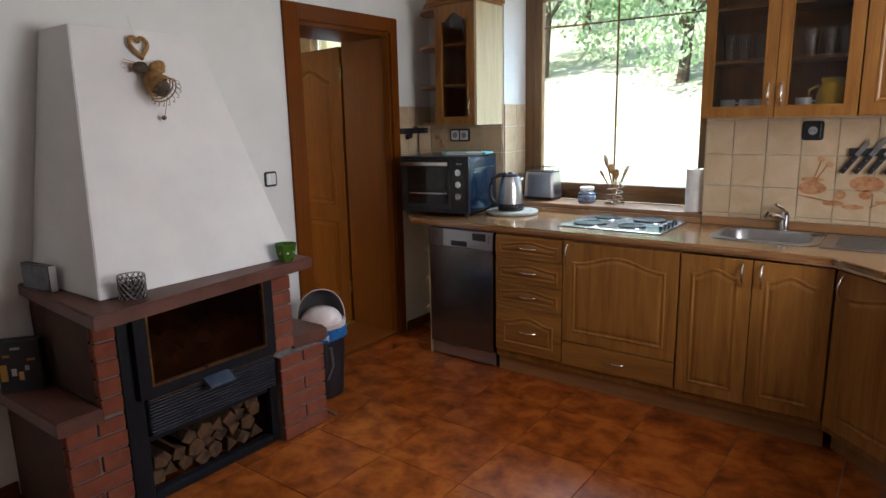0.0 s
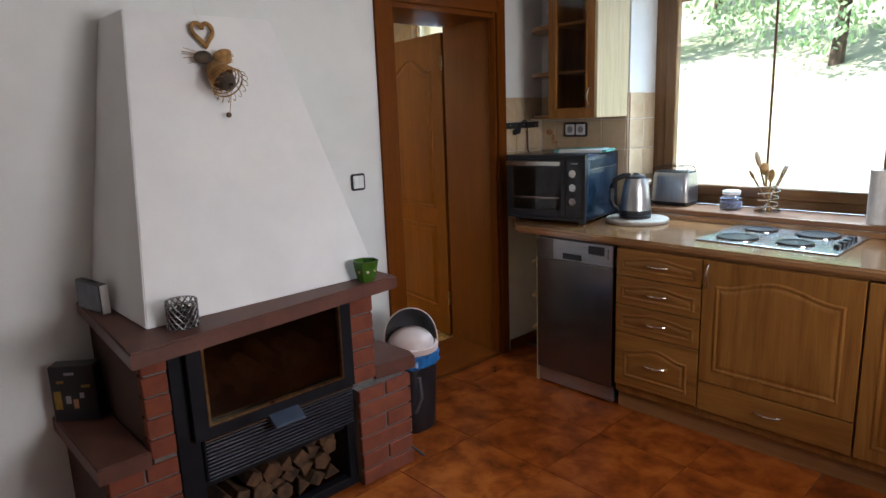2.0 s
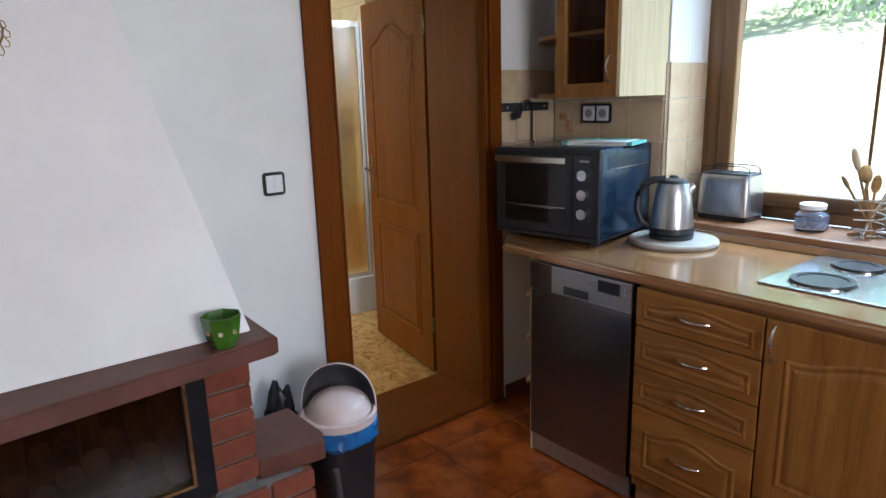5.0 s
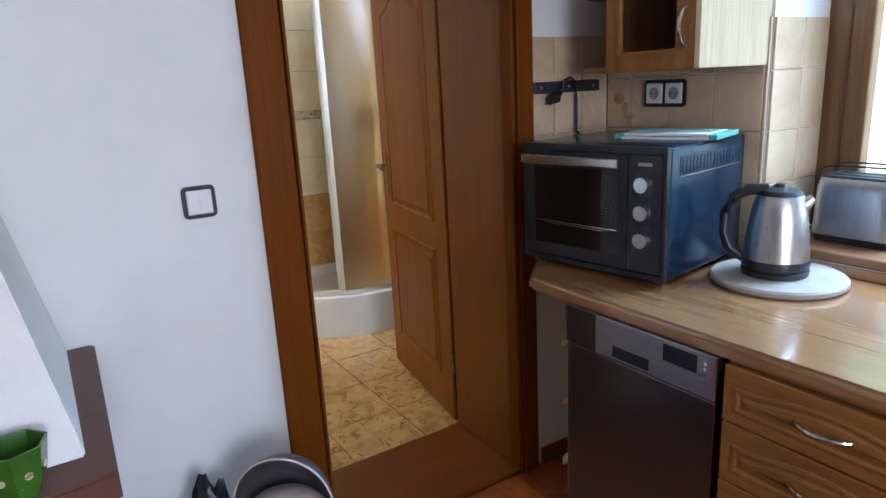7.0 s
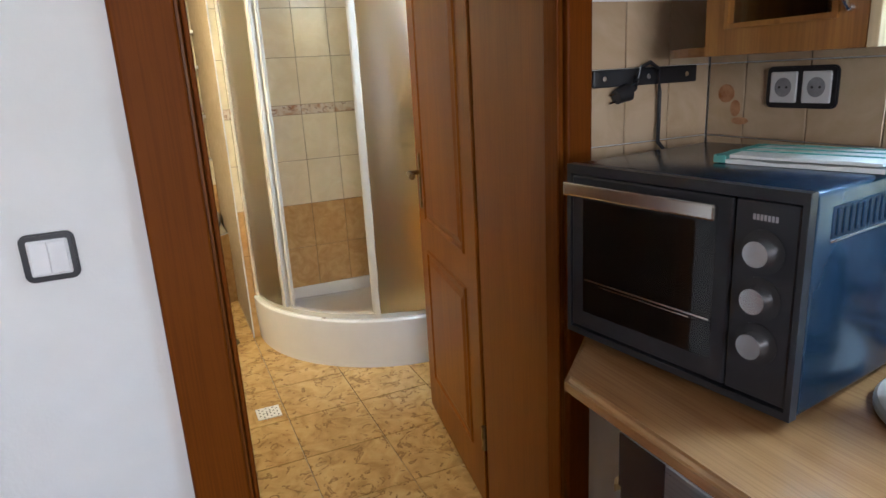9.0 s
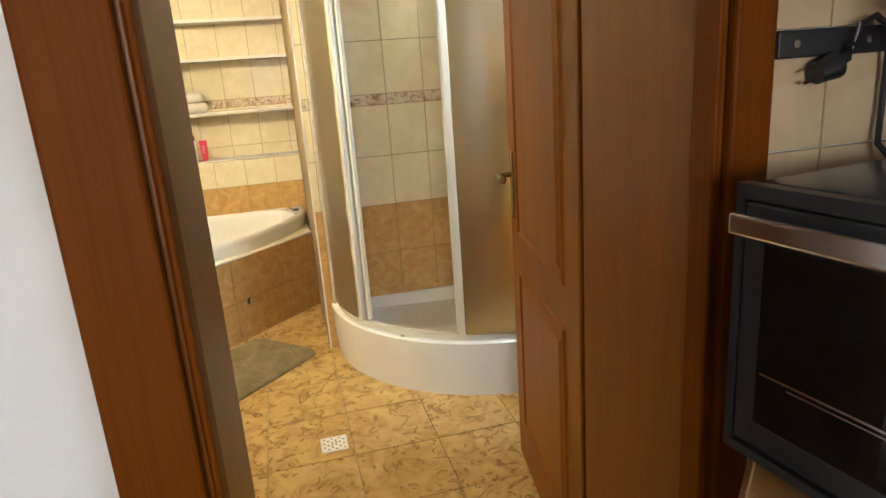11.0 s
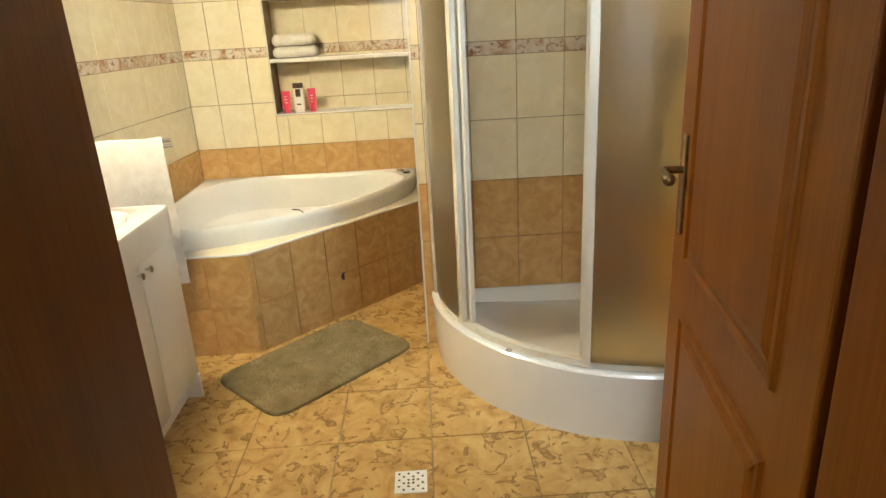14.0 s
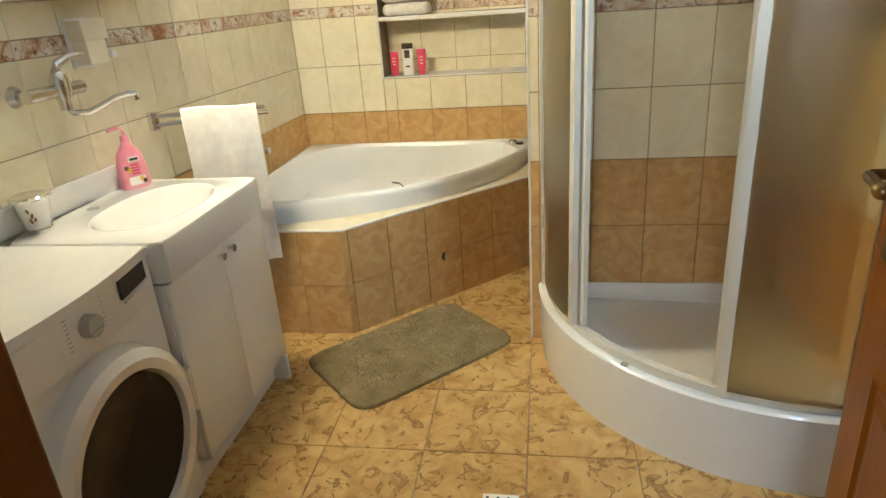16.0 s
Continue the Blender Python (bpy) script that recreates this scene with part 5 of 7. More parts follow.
heart = []
for i in range(33):
    t = math.tau * i / 32
    heart.append(on_hood(0.0021 * 16 * math.sin(t) ** 3, 0.955 + 0.0027 * (13 * math.cos(t) - 5 * math.cos(2 * t) - 2 * math.cos(3 * t) - math.cos(4 * t)), 0.018))
part("heart_loop", tube(B(), heart, 0.0085, 8), M_straw, deco, "twisted straw heart", smooth=True)
part("string", tube(B(), [on_hood(-0.005, 1.075, 0.004), on_hood(0, 0.98, 0.012)], 0.001, 5), M_white, deco)
for s, mt in ((-1, M_bark), (1, M_straw)):
    bm = B()
    for k in range(3):
        bmesh.ops.create_uvsphere(bm, u_segments=12, v_segments=8, radius=1, matrix=MD @ Matrix.Translation((0.026 + 0.004 * k, 0.010 + s * 0.032, 0.872 + 0.005 * k * s)) @ Matrix.Rotation(s * radians(-10 + 12 * k), 4, "X") @ Matrix.Diagonal((0.014, 0.031, 0.021 - 0.003 * k, 1)))
    part("bow", bm, mt, deco, "ribbon bow", smooth=True)
for i in range(12):
    a = random.uniform(-0.5, 0.6) + (0 if i % 2 else math.pi)
    part("fringe", tube(B(), [on_hood(0.0, 0.872, 0.02), on_hood(0.05 * math.cos(a), 0.875 + 0.03 * math.sin(a), 0.03), on_hood(0.085 * math.cos(a), 0.88 + 0.05 * math.sin(a), 0.02)], 0.0009, 4), M_straw, deco)
ML = MD @ Matrix.Translation((0.068, 0.014, 0.778)) @ Matrix.Rotation(radians(8), 4, "X") @ Matrix.Rotation(radians(-36), 4, "Y") @ Matrix.Scale(0.92, 4)
bell = part("bell", lathe(B(), [(0.012, 0.095), (0.028, 0.085), (0.040, 0.055), (0.045, 0.035), (0.042, 0.035), (0.03, 0.06)], (0, 0, 0), 24, m=None), M_straw, deco, "woven straw bell", smooth=True)
bell.data.transform(Matrix.Translation(-AT[deco]) @ ML @ Matrix.Translation(AT[deco]))
for k in range(6):
    wv = lathe(B(), [(0.034 + 0.004 * k, 0), (0.0375 + 0.004 * k, 0.003), (0.034 + 0.004 * k, 0.006)], (0, 0, 0.058 - 0.014 * k), 20)
    bmesh.ops.transform(wv, matrix=ML, verts=wv.verts)
    part("weave", wv, M_straw, deco)
ribs = B()
for i in range(16):
    a = math.tau * i / 16
    tube(ribs, [(r_ * math.cos(a + w), r_ * math.sin(a + w), h) for r_, h, w in ((0.043, 0.038, 0), (0.050, 0.012, 0.12), (0.057, -0.018, 0.24), (0.064, -0.026, 0.34), (0.062, -0.034, 0.44), (0.055, -0.030, 0.5))], 0.0013, 4)
bmesh.ops.transform(ribs, matrix=ML, verts=ribs.verts)
part("wire_mouth", ribs, M_straw, deco, "open woven wire mouth")
cn = B()
for k in range(5):
    lathe(cn, [(0.006 + 0.006 * math.sin(k + 1), 0), (0.034 - 0.004 * abs(k - 2), 0.006), (0.01, 0.012)], (0, 0, -0.025 + 0.01 * k), 9)
bmesh.ops.transform(cn, matrix=ML, verts=cn.verts)
part("pine_cone", cn, M_bark, deco, "small pine cone")
part("cord", tube(B(), [on_hood(0.02, 0.76, 0.085), on_hood(0.018, 0.72, 0.06), on_hood(0.018, 0.685, 0.03)], 0.0012, 5), M_straw, deco)
bb = B()
bmesh.ops.create_uvsphere(bb, u_segments=10, v_segments=8, radius=0.010, matrix=Matrix.Translation(on_hood(0.018, 0.685, 0.024)))
part("bead", bb, M_bark, deco, smooth=True)

# ---- bin, dustpan, bag ----
BC = (-2.672, 2.285)
bn = thing("waste_bin", (*BC, 0), "dark grey bin with blue bag, pale swing dome and raised cover", "waste bin")
part("bucket", loft(B(), [rr(*BC, 0.001, 0.001, 0.001, 3.5), rr(*BC, 0.085, 0.085, 0.0, 3.5), rr(*BC, 0.092, 0.092, 0.01, 3.5), rr(*BC, 0.112, 0.112, 0.40, 3.5), rr(*BC, 0.107, 0.107, 0.40, 3.5), rr(*BC, 0.088, 0.088, 0.012, 3.5)]), M_blackp, bn, smooth=True)
random.seed(9)
bag = loft(B(), [rr(*BC, 0.115, 0.115, 0.350, 3.2, 64), rr(*BC, 0.123, 0.123, 0.362, 3.2, 64), rr(*BC, 0.120, 0.120, 0.385, 3.0, 64), rr(*BC, 0.126, 0.126, 0.41, 2.8, 64), rr(*BC, 0.118, 0.118, 0.428, 2.6, 64)], False)
for v in bag.verts:
    v.co += Vector((random.uniform(-1, 1), random.uniform(-1, 1), random.uniform(-2, 2))) * 0.004
part("bag", bag, M_blue, bn, "blue bin bag folded over the rim", smooth=True)
part("rim", lathe(B(), [(0.112, 0.42), (0.134, 0.42), (0.137, 0.448), (0.124, 0.453), (0.112, 0.445)], (*BC, 0), 40), M_dome, bn, "pale rim", smooth=True)
dome = B()
bmesh.ops.create_uvsphere(dome, u_segments=32, v_segments=16, radius=0.116, matrix=Matrix.Translation((BC[0], BC[1], 0.445)) @ Matrix.Diagonal((1, 1, 0.72, 1)))
bmesh.ops.delete(dome, geom=[v for v in dome.verts if v.co.z < 0.44], context="VERTS")
part("swing_dome", dome, M_dome, bn, "pale pinkish swing dome", smooth=True)
back = Vector((-0.80, 0.60, 0))
side = Vector((0.60, 0.80, 0))
cov, rim_pts = B(), []
rings = []
for i in range(25):
    a = math.pi * i / 24
    ring = []
    for j in range(9):
        q = math.pi / 2 * j / 8
        p = Vector((*BC, 0.445)) + side * 0.134 * math.cos(a) * math.cos(q * 0.6) + Vector((0, 0, 0.180)) * (math.sin(a) ** 0.8) * math.cos(q) + back * (0.128 * math.sin(q) * (0.25 + 0.75 * math.sin(a)) + 0.005)
        ring.append(cov.verts.new(p))
        if j == 0:
            rim_pts.append(p)
    rings.append(ring)
for a, b in zip(rings, rings[1:]):
    for j in range(8):
        cov.faces.new((a[j], b[j], b[j + 1], a[j + 1]))
bmesh.ops.solidify(cov, geom=cov.faces[:], thickness=0.003)
cv = part("cover", cov, M_hoodcover, bn, "smoke-grey raised cover", smooth=True)
part("edge", tube(B(), rim_pts, 0.003, 6), M_dome, cv, "pale edge", smooth=True)
dp = thing("dustpan", (-2.47, 2.14, 0), "grey plastic dustpan leaning on the brick column", "dustpan")
MDP = Matrix.Translation((-2.47, 2.115, 0.005)) @ Matrix.Rotation(radians(-8), 4, "Z") @ Matrix.Rotation(radians(-80), 4, "X")
part("pan", box(B(), -0.10, 0.06, -0.20, -0.0, -0.012, 0.0, 0.004, 2, MDP @ Matrix.Rotation(math.pi, 4, "X")), M_bin, dp)
part("handle", tube(B(), [(-2.49, 2.14, 0.18), (-2.46, 2.155, 0.26), (-2.465, 2.15, 0.36)], 0.011), M_bin, dp, smooth=True)
bg = thing("black_bag", (-2.86, 2.12, 0), "crumpled black plastic bag behind the bin", "bag")
bgm = B()
bmesh.ops.create_icosphere(bgm, subdivisions=4, radius=1)
for v in bgm.verts:
    k = 1 + 0.22 * noise.noise(v.co * 2.5) + 0.10 * noise.noise(v.co * 7)
    v.co = Vector((v.co.x * 0.085 * k, v.co.y * 0.075 * k, (v.co.z + 1) * 0.245 * k))
    if v.co.z > 0.3:
        v.co.x *= 0.55 + 0.4 * noise.noise(v.co * 30)
bmesh.ops.translate(bgm, vec=(-2.86, 2.14, 0.0), verts=bgm.verts)
part("sack", bgm, M_blackp, bg, smooth=True)

# ---- bath ----
SH = 0.505
tub = thing("corner_bath", (-6.2, 2.1, 0), "white corner bath in a tiled surround", "bath")
sp = [(-5.588, 1.384), (-5.588, 2.012), (-6.375, SY - 0.002), (BX, SY - 0.002), (BX, BS)]
core = [(-5.597, 1.384), (-5.597, 2.008), (-6.384, SY - 0.01), (BX, SY - 0.01), (BX, BS)]
part("surround", bx(-5.612, -5.597, 1.384, 2.004, 0, SH - 0.012, 0), M_wgrout, tub, "surround bed with joints")
dgl = Vector((-6.384 + 5.597, SY - 0.01 - 2.008))
mdg = Matrix.Translation((-5.597, 2.008, 0)) @ Matrix.Rotation(math.atan2(dgl.y, dgl.x), 4, "Z")
part("surround", bx(0.006, dgl.length, 0, 0.015, 0, SH - 0.012, 0, 1, mdg), M_wgrout, tub, "surround bed with joints")
for a, b in (((-5.588, 1.384), (-5.588, 2.012)), ((-5.588, 2.012), (-6.375, SY - 0.002))):
    d = (Vector(b) - Vector(a))
    L = d.length
    m = Matrix.Translation((*a, 0)) @ Matrix.Rotation(math.atan2(d.y, d.x), 4, "Z")
    part("edge_trim", box(B(), 0, L, -0.001, 0.008, SH - 0.006, SH + 0.002, 0.001, 1, m), M_white, tub, "white edge trim")


def bez(p0, c, p1, n):
    return [tuple((1 - t) ** 2 * Vector(p0) + 2 * t * (1 - t) * Vector(c) + t * t * Vector(p1)) for t in [i / n for i in range(n + 1)]]


ol = [(0.005, 0.005)] + [(0.3, 0.004), (0.6, 0.004), (0.9, 0.004)] + bez((1.09, 0.004), (1.15, 0.004), (1.15, 0.06), 4) + [(1.15, 0.18)] + bez((1.15, 0.25), (0.99, 0.93), (0.42, 1.25), 18) + bez((0.36, 1.285), (0.26, 1.335), (0.12, 1.35), 4) + [(0.004, 1.345), (0.004, 1.0), (0.004, 0.6), (0.004, 0.3)]
cc = Vector((0.50, 0.56))


def tl(s, z, push=0.0):
    return [(BX + cc.x + (a - cc.x) * s, BS + cc.y + (b - cc.y) * s, z) for a, b in ol]


ledge = B()
for poly in (core[::-1], [(x, y) for x, y, _ in tl(0.975, 0)]):
    vs = [ledge.verts.new((x, y, SH)) for x, y in poly]
    for k in range(len(vs)):
        ledge.edges.new((vs[k], vs[(k + 1) % len(vs)]))
bmesh.ops.triangle_fill(ledge, use_beauty=True, use_dissolve=False, edges=ledge.edges[:])
ex_ = bmesh.ops.extrude_face_region(ledge, geom=ledge.faces[:])
bmesh.ops.translate(ledge, vec=(0, 0, -0.01), verts=[v for v in ex_["geom"] if isinstance(v, bmesh.types.BMVert)])
part("ledge", ledge, M_cream, tub, "cream tiled ledge")
def moulded(s, z, swell):
    """A loop of the tub's inside, pressed in between the two reclining backs and at the seat."""
    out = []
    for x, y, _ in tl(s, z):
        a = math.atan2(y - BS - cc.y, x - BX - cc.x)
        k = min(1.0, (0.80 - 0.20 * math.exp(-(a + 2.3) ** 2 / 0.3)) * s / math.hypot(x - BX - cc.x, y - BS - cc.y)) * (1 - swell * (math.exp(-((a - 2.35 + math.pi * 1.5) % math.tau - math.pi) ** 2 / 0.10) + 0.6 * math.exp(-((a - 0.75 + math.pi) % math.tau - math.pi) ** 2 / 0.5)))
        out.append((BX + cc.x + (x - BX - cc.x) * k, BS + cc.y + (y - BS - cc.y) * k, z))
    return out


basin = loft(B(), [tl(0.985, SH), tl(1.0, 0.535), tl(1.0, 0.575), tl(0.993, 0.594), tl(0.978, 0.604), tl(0.958, 0.606), moulded(0.945, 0.600, 0.0), moulded(0.932, 0.575, 0.01), moulded(0.905, 0.50, 0.04), moulded(0.885, 0.44, 0.06), moulded(0.86, 0.405, 0.08), moulded(0.79, 0.385, 0.12), moulded(0.66, 0.375, 0.15), moulded(0.60, 0.365, 0.13), moulded(0.565, 0.335, 0.10), moulded(0.52, 0.28, 0.07), moulded(0.45, 0.24, 0.04), moulded(0.36, 0.215, 0.02), moulded(0.18, 0.21, 0.0)])
part("tub", basin, M_acryl, tub, "glossy white acrylic tub", smooth=True)
for x, y in ((-6.72, 2.70), (-6.66, 2.74)):
    part("fitting", lathe(B(), [(0, 0.012), (0.02, 0.01), (0.024, 0), (0, 0)], (x, y, 0.606), 18), M_nickel if x < -6.7 else M_blackp, tub, smooth=True)
part("grab_line", tube(B(), [(-5.95, 2.17, 0.608), (-5.93, 2.21, 0.609), (-5.885, 2.235, 0.607)], 0.003, 6), M_blackp, tub)
part("drain_hole", cyl(B(), (-5.966, 2.389, 0.226), (-5.961, 2.395, 0.226), 0.022, None, 20), M_blackp, tub, "black access hole")

# ---- shower ----
CX, CY, R = SX + 0.002, BN - 0.002, 0.888
sh = thing("shower", (-5.1, 3.3, 0), "quarter-round shower with white tray and frosted sliding panels", "shower")


def arc(r, z, a0=-90, a1=0, n=32):
    return [(CX + r * math.cos(radians(a0 + (a1 - a0) * i / n)), CY + r * math.sin(radians(a0 + (a1 - a0) * i / n)), z) for i in range(n + 1)]


def quarter(r, z, q=0.0):
    return arc(r, z) + [(CX + q, CY - q, z)]


part("tray", loft(B(), [quarter(R - 0.012, 0), quarter(R - 0.004, 0.12), quarter(R, 0.25), quarter(R, 0.265), quarter(R - 0.008, 0.272), quarter(R - 0.05, 0.272, 0.02), quarter(R - 0.065, 0.262, 0.035), quarter(R - 0.11, 0.205, 0.06), quarter(R - 0.16, 0.197, 0.1)]), M_acryl, sh, "glossy white tray", smooth=True)


def bent(r0, r1, z0, z1, a0, a1, n=16):
    bm = B()
    rings = [[bm.verts.new(p) for p in arc(r, z, a0, a1, n)] for r, z in ((r0, z0), (r1, z0), (r1, z1), (r0, z1))]
    for k in range(4):
        A, C = rings[k], rings[(k + 1) % 4]
        for i in range(n):
            bm.faces.new((A[i], A[i + 1], C[i + 1], C[i]))
    bm.faces.new([r[0] for r in rings]), bm.faces.new([r[-1] for r in rings][::-1])
    return bm


ZP = 2.02
for z0, z1 in ((0.274, 0.30), (ZP, ZP + 0.04)):
    part("rail", bent(R - 0.06, R - 0.03, z0, z1, -88.5, -1.5, 40), M_alu, sh, "white curved rail", smooth=True)
for a0, a1, r in ((-88, -62.5, R - 0.026), (-24.2, -3, R - 0.026)):
    pn = part("panel", bent(r - 0.0025, r + 0.0025, 0.302, ZP - 0.002, a0, a1), M_frost, sh, "frosted glass panel", smooth=True)
    for a, w in ((a0, 0.9), (a1, 0.9)):
        part("profile", bent(r - 0.011, r + 0.011, 0.301, ZP - 0.001, a - w, a + w, 3), M_alu, pn, "white upright profile", smooth=True)
for a0, a1 in ((-86.0, -61.9), (-25.2, -6.0)):
    r = R - 0.050
    pn = part("sliding_panel", bent(r - 0.002, r + 0.002, 0.31, ZP - 0.01, a0, a1), M_frost, sh, "frosted sliding panel", smooth=True)
    e = a1 if a0 < -60 else a0
    for off in (-0.5, 1.6):
        part("profile", bent(r - 0.009, r + 0.009, 0.305, ZP - 0.005, e + off - 0.55, e + off + 0.55, 3), M_alu, pn, "white upright profile", smooth=True)
part("wall_profile", bx(SX + 0.003, SX + 0.028, CY - R + 0.012, CY - R + 0.042, 0.274, ZP + 0.04, 0.003), M_alu, sh)
part("wall_profile", bx(CX + R - 0.042, CX + R - 0.012, BN - 0.028, BN - 0.003, 0.274, ZP + 0.04, 0.003), M_alu, sh)
sc = CX + (R - 0.005) * math.cos(radians(-51)), CY + (R - 0.005) * math.sin(radians(-51))
part("screw_cap", lathe(B(), [(0, 0.004), (0.012, 0.003), (0.013, 0), (0, 0)], (CX + 0.868 * math.cos(radians(-44.5)), CY + 0.868 * math.sin(radians(-44.5)), 0.2735), 16), M_nickel, sh, smooth=True)
sm = thing("shower_mixer", (-5.0, BN, 1.3), "dark grey shower mixer with hose on the tiled wall", "shower mixer")
part("body", cyl(B(), (-5.11, BN - 0.045, 1.30), (-4.95, BN - 0.045, 1.30), 0.024, None, 20), M_bin, sm, smooth=True)
for x in (-5.10, -4.96):
    part("inlet", cyl(B(), (x, BN - 0.003, 1.30), (x, BN - 0.045, 1.30), 0.03, 0.02, 18), M_bin, sm, smooth=True)
part("lever", tube(B(), [(-5.03, BN - 0.06, 1.32), (-5.03, BN - 0.10, 1.345), (-5.03, BN - 0.15, 1.35)], 0.011), M_bin, sm, smooth=True)
part("hose", tube(B(), [(-5.03, BN - 0.045, 1.28), (-5.02, BN - 0.07, 1.0), (-5.0, BN - 0.08, 0.75), (-4.97, BN - 0.07, 0.9), (-4.95, BN - 0.05, 1.4), (-4.95, BN - 0.05, 1.75)], 0.007), M_bin, sm, smooth=True)
part("hand_shower", lathe(B(), [(0, 0.02), (0.02, 0.018), (0.045, 0.0), (0.04, -0.008), (0, -0.008)], (-4.95, BN - 0.09, 1.78)), M_bin, sm, smooth=True)
for name, x0, x1, y0, y1 in (("corner_trim", SX - 0.006, SX + 0.003, SY - 0.006, SY + 0.003),):
    structure("trim", bx(x0, x1, y0, y1, 0.0, 2.5, 0.002), M_white, "white corner profile")

# ---- niche shelves and contents ----
ns = thing("niche_shelves", (-6.9, 2.4, 1.0), "white shelves in a tiled wall recess", "shelves")
for z in (1.285, 1.635, 1.88):
    part("shelf", bx(NX + 0.004, BX + 0.006, NY0 + 0.001, SY - 0.003, z, z + 0.022, 0.002), M_white, ns)
part("sill", bx(NX + 0.004, BX + 0.004, NY0 + 0.001, SY - 0.003, NZ0 - 0.004, NZ0 + 0.004, 0.001), M_white, ns)
part("cheek", bx(NX + 0.004, BX + 0.003, NY0 - 0.006, NY0 - 0.0005, NZ0 - 0.004, NZ1, 0.001), M_white, ns)


def folded_towel(x0, x1, y0, y1, z, th, label):
    t = thing("folded_towel", ((x0 + x1) / 2, (y0 + y1) / 2, z), label, "towel", "towels in the niche")
    for k in range(1):
        bm = bx(x0, x1, y0, y1, z + 0.0005, z + th, th * 0.46, 5)
        bmesh.ops.subdivide_edges(bm, edges=bm.edges[:], cuts=2, use_grid_fill=True)
        for v in bm.verts:
            v.co += Vector((0, 0.004 * noise.noise(v.co * 14), 0.003 * noise.noise(v.co * 11)))
        part("fold", bm, M_towel, t, smooth=True)


folded_towel(-6.98, -6.825, 1.985, 2.25, 1.308, 0.064, "white terry towel folded on the niche shelf")
folded_towel(-6.97, -6.83, 1.985, 2.235, 1.376, 0.068, "white terry towel lying on another folded towel")
for y, h, mt, cap, lab in ((2.025, 0.135, M_red, M_red, "pink-red tube standing in the niche"), (2.185, 0.145, M_red, M_red, "pink-red tube with white print in the niche")):
    t = thing("tube_bottle", (-6.86, y, NZ0), lab, "tube")
    part("body", loft(B(), [rr(-6.865, y, 0.014, 0.021, NZ0 + 0.03, 3, 20), rr(-6.865, y, 0.016, 0.024, NZ0 + 0.05, 3, 20), rr(-6.865, y, 0.004, 0.026, NZ0 + h, 4, 20)]), mt, t, smooth=True)
    part("cap", loft(B(), [rr(-6.865, y, 0.014, 0.019, NZ0 + 0.005, 3, 20), rr(-6.865, y, 0.014, 0.019, NZ0 + 0.03, 3, 20)]), cap, t, smooth=True)
    for i in range(3):
        part("print", bx(-6.852, -6.849, y - 0.008, y + 0.008, NZ0 + 0.065 + i * 0.018, NZ0 + 0.07 + i * 0.018, 0), M_white, t)
t = thing("shampoo_bottle", (-6.86, 2.10, NZ0), "white bottle with a dark brown cap in the niche", "bottle")
part("body", loft(B(), [rr(-6.865, 2.105, 0.02, 0.032, NZ0 + 0.005, 4, 24), rr(-6.865, 2.105, 0.02, 0.032, NZ0 + 0.15, 4, 24)]), M_white, t, smooth=True)
part("cap", loft(B(), [rr(-6.865, 2.105, 0.02, 0.031, NZ0 + 0.152, 4, 24), rr(-6.865, 2.105, 0.018, 0.03, NZ0 + 0.18, 4, 24)]), M_bark, t, smooth=True)
part("print", bx(-6.8455, -6.843, 2.09, 2.12, NZ0 + 0.10, NZ0 + 0.145, 0), M_bark, t)
part("print", bx(-6.8455, -6.843, 2.092, 2.118, NZ0 + 0.05, NZ0 + 0.058, 0), M_bark, t)

# ---- vanity and washing machine ----
VZ = 0.85
TILT_S = Matrix.Rotation(-math.atan(SLANT), 4, "Z")


def refit(t, pivot, place, s=1.0):
    """Hangs a thing on the slanting wall: its pivot comes to lie at place."""
    t.matrix_world = Matrix.Translation(place) @ TILT_S @ Matrix.Scale(s, 4) @ Matrix.Translation(-Vector(pivot)) @ Matrix.Translation(t.location)


def on_south(x, z):
    """A frame on the slanting wall: x along it, y out of it."""
    return Matrix.Translation((x, south(x), z)) @ TILT_S


van = thing("vanity", (-4.92, 1.65, 0), "white glossy washbasin cabinet with two doors", "washbasin cabinet")
part("body", bx(-5.236, -4.602, 1.375, 1.822, 0.11, 0.72, 0.002), M_white, van)
part("side_panel", bx(-5.236, -5.218, 1.375, 1.843, 0.0, 0.108, 0.001), M_white, van)
part("plinth", bx(-5.217, -4.604, 1.765, 1.78, 0.0, 0.108, 0.001), M_white, van)
for x0, x1, kx in ((-5.234, -4.919, -4.958), (-4.916, -4.604, -4.884)):
    d = part("door", bx(x0, x1, 1.823, 1.841, 0.115, 0.722, 0.004, 2), M_white, van, smooth=True)
    knob = part("knob", lathe(B(), [(0, 0), (0.006, 0), (0.006, 0.012), (0.013, 0.017), (0.013, 0.024), (0, 0.027)], (0, 0, 0), 18), M_chrome, d, "round chrome knob", smooth=True)
    knob.data.transform(Matrix.Translation(-AT[d]) @ Matrix.Translation((kx, 1.841, 0.688)) @ Matrix.Rotation(radians(-90), 4, "X") @ Matrix.Translation(AT[d]))
VX, VY = -4.92, 1.612
rect = []
for i in range(96):
    a = math.tau * i / 96
    c, d_ = math.cos(a), math.sin(a)
    k = (abs(c / 0.322) ** 22 + abs(d_ / 0.243) ** 22) ** (-1 / 22)
    rect.append((VX + c * k, VY + d_ * k))
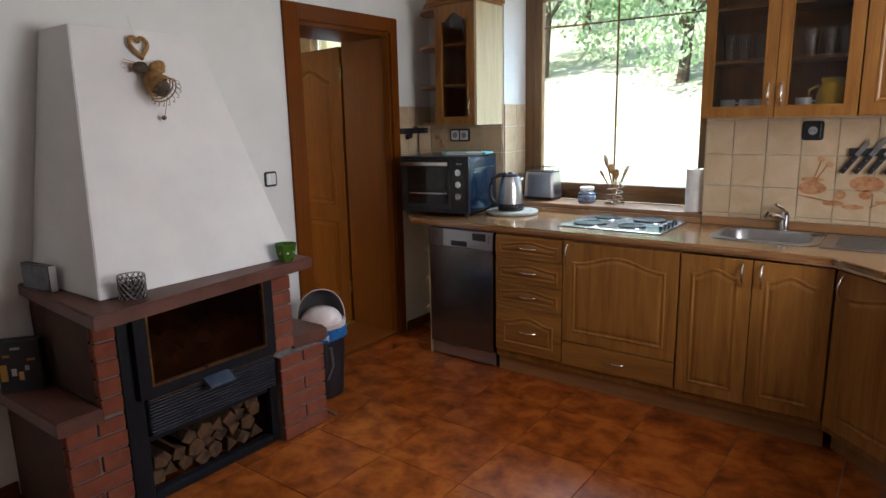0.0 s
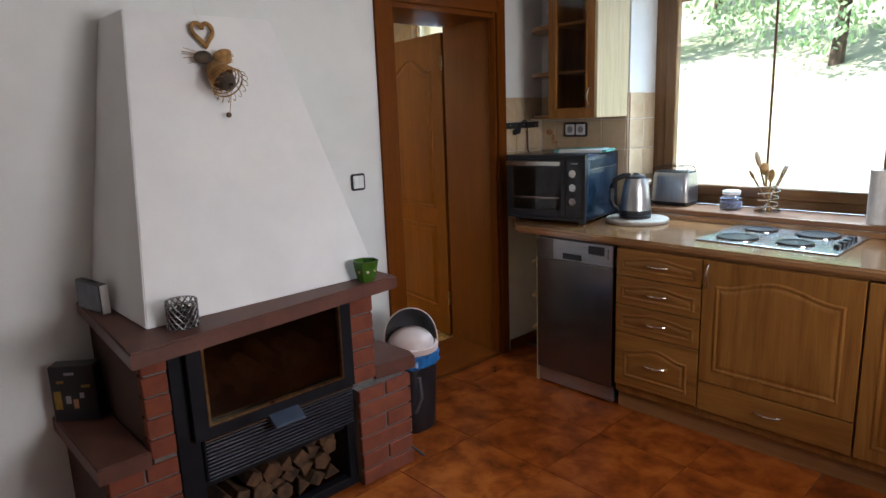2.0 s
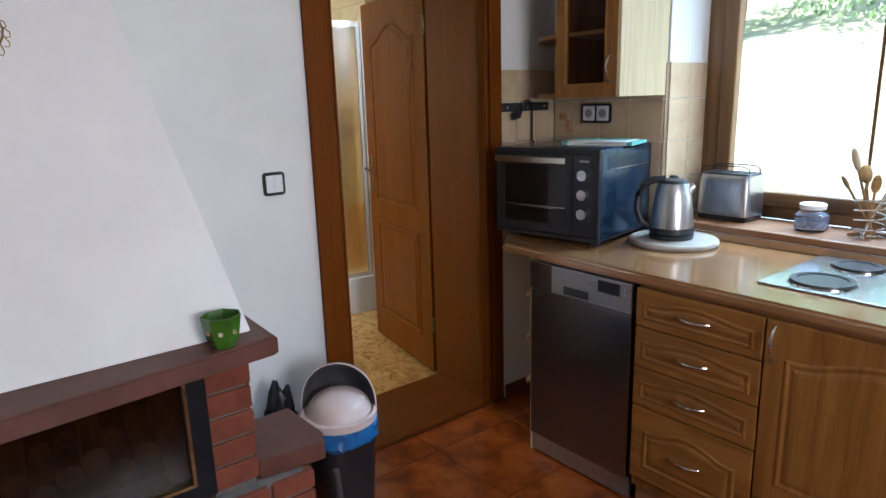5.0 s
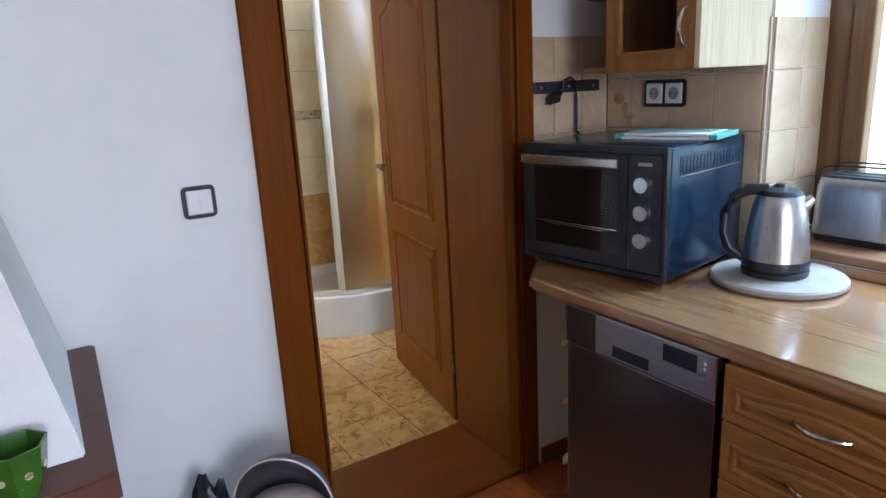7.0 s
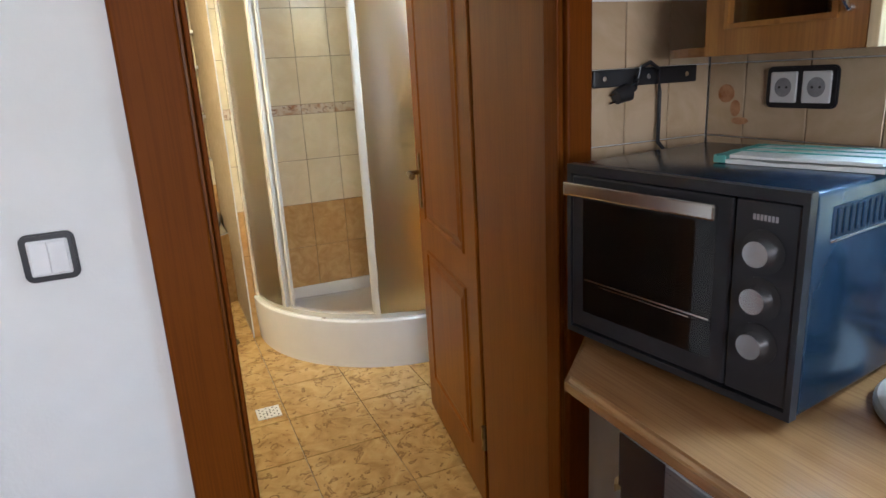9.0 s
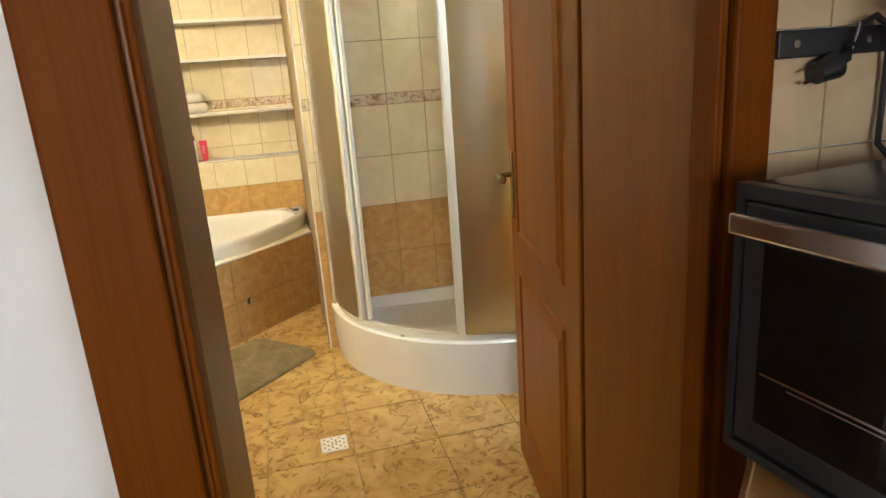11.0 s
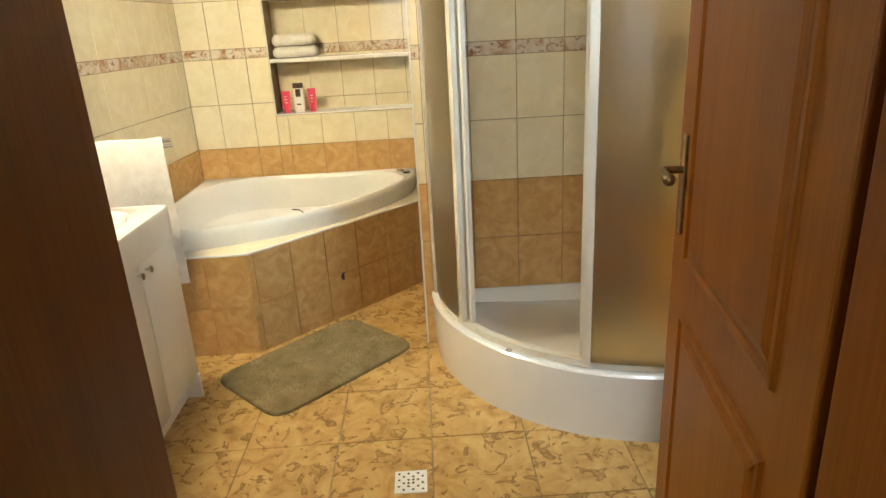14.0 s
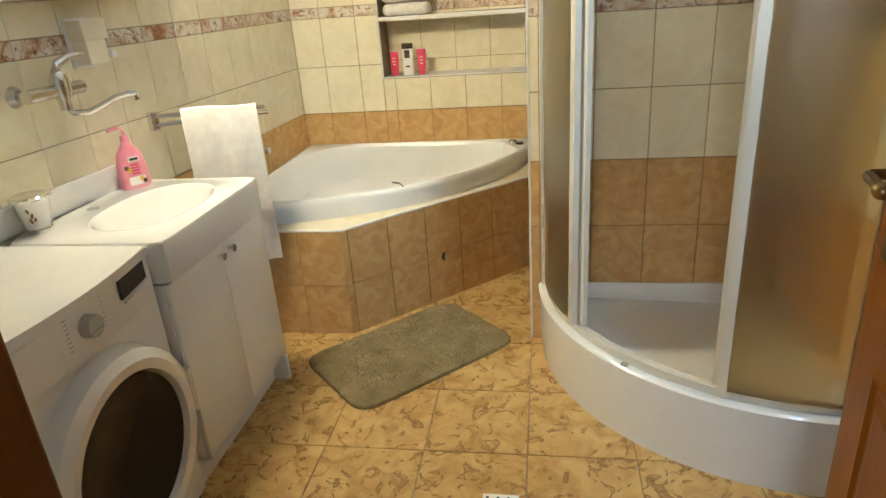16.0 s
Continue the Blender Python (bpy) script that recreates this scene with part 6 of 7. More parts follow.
bowl = [rr(VX - 0.005, 1.642, hx, hy, VZ + h, 2.3, 96) for hx, hy, h in ((0.245, 0.160, 0.0005), (0.240, 0.155, 0.004), (0.234, 0.149, 0.003), (0.226, 0.141, -0.008), (0.214, 0.130, -0.035), (0.185, 0.108, -0.085), (0.13, 0.075, -0.115), (0.03, 0.02, -0.123))]
part("basin", loft(B(), [[(x, y, 0.728) for x, y in rect], [(x, y, VZ - 0.006) for x, y in rect], [(VX + (x - VX) * 0.988, VY + (y - VY) * 0.984, VZ) for x, y in rect]] + bowl), M_acryl, van, "glossy white moulded basin", smooth=True)
part("drain", lathe(B(), [(0, 0.004), (0.018, 0.003), (0.022, 0), (0, 0)], (VX - 0.005, 1.642, VZ - 0.122), 20), M_chrome, van, "chrome drain", smooth=True)
part("back_ledge", box(B(), -0.322, 0.322, 0.003, 0.024, 0.0, 0.09, 0.007, 3, on_south(VX, VZ - 0.004)), M_acryl, van, smooth=True)
part("overflow", lathe(B(), [(0, 0.004), (0.018, 0.003), (0.02, 0), (0, 0)], (-4.905, 1.43, VZ), 20), M_nickel, van, smooth=True)
wx0, wx1, wy = -4.59, -3.99, 1.808
wm_ = thing("washing_machine", (-4.29, 1.66, 0), "white front-loading washing machine beside the basin", "washing machine")
part("body", bx(wx0, wx1, 1.34, wy, 0.012, 0.822, 0.01, 3), M_white, wm_, smooth=True)
bow = [(wx0, 1.34)] + [(wx1, 1.34)] + [(wx1 + (wx0 - wx1) * i / 14, wy + 0.006 + 0.03 * math.sin(math.pi * i / 14)) for i in range(15)]
part("top", prism(B(), bow, 0.824, 0.85, 0.006, 3), M_white, wm_, smooth=True)
wp = part("control_panel", prism(B(), [(x, y - 0.012) for x, y in bow[2:]] + [(wx0, wy - 0.02), (wx1, wy - 0.02)], 0.70, 0.8235, 0.003, 2), M_white, wm_, smooth=True)
kq = lathe(B(), [(0, 0.03), (0.026, 0.028), (0.028, 0.02), (0.029, 0), (0, 0)], (0, 0, 0), 28)
bmesh.ops.transform(kq, matrix=Matrix.Translation((-4.287, wy + 0.022, 0.771)) @ Matrix.Rotation(radians(-90), 4, "X"), verts=kq.verts)
part("dial", kq, M_steell, wp, "silver programme dial", smooth=True)
for i in range(8):
    for s in (-1, 1):
        part("mark", bx(-4.287 + s * 0.053 - 0.013, -4.287 + s * 0.053 + 0.013, wy + 0.0185, wy + 0.0225, 0.737 + i * 0.011, 0.7395 + i * 0.011, 0), M_grey, wp)
MQ = Matrix.Translation((-4.49, wy + 0.0125, 0.79)) @ Matrix.Rotation(radians(9), 4, "Z")
part("display", box(B(), -0.07, 0.07, -0.003, 0.003, -0.022, 0.034, 0.001, 1, MQ), M_blackp, wp, "black display")
for i in range(6):
    part("button", box(B(), -0.058 + i * 0.02, -0.043 + i * 0.02, -0.003, 0.003, -0.038, -0.031, 0.001, 1, MQ), M_whitem, wp)
part("soap_drawer", bx(-4.20, -3.996, wy - 0.01, wy + 0.0235, 0.70, 0.8232, 0.006, 3), M_white, wm_)
MWD = Matrix.Translation((-4.295, wy, 0.392)) @ Matrix.Rotation(radians(-90), 4, "X") @ Matrix.Diagonal((1.23, 1.23, 1.5, 1))
for nm, prof, mt, lab in (("door_ring", [(0.170, 0.018), (0.178, 0.040), (0.200, 0.043), (0.222, 0.032), (0.232, 0.0), (0.170, 0.0)], M_white, "white door ring"), ("door_glass", [(0, 0.006), (0.08, 0.010), (0.14, 0.028), (0.170, 0.030), (0.173, 0.012)], M_darkglass, "dark bulging door glass"), ("drum", [(0.15, 0.002), (0.12, 0.0035), (0.05, 0.003), (0, 0.002)], M_blackp, "dark drum opening"), ("gasket", [(0.160, 0.004), (0.164, 0.022), (0.173, 0.022), (0.173, 0.004)], M_bin, "grey rubber gasket")):
    q = lathe(B(), prof, (0, 0, 0), 48)
    bmesh.ops.transform(q, matrix=MWD, verts=q.verts)
    part(nm, q, mt, wm_, lab, smooth=True)
part("door_grip", loft(B(), [rr(-4.572, wy + 0.03, 0.012, 0.022, z, 3, 20) for z in (0.33, 0.335, 0.40, 0.465, 0.47)]), M_white, wm_, smooth=True)
for x in (-4.54, -4.04):
    for y in (1.55, 1.79):
        part("foot", cyl(B(), (x, y, 0), (x, y, 0.014), 0.02), M_blackp, wm_)

tap = thing("basin_tap", (-4.72, BS, 1.2), "chrome wall-mounted mixer tap with long spout", "tap")
for x in (-4.66, -4.83):
    part("rosette", cyl(B(), (x, BS + 0.001, 1.235), (x, BS + 0.022, 1.235), 0.033, 0.022, 24), M_nickel, tap, smooth=True)
    part("inlet", cyl(B(), (x, BS + 0.02, 1.235), (x, BS + 0.055, 1.235), 0.014), M_nickel, tap, smooth=True)
part("body", cyl(B(), (-4.64, BS + 0.06, 1.235), (-4.865, BS + 0.06, 1.235), 0.021), M_nickel, tap, smooth=True)
part("valve", lathe(B(), [(0, -0.06), (0.018, -0.058), (0.02, -0.03), (0.028, -0.01), (0.029, 0.03), (0.024, 0.05), (0.014, 0.062), (0, 0.064)], (-4.77, BS + 0.07, 1.235), 28), M_nickel, tap, smooth=True)
part("lever", tube(B(), [(-4.765, BS + 0.07, 1.285), (-4.772, BS + 0.078, 1.315), (-4.80, BS + 0.095, 1.332), (-4.845, BS + 0.11, 1.336)], lambda t: 0.017 - 0.010 * t), M_nickel, tap, smooth=True)
part("spout", tube(B(), [(-4.77, BS + 0.07, 1.185), (-4.775, BS + 0.085, 1.165), (-4.80, BS + 0.12, 1.162), (-4.825, BS + 0.155, 1.178), (-4.845, BS + 0.19, 1.198), (-4.868, BS + 0.22, 1.205), (-4.885, BS + 0.235, 1.202), (-4.888, BS + 0.237, 1.184)], 0.010), M_nickel, tap, smooth=True)
sx, sy = -5.15, 1.428
so = thing("soap_bottle", (sx, sy, VZ), "pink pump soap bottle with a printed label", "soap bottle")
part("body", loft(B(), [rr(sx, sy, 0.046, 0.027, VZ, 3, 28), rr(sx, sy, 0.052, 0.0285, VZ + 0.008, 3, 28), rr(sx, sy, 0.048, 0.0275, VZ + 0.08, 2.6, 28), rr(sx, sy, 0.039, 0.025, VZ + 0.118, 2.4, 28), rr(sx, sy, 0.022, 0.018, VZ + 0.14, 2.2, 28), rr(sx, sy, 0.014, 0.014, VZ + 0.155, 2, 28)]), M_pink, so, smooth=True)
part("label_print", bx(sx - 0.028, sx + 0.028, sy + 0.0265, sy + 0.0295, VZ + 0.012, VZ + 0.04, 0.001), M_white, so)
part("label_print", bx(sx - 0.02, sx + 0.018, sy + 0.0265, sy + 0.0295, VZ + 0.09, VZ + 0.108, 0.001), M_white, so)
part("label_print", bx(sx - 0.015, sx + 0.013, sy + 0.029, sy + 0.0305, VZ + 0.095, VZ + 0.103, 0), M_blackp, so)
for i in range(4):
    part("label_print", bx(sx - 0.016 + 0.003 * (i % 2), sx + 0.012, sy + 0.0265, sy + 0.0295, VZ + 0.048 + i * 0.01, VZ + 0.053 + i * 0.01, 0), M_red, so)
for dx, mt in ((-0.024, M_bark), (0.02, M_yellow), (0.027, M_bark), (-0.015, M_yellow)):
    part("flower_print", cyl(B(), (sx + dx, sy + 0.024, VZ + 0.045 + dx), (sx + dx, sy + 0.030, VZ + 0.045 + dx), 0.008, None, 7), mt, so)
part("pump", tube(B(), [(sx, sy, VZ + 0.15), (sx, sy, VZ + 0.19), (sx + 0.012, sy, VZ + 0.202), (sx + 0.05, sy + 0.004, VZ + 0.199)], 0.0055), M_pink, so, smooth=True)
part("collar", cyl(B(), (sx, sy, VZ + 0.155), (sx, sy, VZ + 0.175), 0.015, 0.013), M_pink, so, smooth=True)
so.scale = (1.03, 1.03, 1.06)
so.rotation_euler = (0, 0, radians(-33))
cx_, cy_ = -4.70, 1.405
cpn = thing("toothbrush_cup", (cx_, cy_, VZ), "white tapered cup with a broad silver lid and printed leaf", "cup")
part("cup", lathe(B(), [(0, 0.016), (0.034, 0.016), (0.037, 0.03), (0.048, 0.102), (0, 0.102)], (cx_, cy_, VZ), 32), M_white, cpn, smooth=True)
part("rim", lathe(B(), [(0.048, 0.100), (0.056, 0.103), (0.058, 0.109), (0.052, 0.114), (0.040, 0.110), (0.02, 0.113), (0, 0.112)], (cx_, cy_, VZ), 32), M_chrome, cpn, "polished silver lid", smooth=True)
part("foot", lathe(B(), [(0, 0), (0.036, 0), (0.037, 0.012), (0.034, 0.0165), (0, 0.0165)], (cx_, cy_, VZ), 28), M_nickel, cpn, smooth=True)
for k, (a, z, h) in enumerate(((22, 0.045, 0.020), (30, 0.060, 0.022), (20, 0.076, 0.018), (38, 0.048, 0.015))):
    r_ = 0.0365 + 0.15 * (z - 0.016)
    q = B()
    bmesh.ops.create_uvsphere(q, u_segments=8, v_segments=6, radius=1, matrix=Matrix.Translation((cx_ + r_ * math.cos(radians(a)), cy_ + r_ * math.sin(radians(a)), VZ + z)) @ Matrix.Rotation(radians(a), 4, "Z") @ Matrix.Rotation(radians(18 * (-1) ** k), 4, "X") @ Matrix.Diagonal((0.0012, 0.004, h * 0.42, 1)))
    part("leaf_print", q, M_straw, cpn, "golden leaf print", smooth=True)
ds = thing("wall_lamp", (-5.0, BS + 0.04, 1.34), "square cream two-part wall lamp beside the mirror cabinet", "wall lamp")
ML_ = on_south(-5.12, 0)
part("shade", box(B(), -0.07, 0.04, 0.02, 0.085, 1.356, 1.42, 0.004, 2, ML_), M_shade, ds, "cream upper shade")
part("shade", box(B(), -0.058, 0.032, 0.022, 0.080, 1.280, 1.3555, 0.004, 2, ML_), M_shade, ds, "cream lower shade")
part("backplate", box(B(), -0.075, 0.03, 0.001, 0.0195, 1.27, 1.425, 0.003, 2, ML_), M_whitem, ds)
part("knob", cyl(B(), ML_ @ Vector((-0.15, 0.001, 1.30)), ML_ @ Vector((-0.15, 0.03, 1.30)), 0.014, 0.012), M_whitem, ds, smooth=True)
mc = thing("mirror_cabinet", (-4.95, BS + 0.07, 1.6), "white mirror cabinet over the basin", "mirror cabinet")
part("body", bx(-5.27, -4.65, BS + 0.003, BS + 0.14, 1.512, 2.10, 0.003), M_white, mc)
part("mirror", bx(-5.262, -4.658, BS + 0.141, BS + 0.145, 1.52, 2.092, 0.001), M_chrome, mc, "mirror front")
rw = thing("towel_rail", (-5.28, BS, 1.06), "chrome double swivel towel rail", "towel rail")
part("bracket", bx(-5.30, -5.265, BS + 0.001, BS + 0.03, 1.015, 1.085, 0.006, 2), M_chrome, rw)
part("bar", tube(B(), [(-5.28, BS + 0.02, 1.067), (-5.31, BS + 0.10, 1.067), (-5.425, BS + 0.395, 1.067)], 0.008), M_chrome, rw, smooth=True)
part("bar", tube(B(), [(-5.28, BS + 0.02, 1.035), (-5.34, BS + 0.10, 1.035), (-5.49, BS + 0.37, 1.035)], 0.008), M_chrome, rw, smooth=True)


def hanging_towel(p0, p1, z, drop_f, drop_b, label):
    """A towel over a bar from p0 to p1."""
    t = thing("hanging_towel", (p0[0], p0[1], z), label, "towel", "towels on the rail")
    d = Vector((p1[0] - p0[0], p1[1] - p0[1], 0))
    nrm = Vector((-d.y, d.x, 0)).normalized()
    prof = [(-0.018, -drop_b), (-0.017, -drop_b * 0.5), (-0.014, -0.02), (-0.008, 0.008), (0, 0.013), (0.008, 0.008), (0.015, -0.02), (0.019, -drop_f * 0.3), (0.02, -drop_f * 0.6), (0.022, -drop_f)]
    bm = B()
    vs = []
    for i in range(25):
        u = i / 24
        row = []
        for w, h in prof:
            wig = 0.007 * math.sin(u * 15 + 1) * min(1, -h / 0.3) if h < 0 else 0
            row.append(bm.verts.new(Vector((p0[0], p0[1], z)) + d * u + nrm * (w + wig) + Vector((0, 0, h + 0.004 * math.sin(u * 6)))))
        vs.append(row)
    for a, b in zip(vs, vs[1:]):
        for j in range(len(prof) - 1):
            bm.faces.new((a[j], b[j], b[j + 1], a[j + 1]))
    bmesh.ops.recalc_face_normals(bm, faces=bm.faces)
    bmesh.ops.solidify(bm, geom=bm.faces[:], thickness=0.005)
    part("cloth", bm, M_towel, t, smooth=True)
    bm = B()
    o = Vector((p0[0], p0[1], z))
    for k in (0.035, 0.045):
        tube(bm, [o + d * (i / 12) + nrm * (0.026 + 0.007 * math.sin(i / 12 * 15 + 1)) + Vector((0, 0, -drop_f + k)) for i in range(13)], 0.002, 4)
    part("border", bm, M_towel, t, "woven border")
    return t


hung = [hanging_towel((-5.305, BS + 0.12), (-5.405, BS + 0.37), 1.075, 0.62, 0.40, "white terry hand towel hanging over the rail"),
    hanging_towel((-5.36, BS + 0.13), (-5.47, BS + 0.33), 1.043, 0.44, 0.40, "white terry towel hanging on the rear bar")]
hk = thing("wall_hook", (-6.43, BS, 1.69), "small chrome hook for the shower hose", "hook")
part("plate", cyl(B(), (-6.40, BS + 0.001, 1.69), (-6.40, BS + 0.02, 1.69), 0.022), M_chrome, hk, smooth=True)
part("arm", tube(B(), [(-6.40, BS + 0.02, 1.69), (-6.43, BS + 0.05, 1.685), (-6.47, BS + 0.06, 1.67)], 0.008), M_chrome, hk, smooth=True)
bt = thing("bath_tap", (-6.1, BS, 0.78), "small chrome bath tap knob on the tiles", "tap")
part("knob", cyl(B(), (-6.05, BS + 0.001, 0.79), (-6.05, BS + 0.05, 0.79), 0.022, 0.018), M_chrome, bt, smooth=True)

for t_, pivot, place, size in (
    (tap, (-4.66, BS, 1.235), (-4.835, south(-4.835), 1.222), 1.0),
    (mc, (-4.95, BS, 1.6), (-5.12, south(-5.12), 1.57), 1.0),
    (rw, (-5.28, BS, 1.06), (-5.405, south(-5.405), 1.045), 1.05),
    (hk, (-6.40, BS, 1.69), (-6.46, south(-6.46), 1.70), 1.0),
    (bt, (-6.05, BS, 0.79), (-6.22, south(-6.22), 0.715), 1.0)):
    refit(t_, pivot, place, size)
for t_ in hung:
    refit(t_, (-5.28, BS, 1.06), (-5.405, south(-5.405), 1.045), 1.05)

# ---- bath mat and floor drain ----
mt_ = thing("bath_mat", (-5.45, 2.3, 0), "olive-grey shaggy bath mat lying slantwise", "bath mat")
A0, A1, A3 = Vector((-4.985, 2.215)), Vector((-5.345, 1.86)), Vector((-5.56, 2.75))
ex, ey = (A1 - A0), (A3 - A0)
lx, ly = ex.length, ey.length
MM = Matrix.Translation(((A1 + A3).x / 2, (A1 + A3).y / 2, 0)) @ Matrix.Rotation(math.atan2(ex.y, ex.x), 4, "Z")
base = [(x, y, z) for x, y, z in rr(0, 0, lx / 2, ly / 2, 0.001, 9, 80)]
mb_ = loft(B(), [base] + [[(x * s, y * s, z) for x, y, _ in base] for s, z in ((1.0, 0.008), (0.985, 0.014))])
bmesh.ops.transform(mb_, matrix=MM, verts=mb_.verts)
part("backing", mb_, M_mat, mt_)
random.seed(11)
tv, tf = [], []
for i in range(9000):
    x, y = random.uniform(-0.985, 0.985) * lx / 2, random.uniform(-0.99, 0.99) * ly / 2
    if (abs(x) / (lx / 2)) ** 9 + (abs(y) / (ly / 2)) ** 9 > 0.93:
        continue
    h, a, r, k = random.uniform(0.003, 0.007), random.uniform(0, 6.28), 0.0042, len(tv)
    tip = Vector((x + random.uniform(-0.008, 0.008), y + random.uniform(-0.008, 0.008), 0.012 + h))
    tv += [MM @ Vector((x + r * math.cos(a + j * 2.094), y + r * math.sin(a + j * 2.094), 0.011)) for j in range(3)] + [MM @ tip]
    tf += [(k, k + 1, k + 3), (k + 1, k + 2, k + 3), (k + 2, k, k + 3)]
tm = bmesh.new()
me = bpy.data.meshes.new("tufts")
me.from_pydata([v - AT[mt_] for v in tv], [], tf)
me.materials.append(M_mat)
tm.free()
tu = new("shag", me)
tu.parent = mt_
tagged(tu, "short shaggy pile", kind="stuff")
fd = thing("floor_drain", (-4.583, 2.741, 0), "square white floor drain with round holes", "floor drain")
part("grate", bx(-4.638, -4.528, 2.686, 2.796, 0.0, 0.0035, 0.001), M_white, fd)
for i in range(6):
    for j in range(6):
        if (i + j) % 2 == 0 or (i in (2, 3) and j in (2, 3)):
            x, y = -4.583 + (i - 2.5) * 0.016, 2.741 + (j - 2.5) * 0.016
            part("hole", cyl(B(), (x, y, 0.003), (x, y, 0.0042), 0.0045, None, 10), M_blackp, fd)
cl = thing("mirror_lamp", (-4.96, BS, 2.14), "long white lamp over the mirror cabinet", "wall lamp")
part("housing", bx(-5.26, -4.66, BS + 0.003, BS + 0.19, 2.135, 2.165, 0.004), M_white, cl)
part("diffuser", bx(-5.24, -4.68, BS + 0.15, BS + 0.188, 2.12, 2.134, 0.003), M_lampglass, cl, "glowing white diffuser")
refit(cl, (-4.96, BS, 2.14), (-5.08, south(-5.08), 2.14))

# ---- shrubs and trees outside ----
def leafy(name, label, x, y, h, r, seed, n=5200, size=0.062):
    random.seed(seed)
    z0 = bank_height(x, y) - 0.1
    t = thing(name, (x, y, z0), label, "tree")
    bm = B()
    tube(bm, [(x, y, z0), (x + 0.1, y, z0 + h * 0.35), (x - 0.05, y + 0.1, z0 + h * 0.75)], lambda u: 0.12 * (1 - 0.7 * u), 8)
    for k in range(6):
        a = k * 1.1
        tube(bm, [(x, y, z0 + h * 0.3), (x + r * 0.4 * math.cos(a), y + r * 0.4 * math.sin(a), z0 + h * 0.55), (x + r * 0.75 * math.cos(a), y + r * 0.75 * math.sin(a), z0 + h * 0.7)], lambda u: 0.045 * (1 - 0.7 * u), 6)
    part("trunk", bm, M_bark, t, smooth=True)
    blobs = [(Vector((random.uniform(-1, 1) * r * 0.7, random.uniform(-1, 1) * r * 0.7, h * random.uniform(0.25, 0.95))), random.uniform(0.25, 0.5) * r) for _ in range(16)]
    V, F = [], []
    for i in range(n):
        c, br = random.choice(blobs)
        d = Vector((random.gauss(0, 1), random.gauss(0, 1), random.gauss(0, 1))).normalized() * br * random.uniform(0.6, 1.05)
        p = Vector((x, y, z0)) + c + d - Vector((x, y, z0))
        q = Euler((random.uniform(0, 6.28), random.uniform(0, 6.28), random.uniform(0, 6.28))).to_matrix()
        s = size * random.uniform(0.6, 1.4)
        k = len(V)
        V += [p + q @ Vector(u) for u in ((-s, 0, 0), (0, -s * 0.5, 0.1 * s), (s, 0, 0), (0, s * 0.5, 0.1 * s))]
        F.append((k, k + 1, k + 2, k + 3))
    me = bpy.data.meshes.new("crown")
    me.from_pydata(V, [], F)
    me.materials.append(M_leaf)
    o = new("crown", me)
    o.parent = t
    return t


leafy("shrub", "leafy green shrub on the bank, in sun", -3.6, 12.0, 3.4, 1.9, 21)
leafy("shrub", "broad leafy green shrub on the bank near the house", -6.7, 12.6, 3.7, 1.9, 31)
leafy("tree", "broad leafy tree on the bank, in sun", -7.5, 16.5, 5.0, 2.6, 22, 6400, 0.08)
leafy("shrub", "leafy green shrub standing on the meadow bank", -1.6, 13.0, 3.0, 1.7, 23)
leafy("tree", "leafy tree with a pale green crown on the bank", -4.8, 17.5, 5.4, 2.8, 24, 6400, 0.08)
leafy("tree", "tall leafy tree behind the bank", -11.5, 18.5, 5.5, 3.0, 25, 5200, 0.085)
leafy("shrub", "low leafy shrub on the slope, in sun", 1.0, 12.5, 3.2, 1.8, 26, 4400)

# ---- bricks, tiles ----
TILES = {}


def tile_mesh(w, h, d, material, bev=0.0012):
    bev = 0.0004 if material is M_ktile else bev
    key = (round(w, 4), round(h, 4), round(d, 4), material.name)
    if key not in TILES:
        bm = box(B(), -w / 2, w / 2, -h / 2, h / 2, -d, 0)
        top = [e for e in bm.edges if all(v.co.z > -1e-6 for v in e.verts)]
        bmesh.ops.bevel(bm, geom=top, offset=bev, segments=1, affect="EDGES")
        me = bpy.data.meshes.new("tile")
        bm.to_mesh(me)
        bm.free()
        me.materials.append(material)
        TILES[key] = me
    return TILES[key]


def piece(name, me, m, parent):
    o = new(name, me)
    o.parent = parent
    o.matrix_local = Matrix.Translation(-AT[parent]) @ m if parent is not None else m
    return o


def lay(name, parent, m, u0, u1, v0, v1, us, vs, material, d=0.008, gap=0.003):
    """Fills a rectangle of the plane m (x along, y up, z out) with tiles cut at its edges."""
    for a, b in zip(us, us[1:]):
        for c, e in zip(vs, vs[1:]):
            A, Bq, C, E = max(a, u0), min(b, u1), max(c, v0), min(e, v1)
            if Bq - A < 0.012 or E - C < 0.012:
                continue
            mt = material(C, E) if callable(material) else material
            piece(name, tile_mesh(Bq - A - gap, E - C - gap, d, mt), m @ Matrix.Translation(((A + Bq) / 2, (C + E) / 2, 0)), parent)


def steps(start, end, s, through_):
    k = math.floor((start - through_) / s)
    out = []
    while through_ + k * s < end + s:
        out.append(through_ + k * s)
        k += 1
    return out


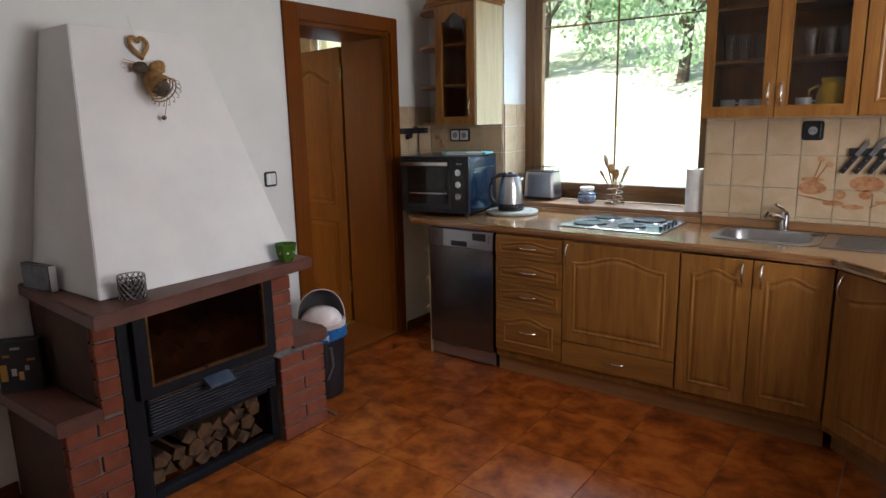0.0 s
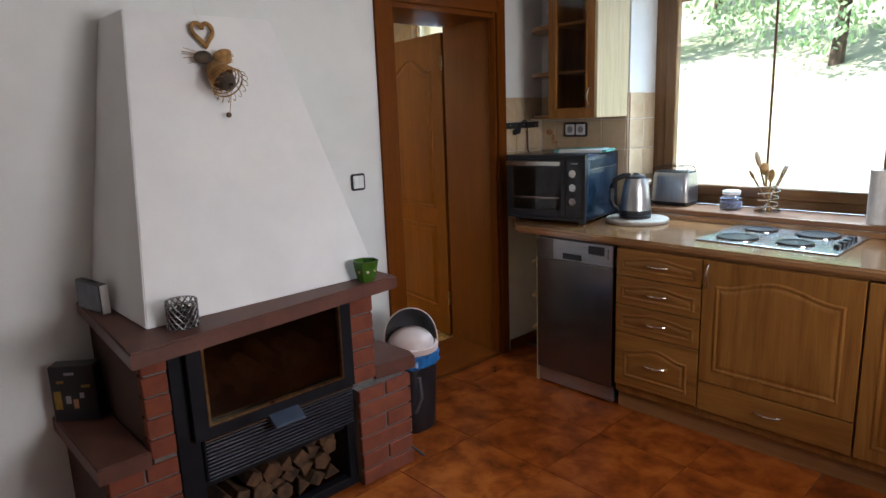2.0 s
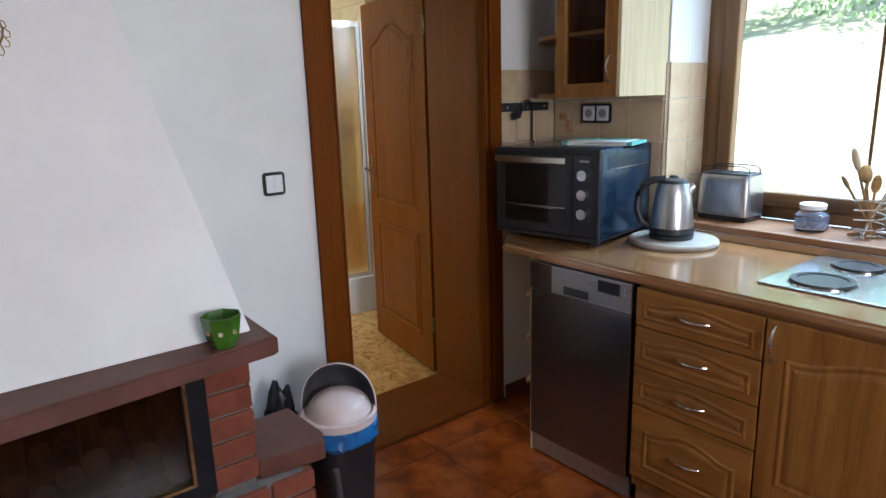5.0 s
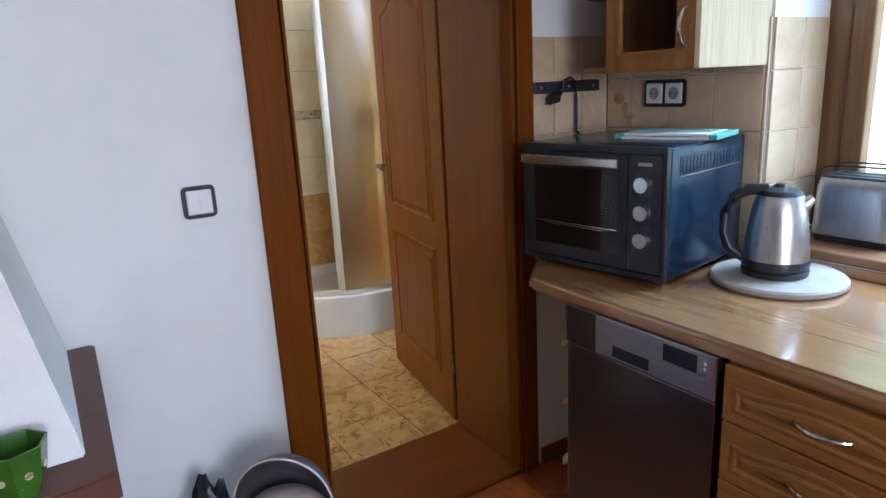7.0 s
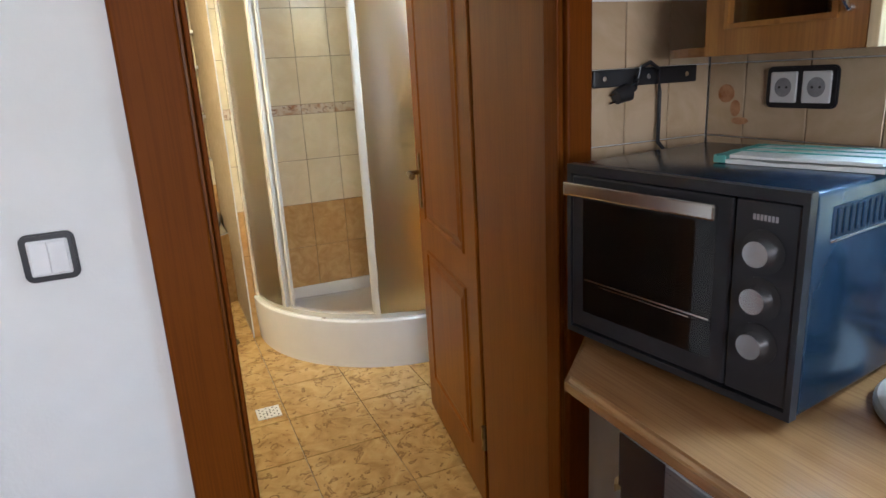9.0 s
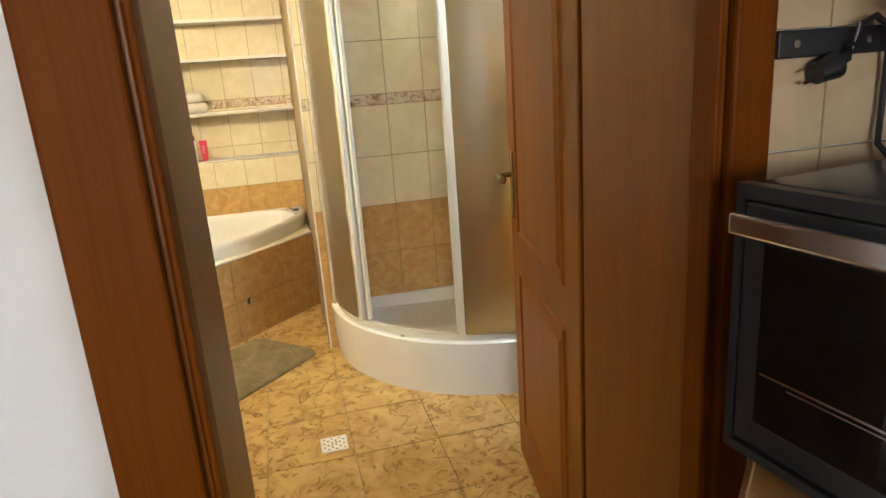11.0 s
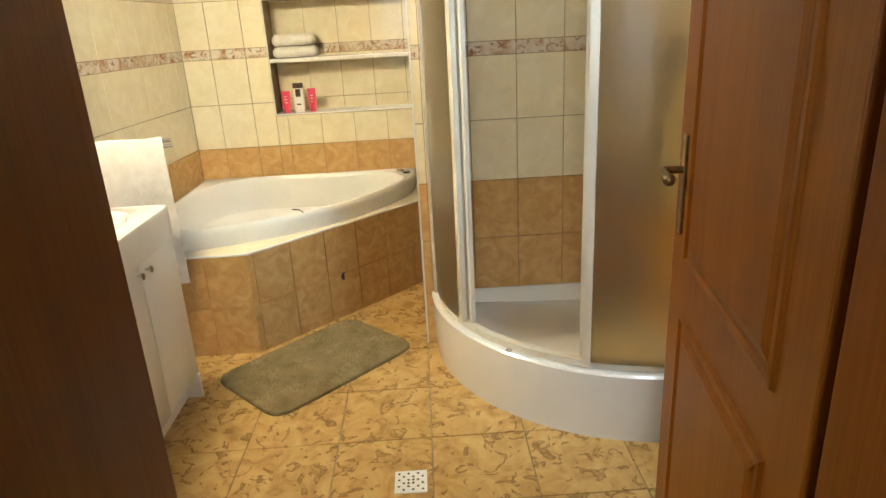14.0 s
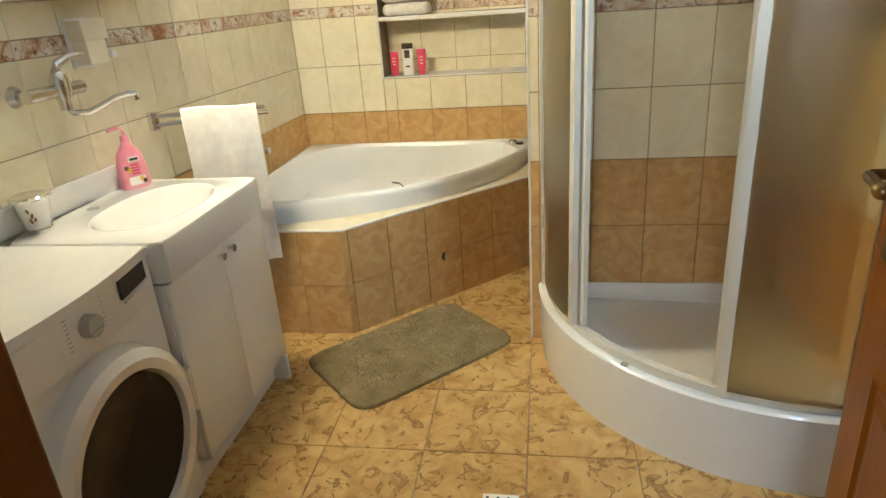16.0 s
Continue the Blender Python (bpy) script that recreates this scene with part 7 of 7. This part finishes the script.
objs = {o.name: o for o in scene.objects}
floor_k, floor_b = objs["floor"], objs["bath_floor"]
I4 = Matrix.Identity(4)
lay("floor_tile", floor_k, I4, XW, 0.9, -1.6, YN - 0.2, steps(XW, 0.9, 0.445, -1.93), steps(-1.6, YN, 0.445, 1.95), M_ktile, 0.008, 0.004)
lay("floor_tile", floor_b, I4, BX + 0.0, XB - 0.002, BS - 0.2, BN, steps(BX, XB, 0.352, -4.825), steps(BS - 0.2, BN, 0.347, 2.817), M_btile, 0.008, 0.004)
rowz = [0.0, 0.252, 0.52, 0.789, 1.055, 1.322, 1.378, 1.645, 1.912, 2.179, 2.446]


def bath_mat_of(limit):
    def pick(c, e):
        if abs((c + e) / 2 - 1.35) < 0.03:
            return M_band
        return M_ochre if (c + e) / 2 < limit else M_cream
    return pick


def face(origin, along_deg):
    """A wall plane: x runs along, y up, z out of the wall."""
    return Matrix.Translation(origin) @ Matrix.Rotation(radians(along_deg), 4, "Z") @ Matrix.Rotation(radians(90), 4, "X")


lay("wall_tile", objs["bath_wall_south"], face((XB, south(XB), 0), 180 - math.degrees(math.atan(SLANT))), 0, (XB - BX) * math.hypot(1, SLANT), 0, 2.446, steps(0, 3.4, 0.2035, 1.441), rowz, bath_mat_of(0.8))
lay("wall_tile", objs["shower_wall"], face((SX, SY, 0), 90), 0, BN - SY, 0, 2.446, [0.0, 0.038] + steps(0.24, 0.9, 0.203, 0.24), rowz, bath_mat_of(0.8))
lay("wall_tile", objs["bath_wall_north"], face((SX, BN, 0), 0), 0, 0.905, 0, 2.446, steps(0, 1.3, 0.203, 0), rowz, bath_mat_of(0.8))
FB = face((BX, BS, 0), 90)
bcol = steps(0, 1.4, 0.203, 0.17)
lay("wall_tile", objs["bath_wall_back"], FB, 0, NY0 - BS - 0.006, 0.4, 2.446, bcol, rowz, bath_mat_of(0.8))
lay("wall_tile", objs["bath_wall_back"], FB, NY0 - BS - 0.006, SY - BS, 0.4, NZ0 - 0.006, bcol, rowz, bath_mat_of(0.8))
lay("wall_tile", objs["bath_wall_back"], FB, NY0 - BS - 0.006, SY - BS, NZ1, 2.446, bcol, rowz, bath_mat_of(0.8))
lay("wall_tile", objs["bath_wall_back"], face((NX, BS, 0), 90), NY0 - BS, SY - BS, NZ0, NZ1, steps(0, 1.4, 0.203, 0.10), rowz, bath_mat_of(0.8), 0.007)
L2 = math.hypot(-6.375 + 5.588, SY - 2.012)
lay("surround_tile", tub, face((-5.588, 1.384, 0), 90), 0, 0.628, 0, SH - 0.006, steps(0, 0.7, 0.203, 0.02), [0, 0.243, 0.5], M_ochre)
lay("surround_tile", tub, face((-5.588, 2.012, 0), math.degrees(math.atan2(SY - 2.012, -6.375 + 5.588))), 0, L2, 0, SH - 0.006, [0, 0.03] + steps(0.23, 1.2, 0.203, 0.23), [0, 0.243, 0.5], M_ochre)

# kitchen wall tiles
krow = [0.975, 1.0, 1.155, 1.33, 1.519, 1.65]
krow_west = [0.93, 0.99, 1.158, 1.32, 1.498, 1.65]
lay("wall_tile", objs["wall_north"], face((WX1, YN - 0.012, 0), 0), 0, 0.89 - WX1, 0.975, 1.65, steps(0, 1.9, 0.168, -0.863 - WX1), krow, M_kwt)
lay("wall_tile", objs["wall_north"], face((XW + 0.012, YN - 0.012, 0), 0), 0, WX0 - XW - 0.012, 0.93, 1.65, steps(0, 0.7, 0.168, 0.112), krow_west, M_kwt)
lay("wall_tile", objs["wall_west"], face((XW + 0.012, 3.40, 0), 90), 0, 0.365, 0.93, 1.65, [0.0, 0.10, 0.235, 0.37], krow_west, M_kwt)
lay("wall_tile", objs["wall_north"], face((WX0 + 0.008, YN, 0), 90), 0, 0.29, WZ0, 1.65, [0, 0.155, 0.3], krow_west[1:], M_kwt)
lay("wall_tile", objs["wall_north"], face((WX1 - 0.008, 4.07, 0), -90), 0, 0.29, WZ0, 1.65, [0, 0.14, 0.3], krow_west[1:], M_kwt)
random.seed(14)
for cx, cz, w, h in ((-0.46, 1.16, 0.13, 0.07), (-0.46, 1.205, 0.11, 0.025), (-0.22, 1.19, 0.15, 0.08), (-0.22, 1.135, 0.06, 0.05), (-0.36, 1.085, 0.10, 0.03), (-0.27, 1.07, 0.10, 0.025), (-0.12, 1.10, 0.12, 0.02), (-0.43, 1.31, 0.035, 0.03), (-0.39, 1.285, 0.04, 0.03), (-0.33, 1.13, 0.05, 0.05)):
    q = cyl(B(), (0, 0, 0), (0, -0.0012, 0), 0.5, None, 18)
    bmesh.ops.transform(q, matrix=Matrix.Translation((cx, YN - 0.0125, cz)) @ Matrix.Diagonal((w, 1, h, 1)), verts=q.verts)
    part("tile_print", q, M_deco, wall_north, "printed terracotta pot motif")
for x0, z0, x1, z1 in ((-0.455, 1.21, -0.43, 1.30), (-0.44, 1.21, -0.40, 1.28), (-0.52, 1.12, -0.36, 1.09), (-0.2, 1.07, -0.10, 1.12)):
    part("tile_print", tube(B(), [(x0, YN - 0.0128, z0), (x1, YN - 0.0128, z1)], 0.0035, 5), M_deco, wall_north)
for cx, cz, w, h in ((-2.93, 1.425, 0.05, 0.045), (-2.90, 1.39, 0.03, 0.04), (-2.885, 1.36, 0.05, 0.018)):
    q = cyl(B(), (0, 0, 0), (0, -0.0012, 0), 0.5, None, 14)
    bmesh.ops.transform(q, matrix=Matrix.Translation((cx, YN - 0.0125, cz)) @ Matrix.Diagonal((w, 1, h, 1)), verts=q.verts)
    part("tile_print", q, M_deco, wall_north)

# bricks of the fireplace
BH, BJ = 0.0655, 0.0095
BR = {}


def brick(x0, x1, y0, y1, z0, z1):
    w, d, h = round(x1 - x0, 3), round(y1 - y0, 3), round(z1 - z0, 3)
    if (w, d, h) not in BR:
        bm = box(B(), -w / 2, w / 2, -d / 2, d / 2, -h / 2, h / 2, 0.0035, 1)
        me = bpy.data.meshes.new("brick")
        bm.to_mesh(me)
        bm.free()
        me.materials.append(M_brick)
        BR[(w, d, h)] = me
    jitter = Vector((random.uniform(-1, 1), random.uniform(-1, 1), 0)) * 0.0012
    piece("brick", BR[(w, d, h)], Matrix.Translation(Vector(((x0 + x1) / 2, (y0 + y1) / 2, (z0 + z1) / 2)) + jitter), fire)


def column(x0, x1, y0, y1, z0, z1, faces, split=None):
    """Courses of bricks laid as a thin face on the front and the open side."""
    k = 0
    z = z0
    while z + 0.03 < z1:
        zt = min(z + BH, z1)
        t = 0.022
        if "front" in faces:
            cuts = [y0, y1] if (split is None or k % 2 == 0) else [y0, split, y1]
            for a, b in zip(cuts, cuts[1:]):
                brick(x1 - t, x1, a + (BJ / 2 if a > y0 else 0), b - (BJ / 2 if b < y1 else 0), z, zt)
        if "return" in faces:
            brick(x1 - 0.044, x1 - t - 0.0005, y0, y0 + t, z, zt)
        for side in ("south", "north"):
            if side in faces:
                ya, yb = (y0, y0 + t) if side == "south" else (y1 - t, y1)
                xa = x1 - t - BJ * 0.3 - (0.0 if k % 2 else 0.11)
                brick(xa + BJ / 2, x1 - t - 0.0005, ya, yb, z, zt)
                while xa - 0.03 > x0:
                    xb = max(x0, xa - 0.24)
                    brick(xb + BJ / 2, xa - BJ / 2, ya, yb, z, zt)
                    xa = xb
        z += BH + BJ
        k += 1


column(-2.99, -2.45, 0.945, 1.030, 0.454, 0.866, ("front", "return"))
column(-2.99, -2.45, 0.805, 1.030, 0.004, 0.436, ("front", "return"), 0.92)
column(-2.99, -2.45, 1.766, 1.895, 0.454, 0.866, ("front", "north"))
column(-2.715, -2.402, 1.766, 2.045, 0.004, 0.436, ("front", "north"), 1.905)
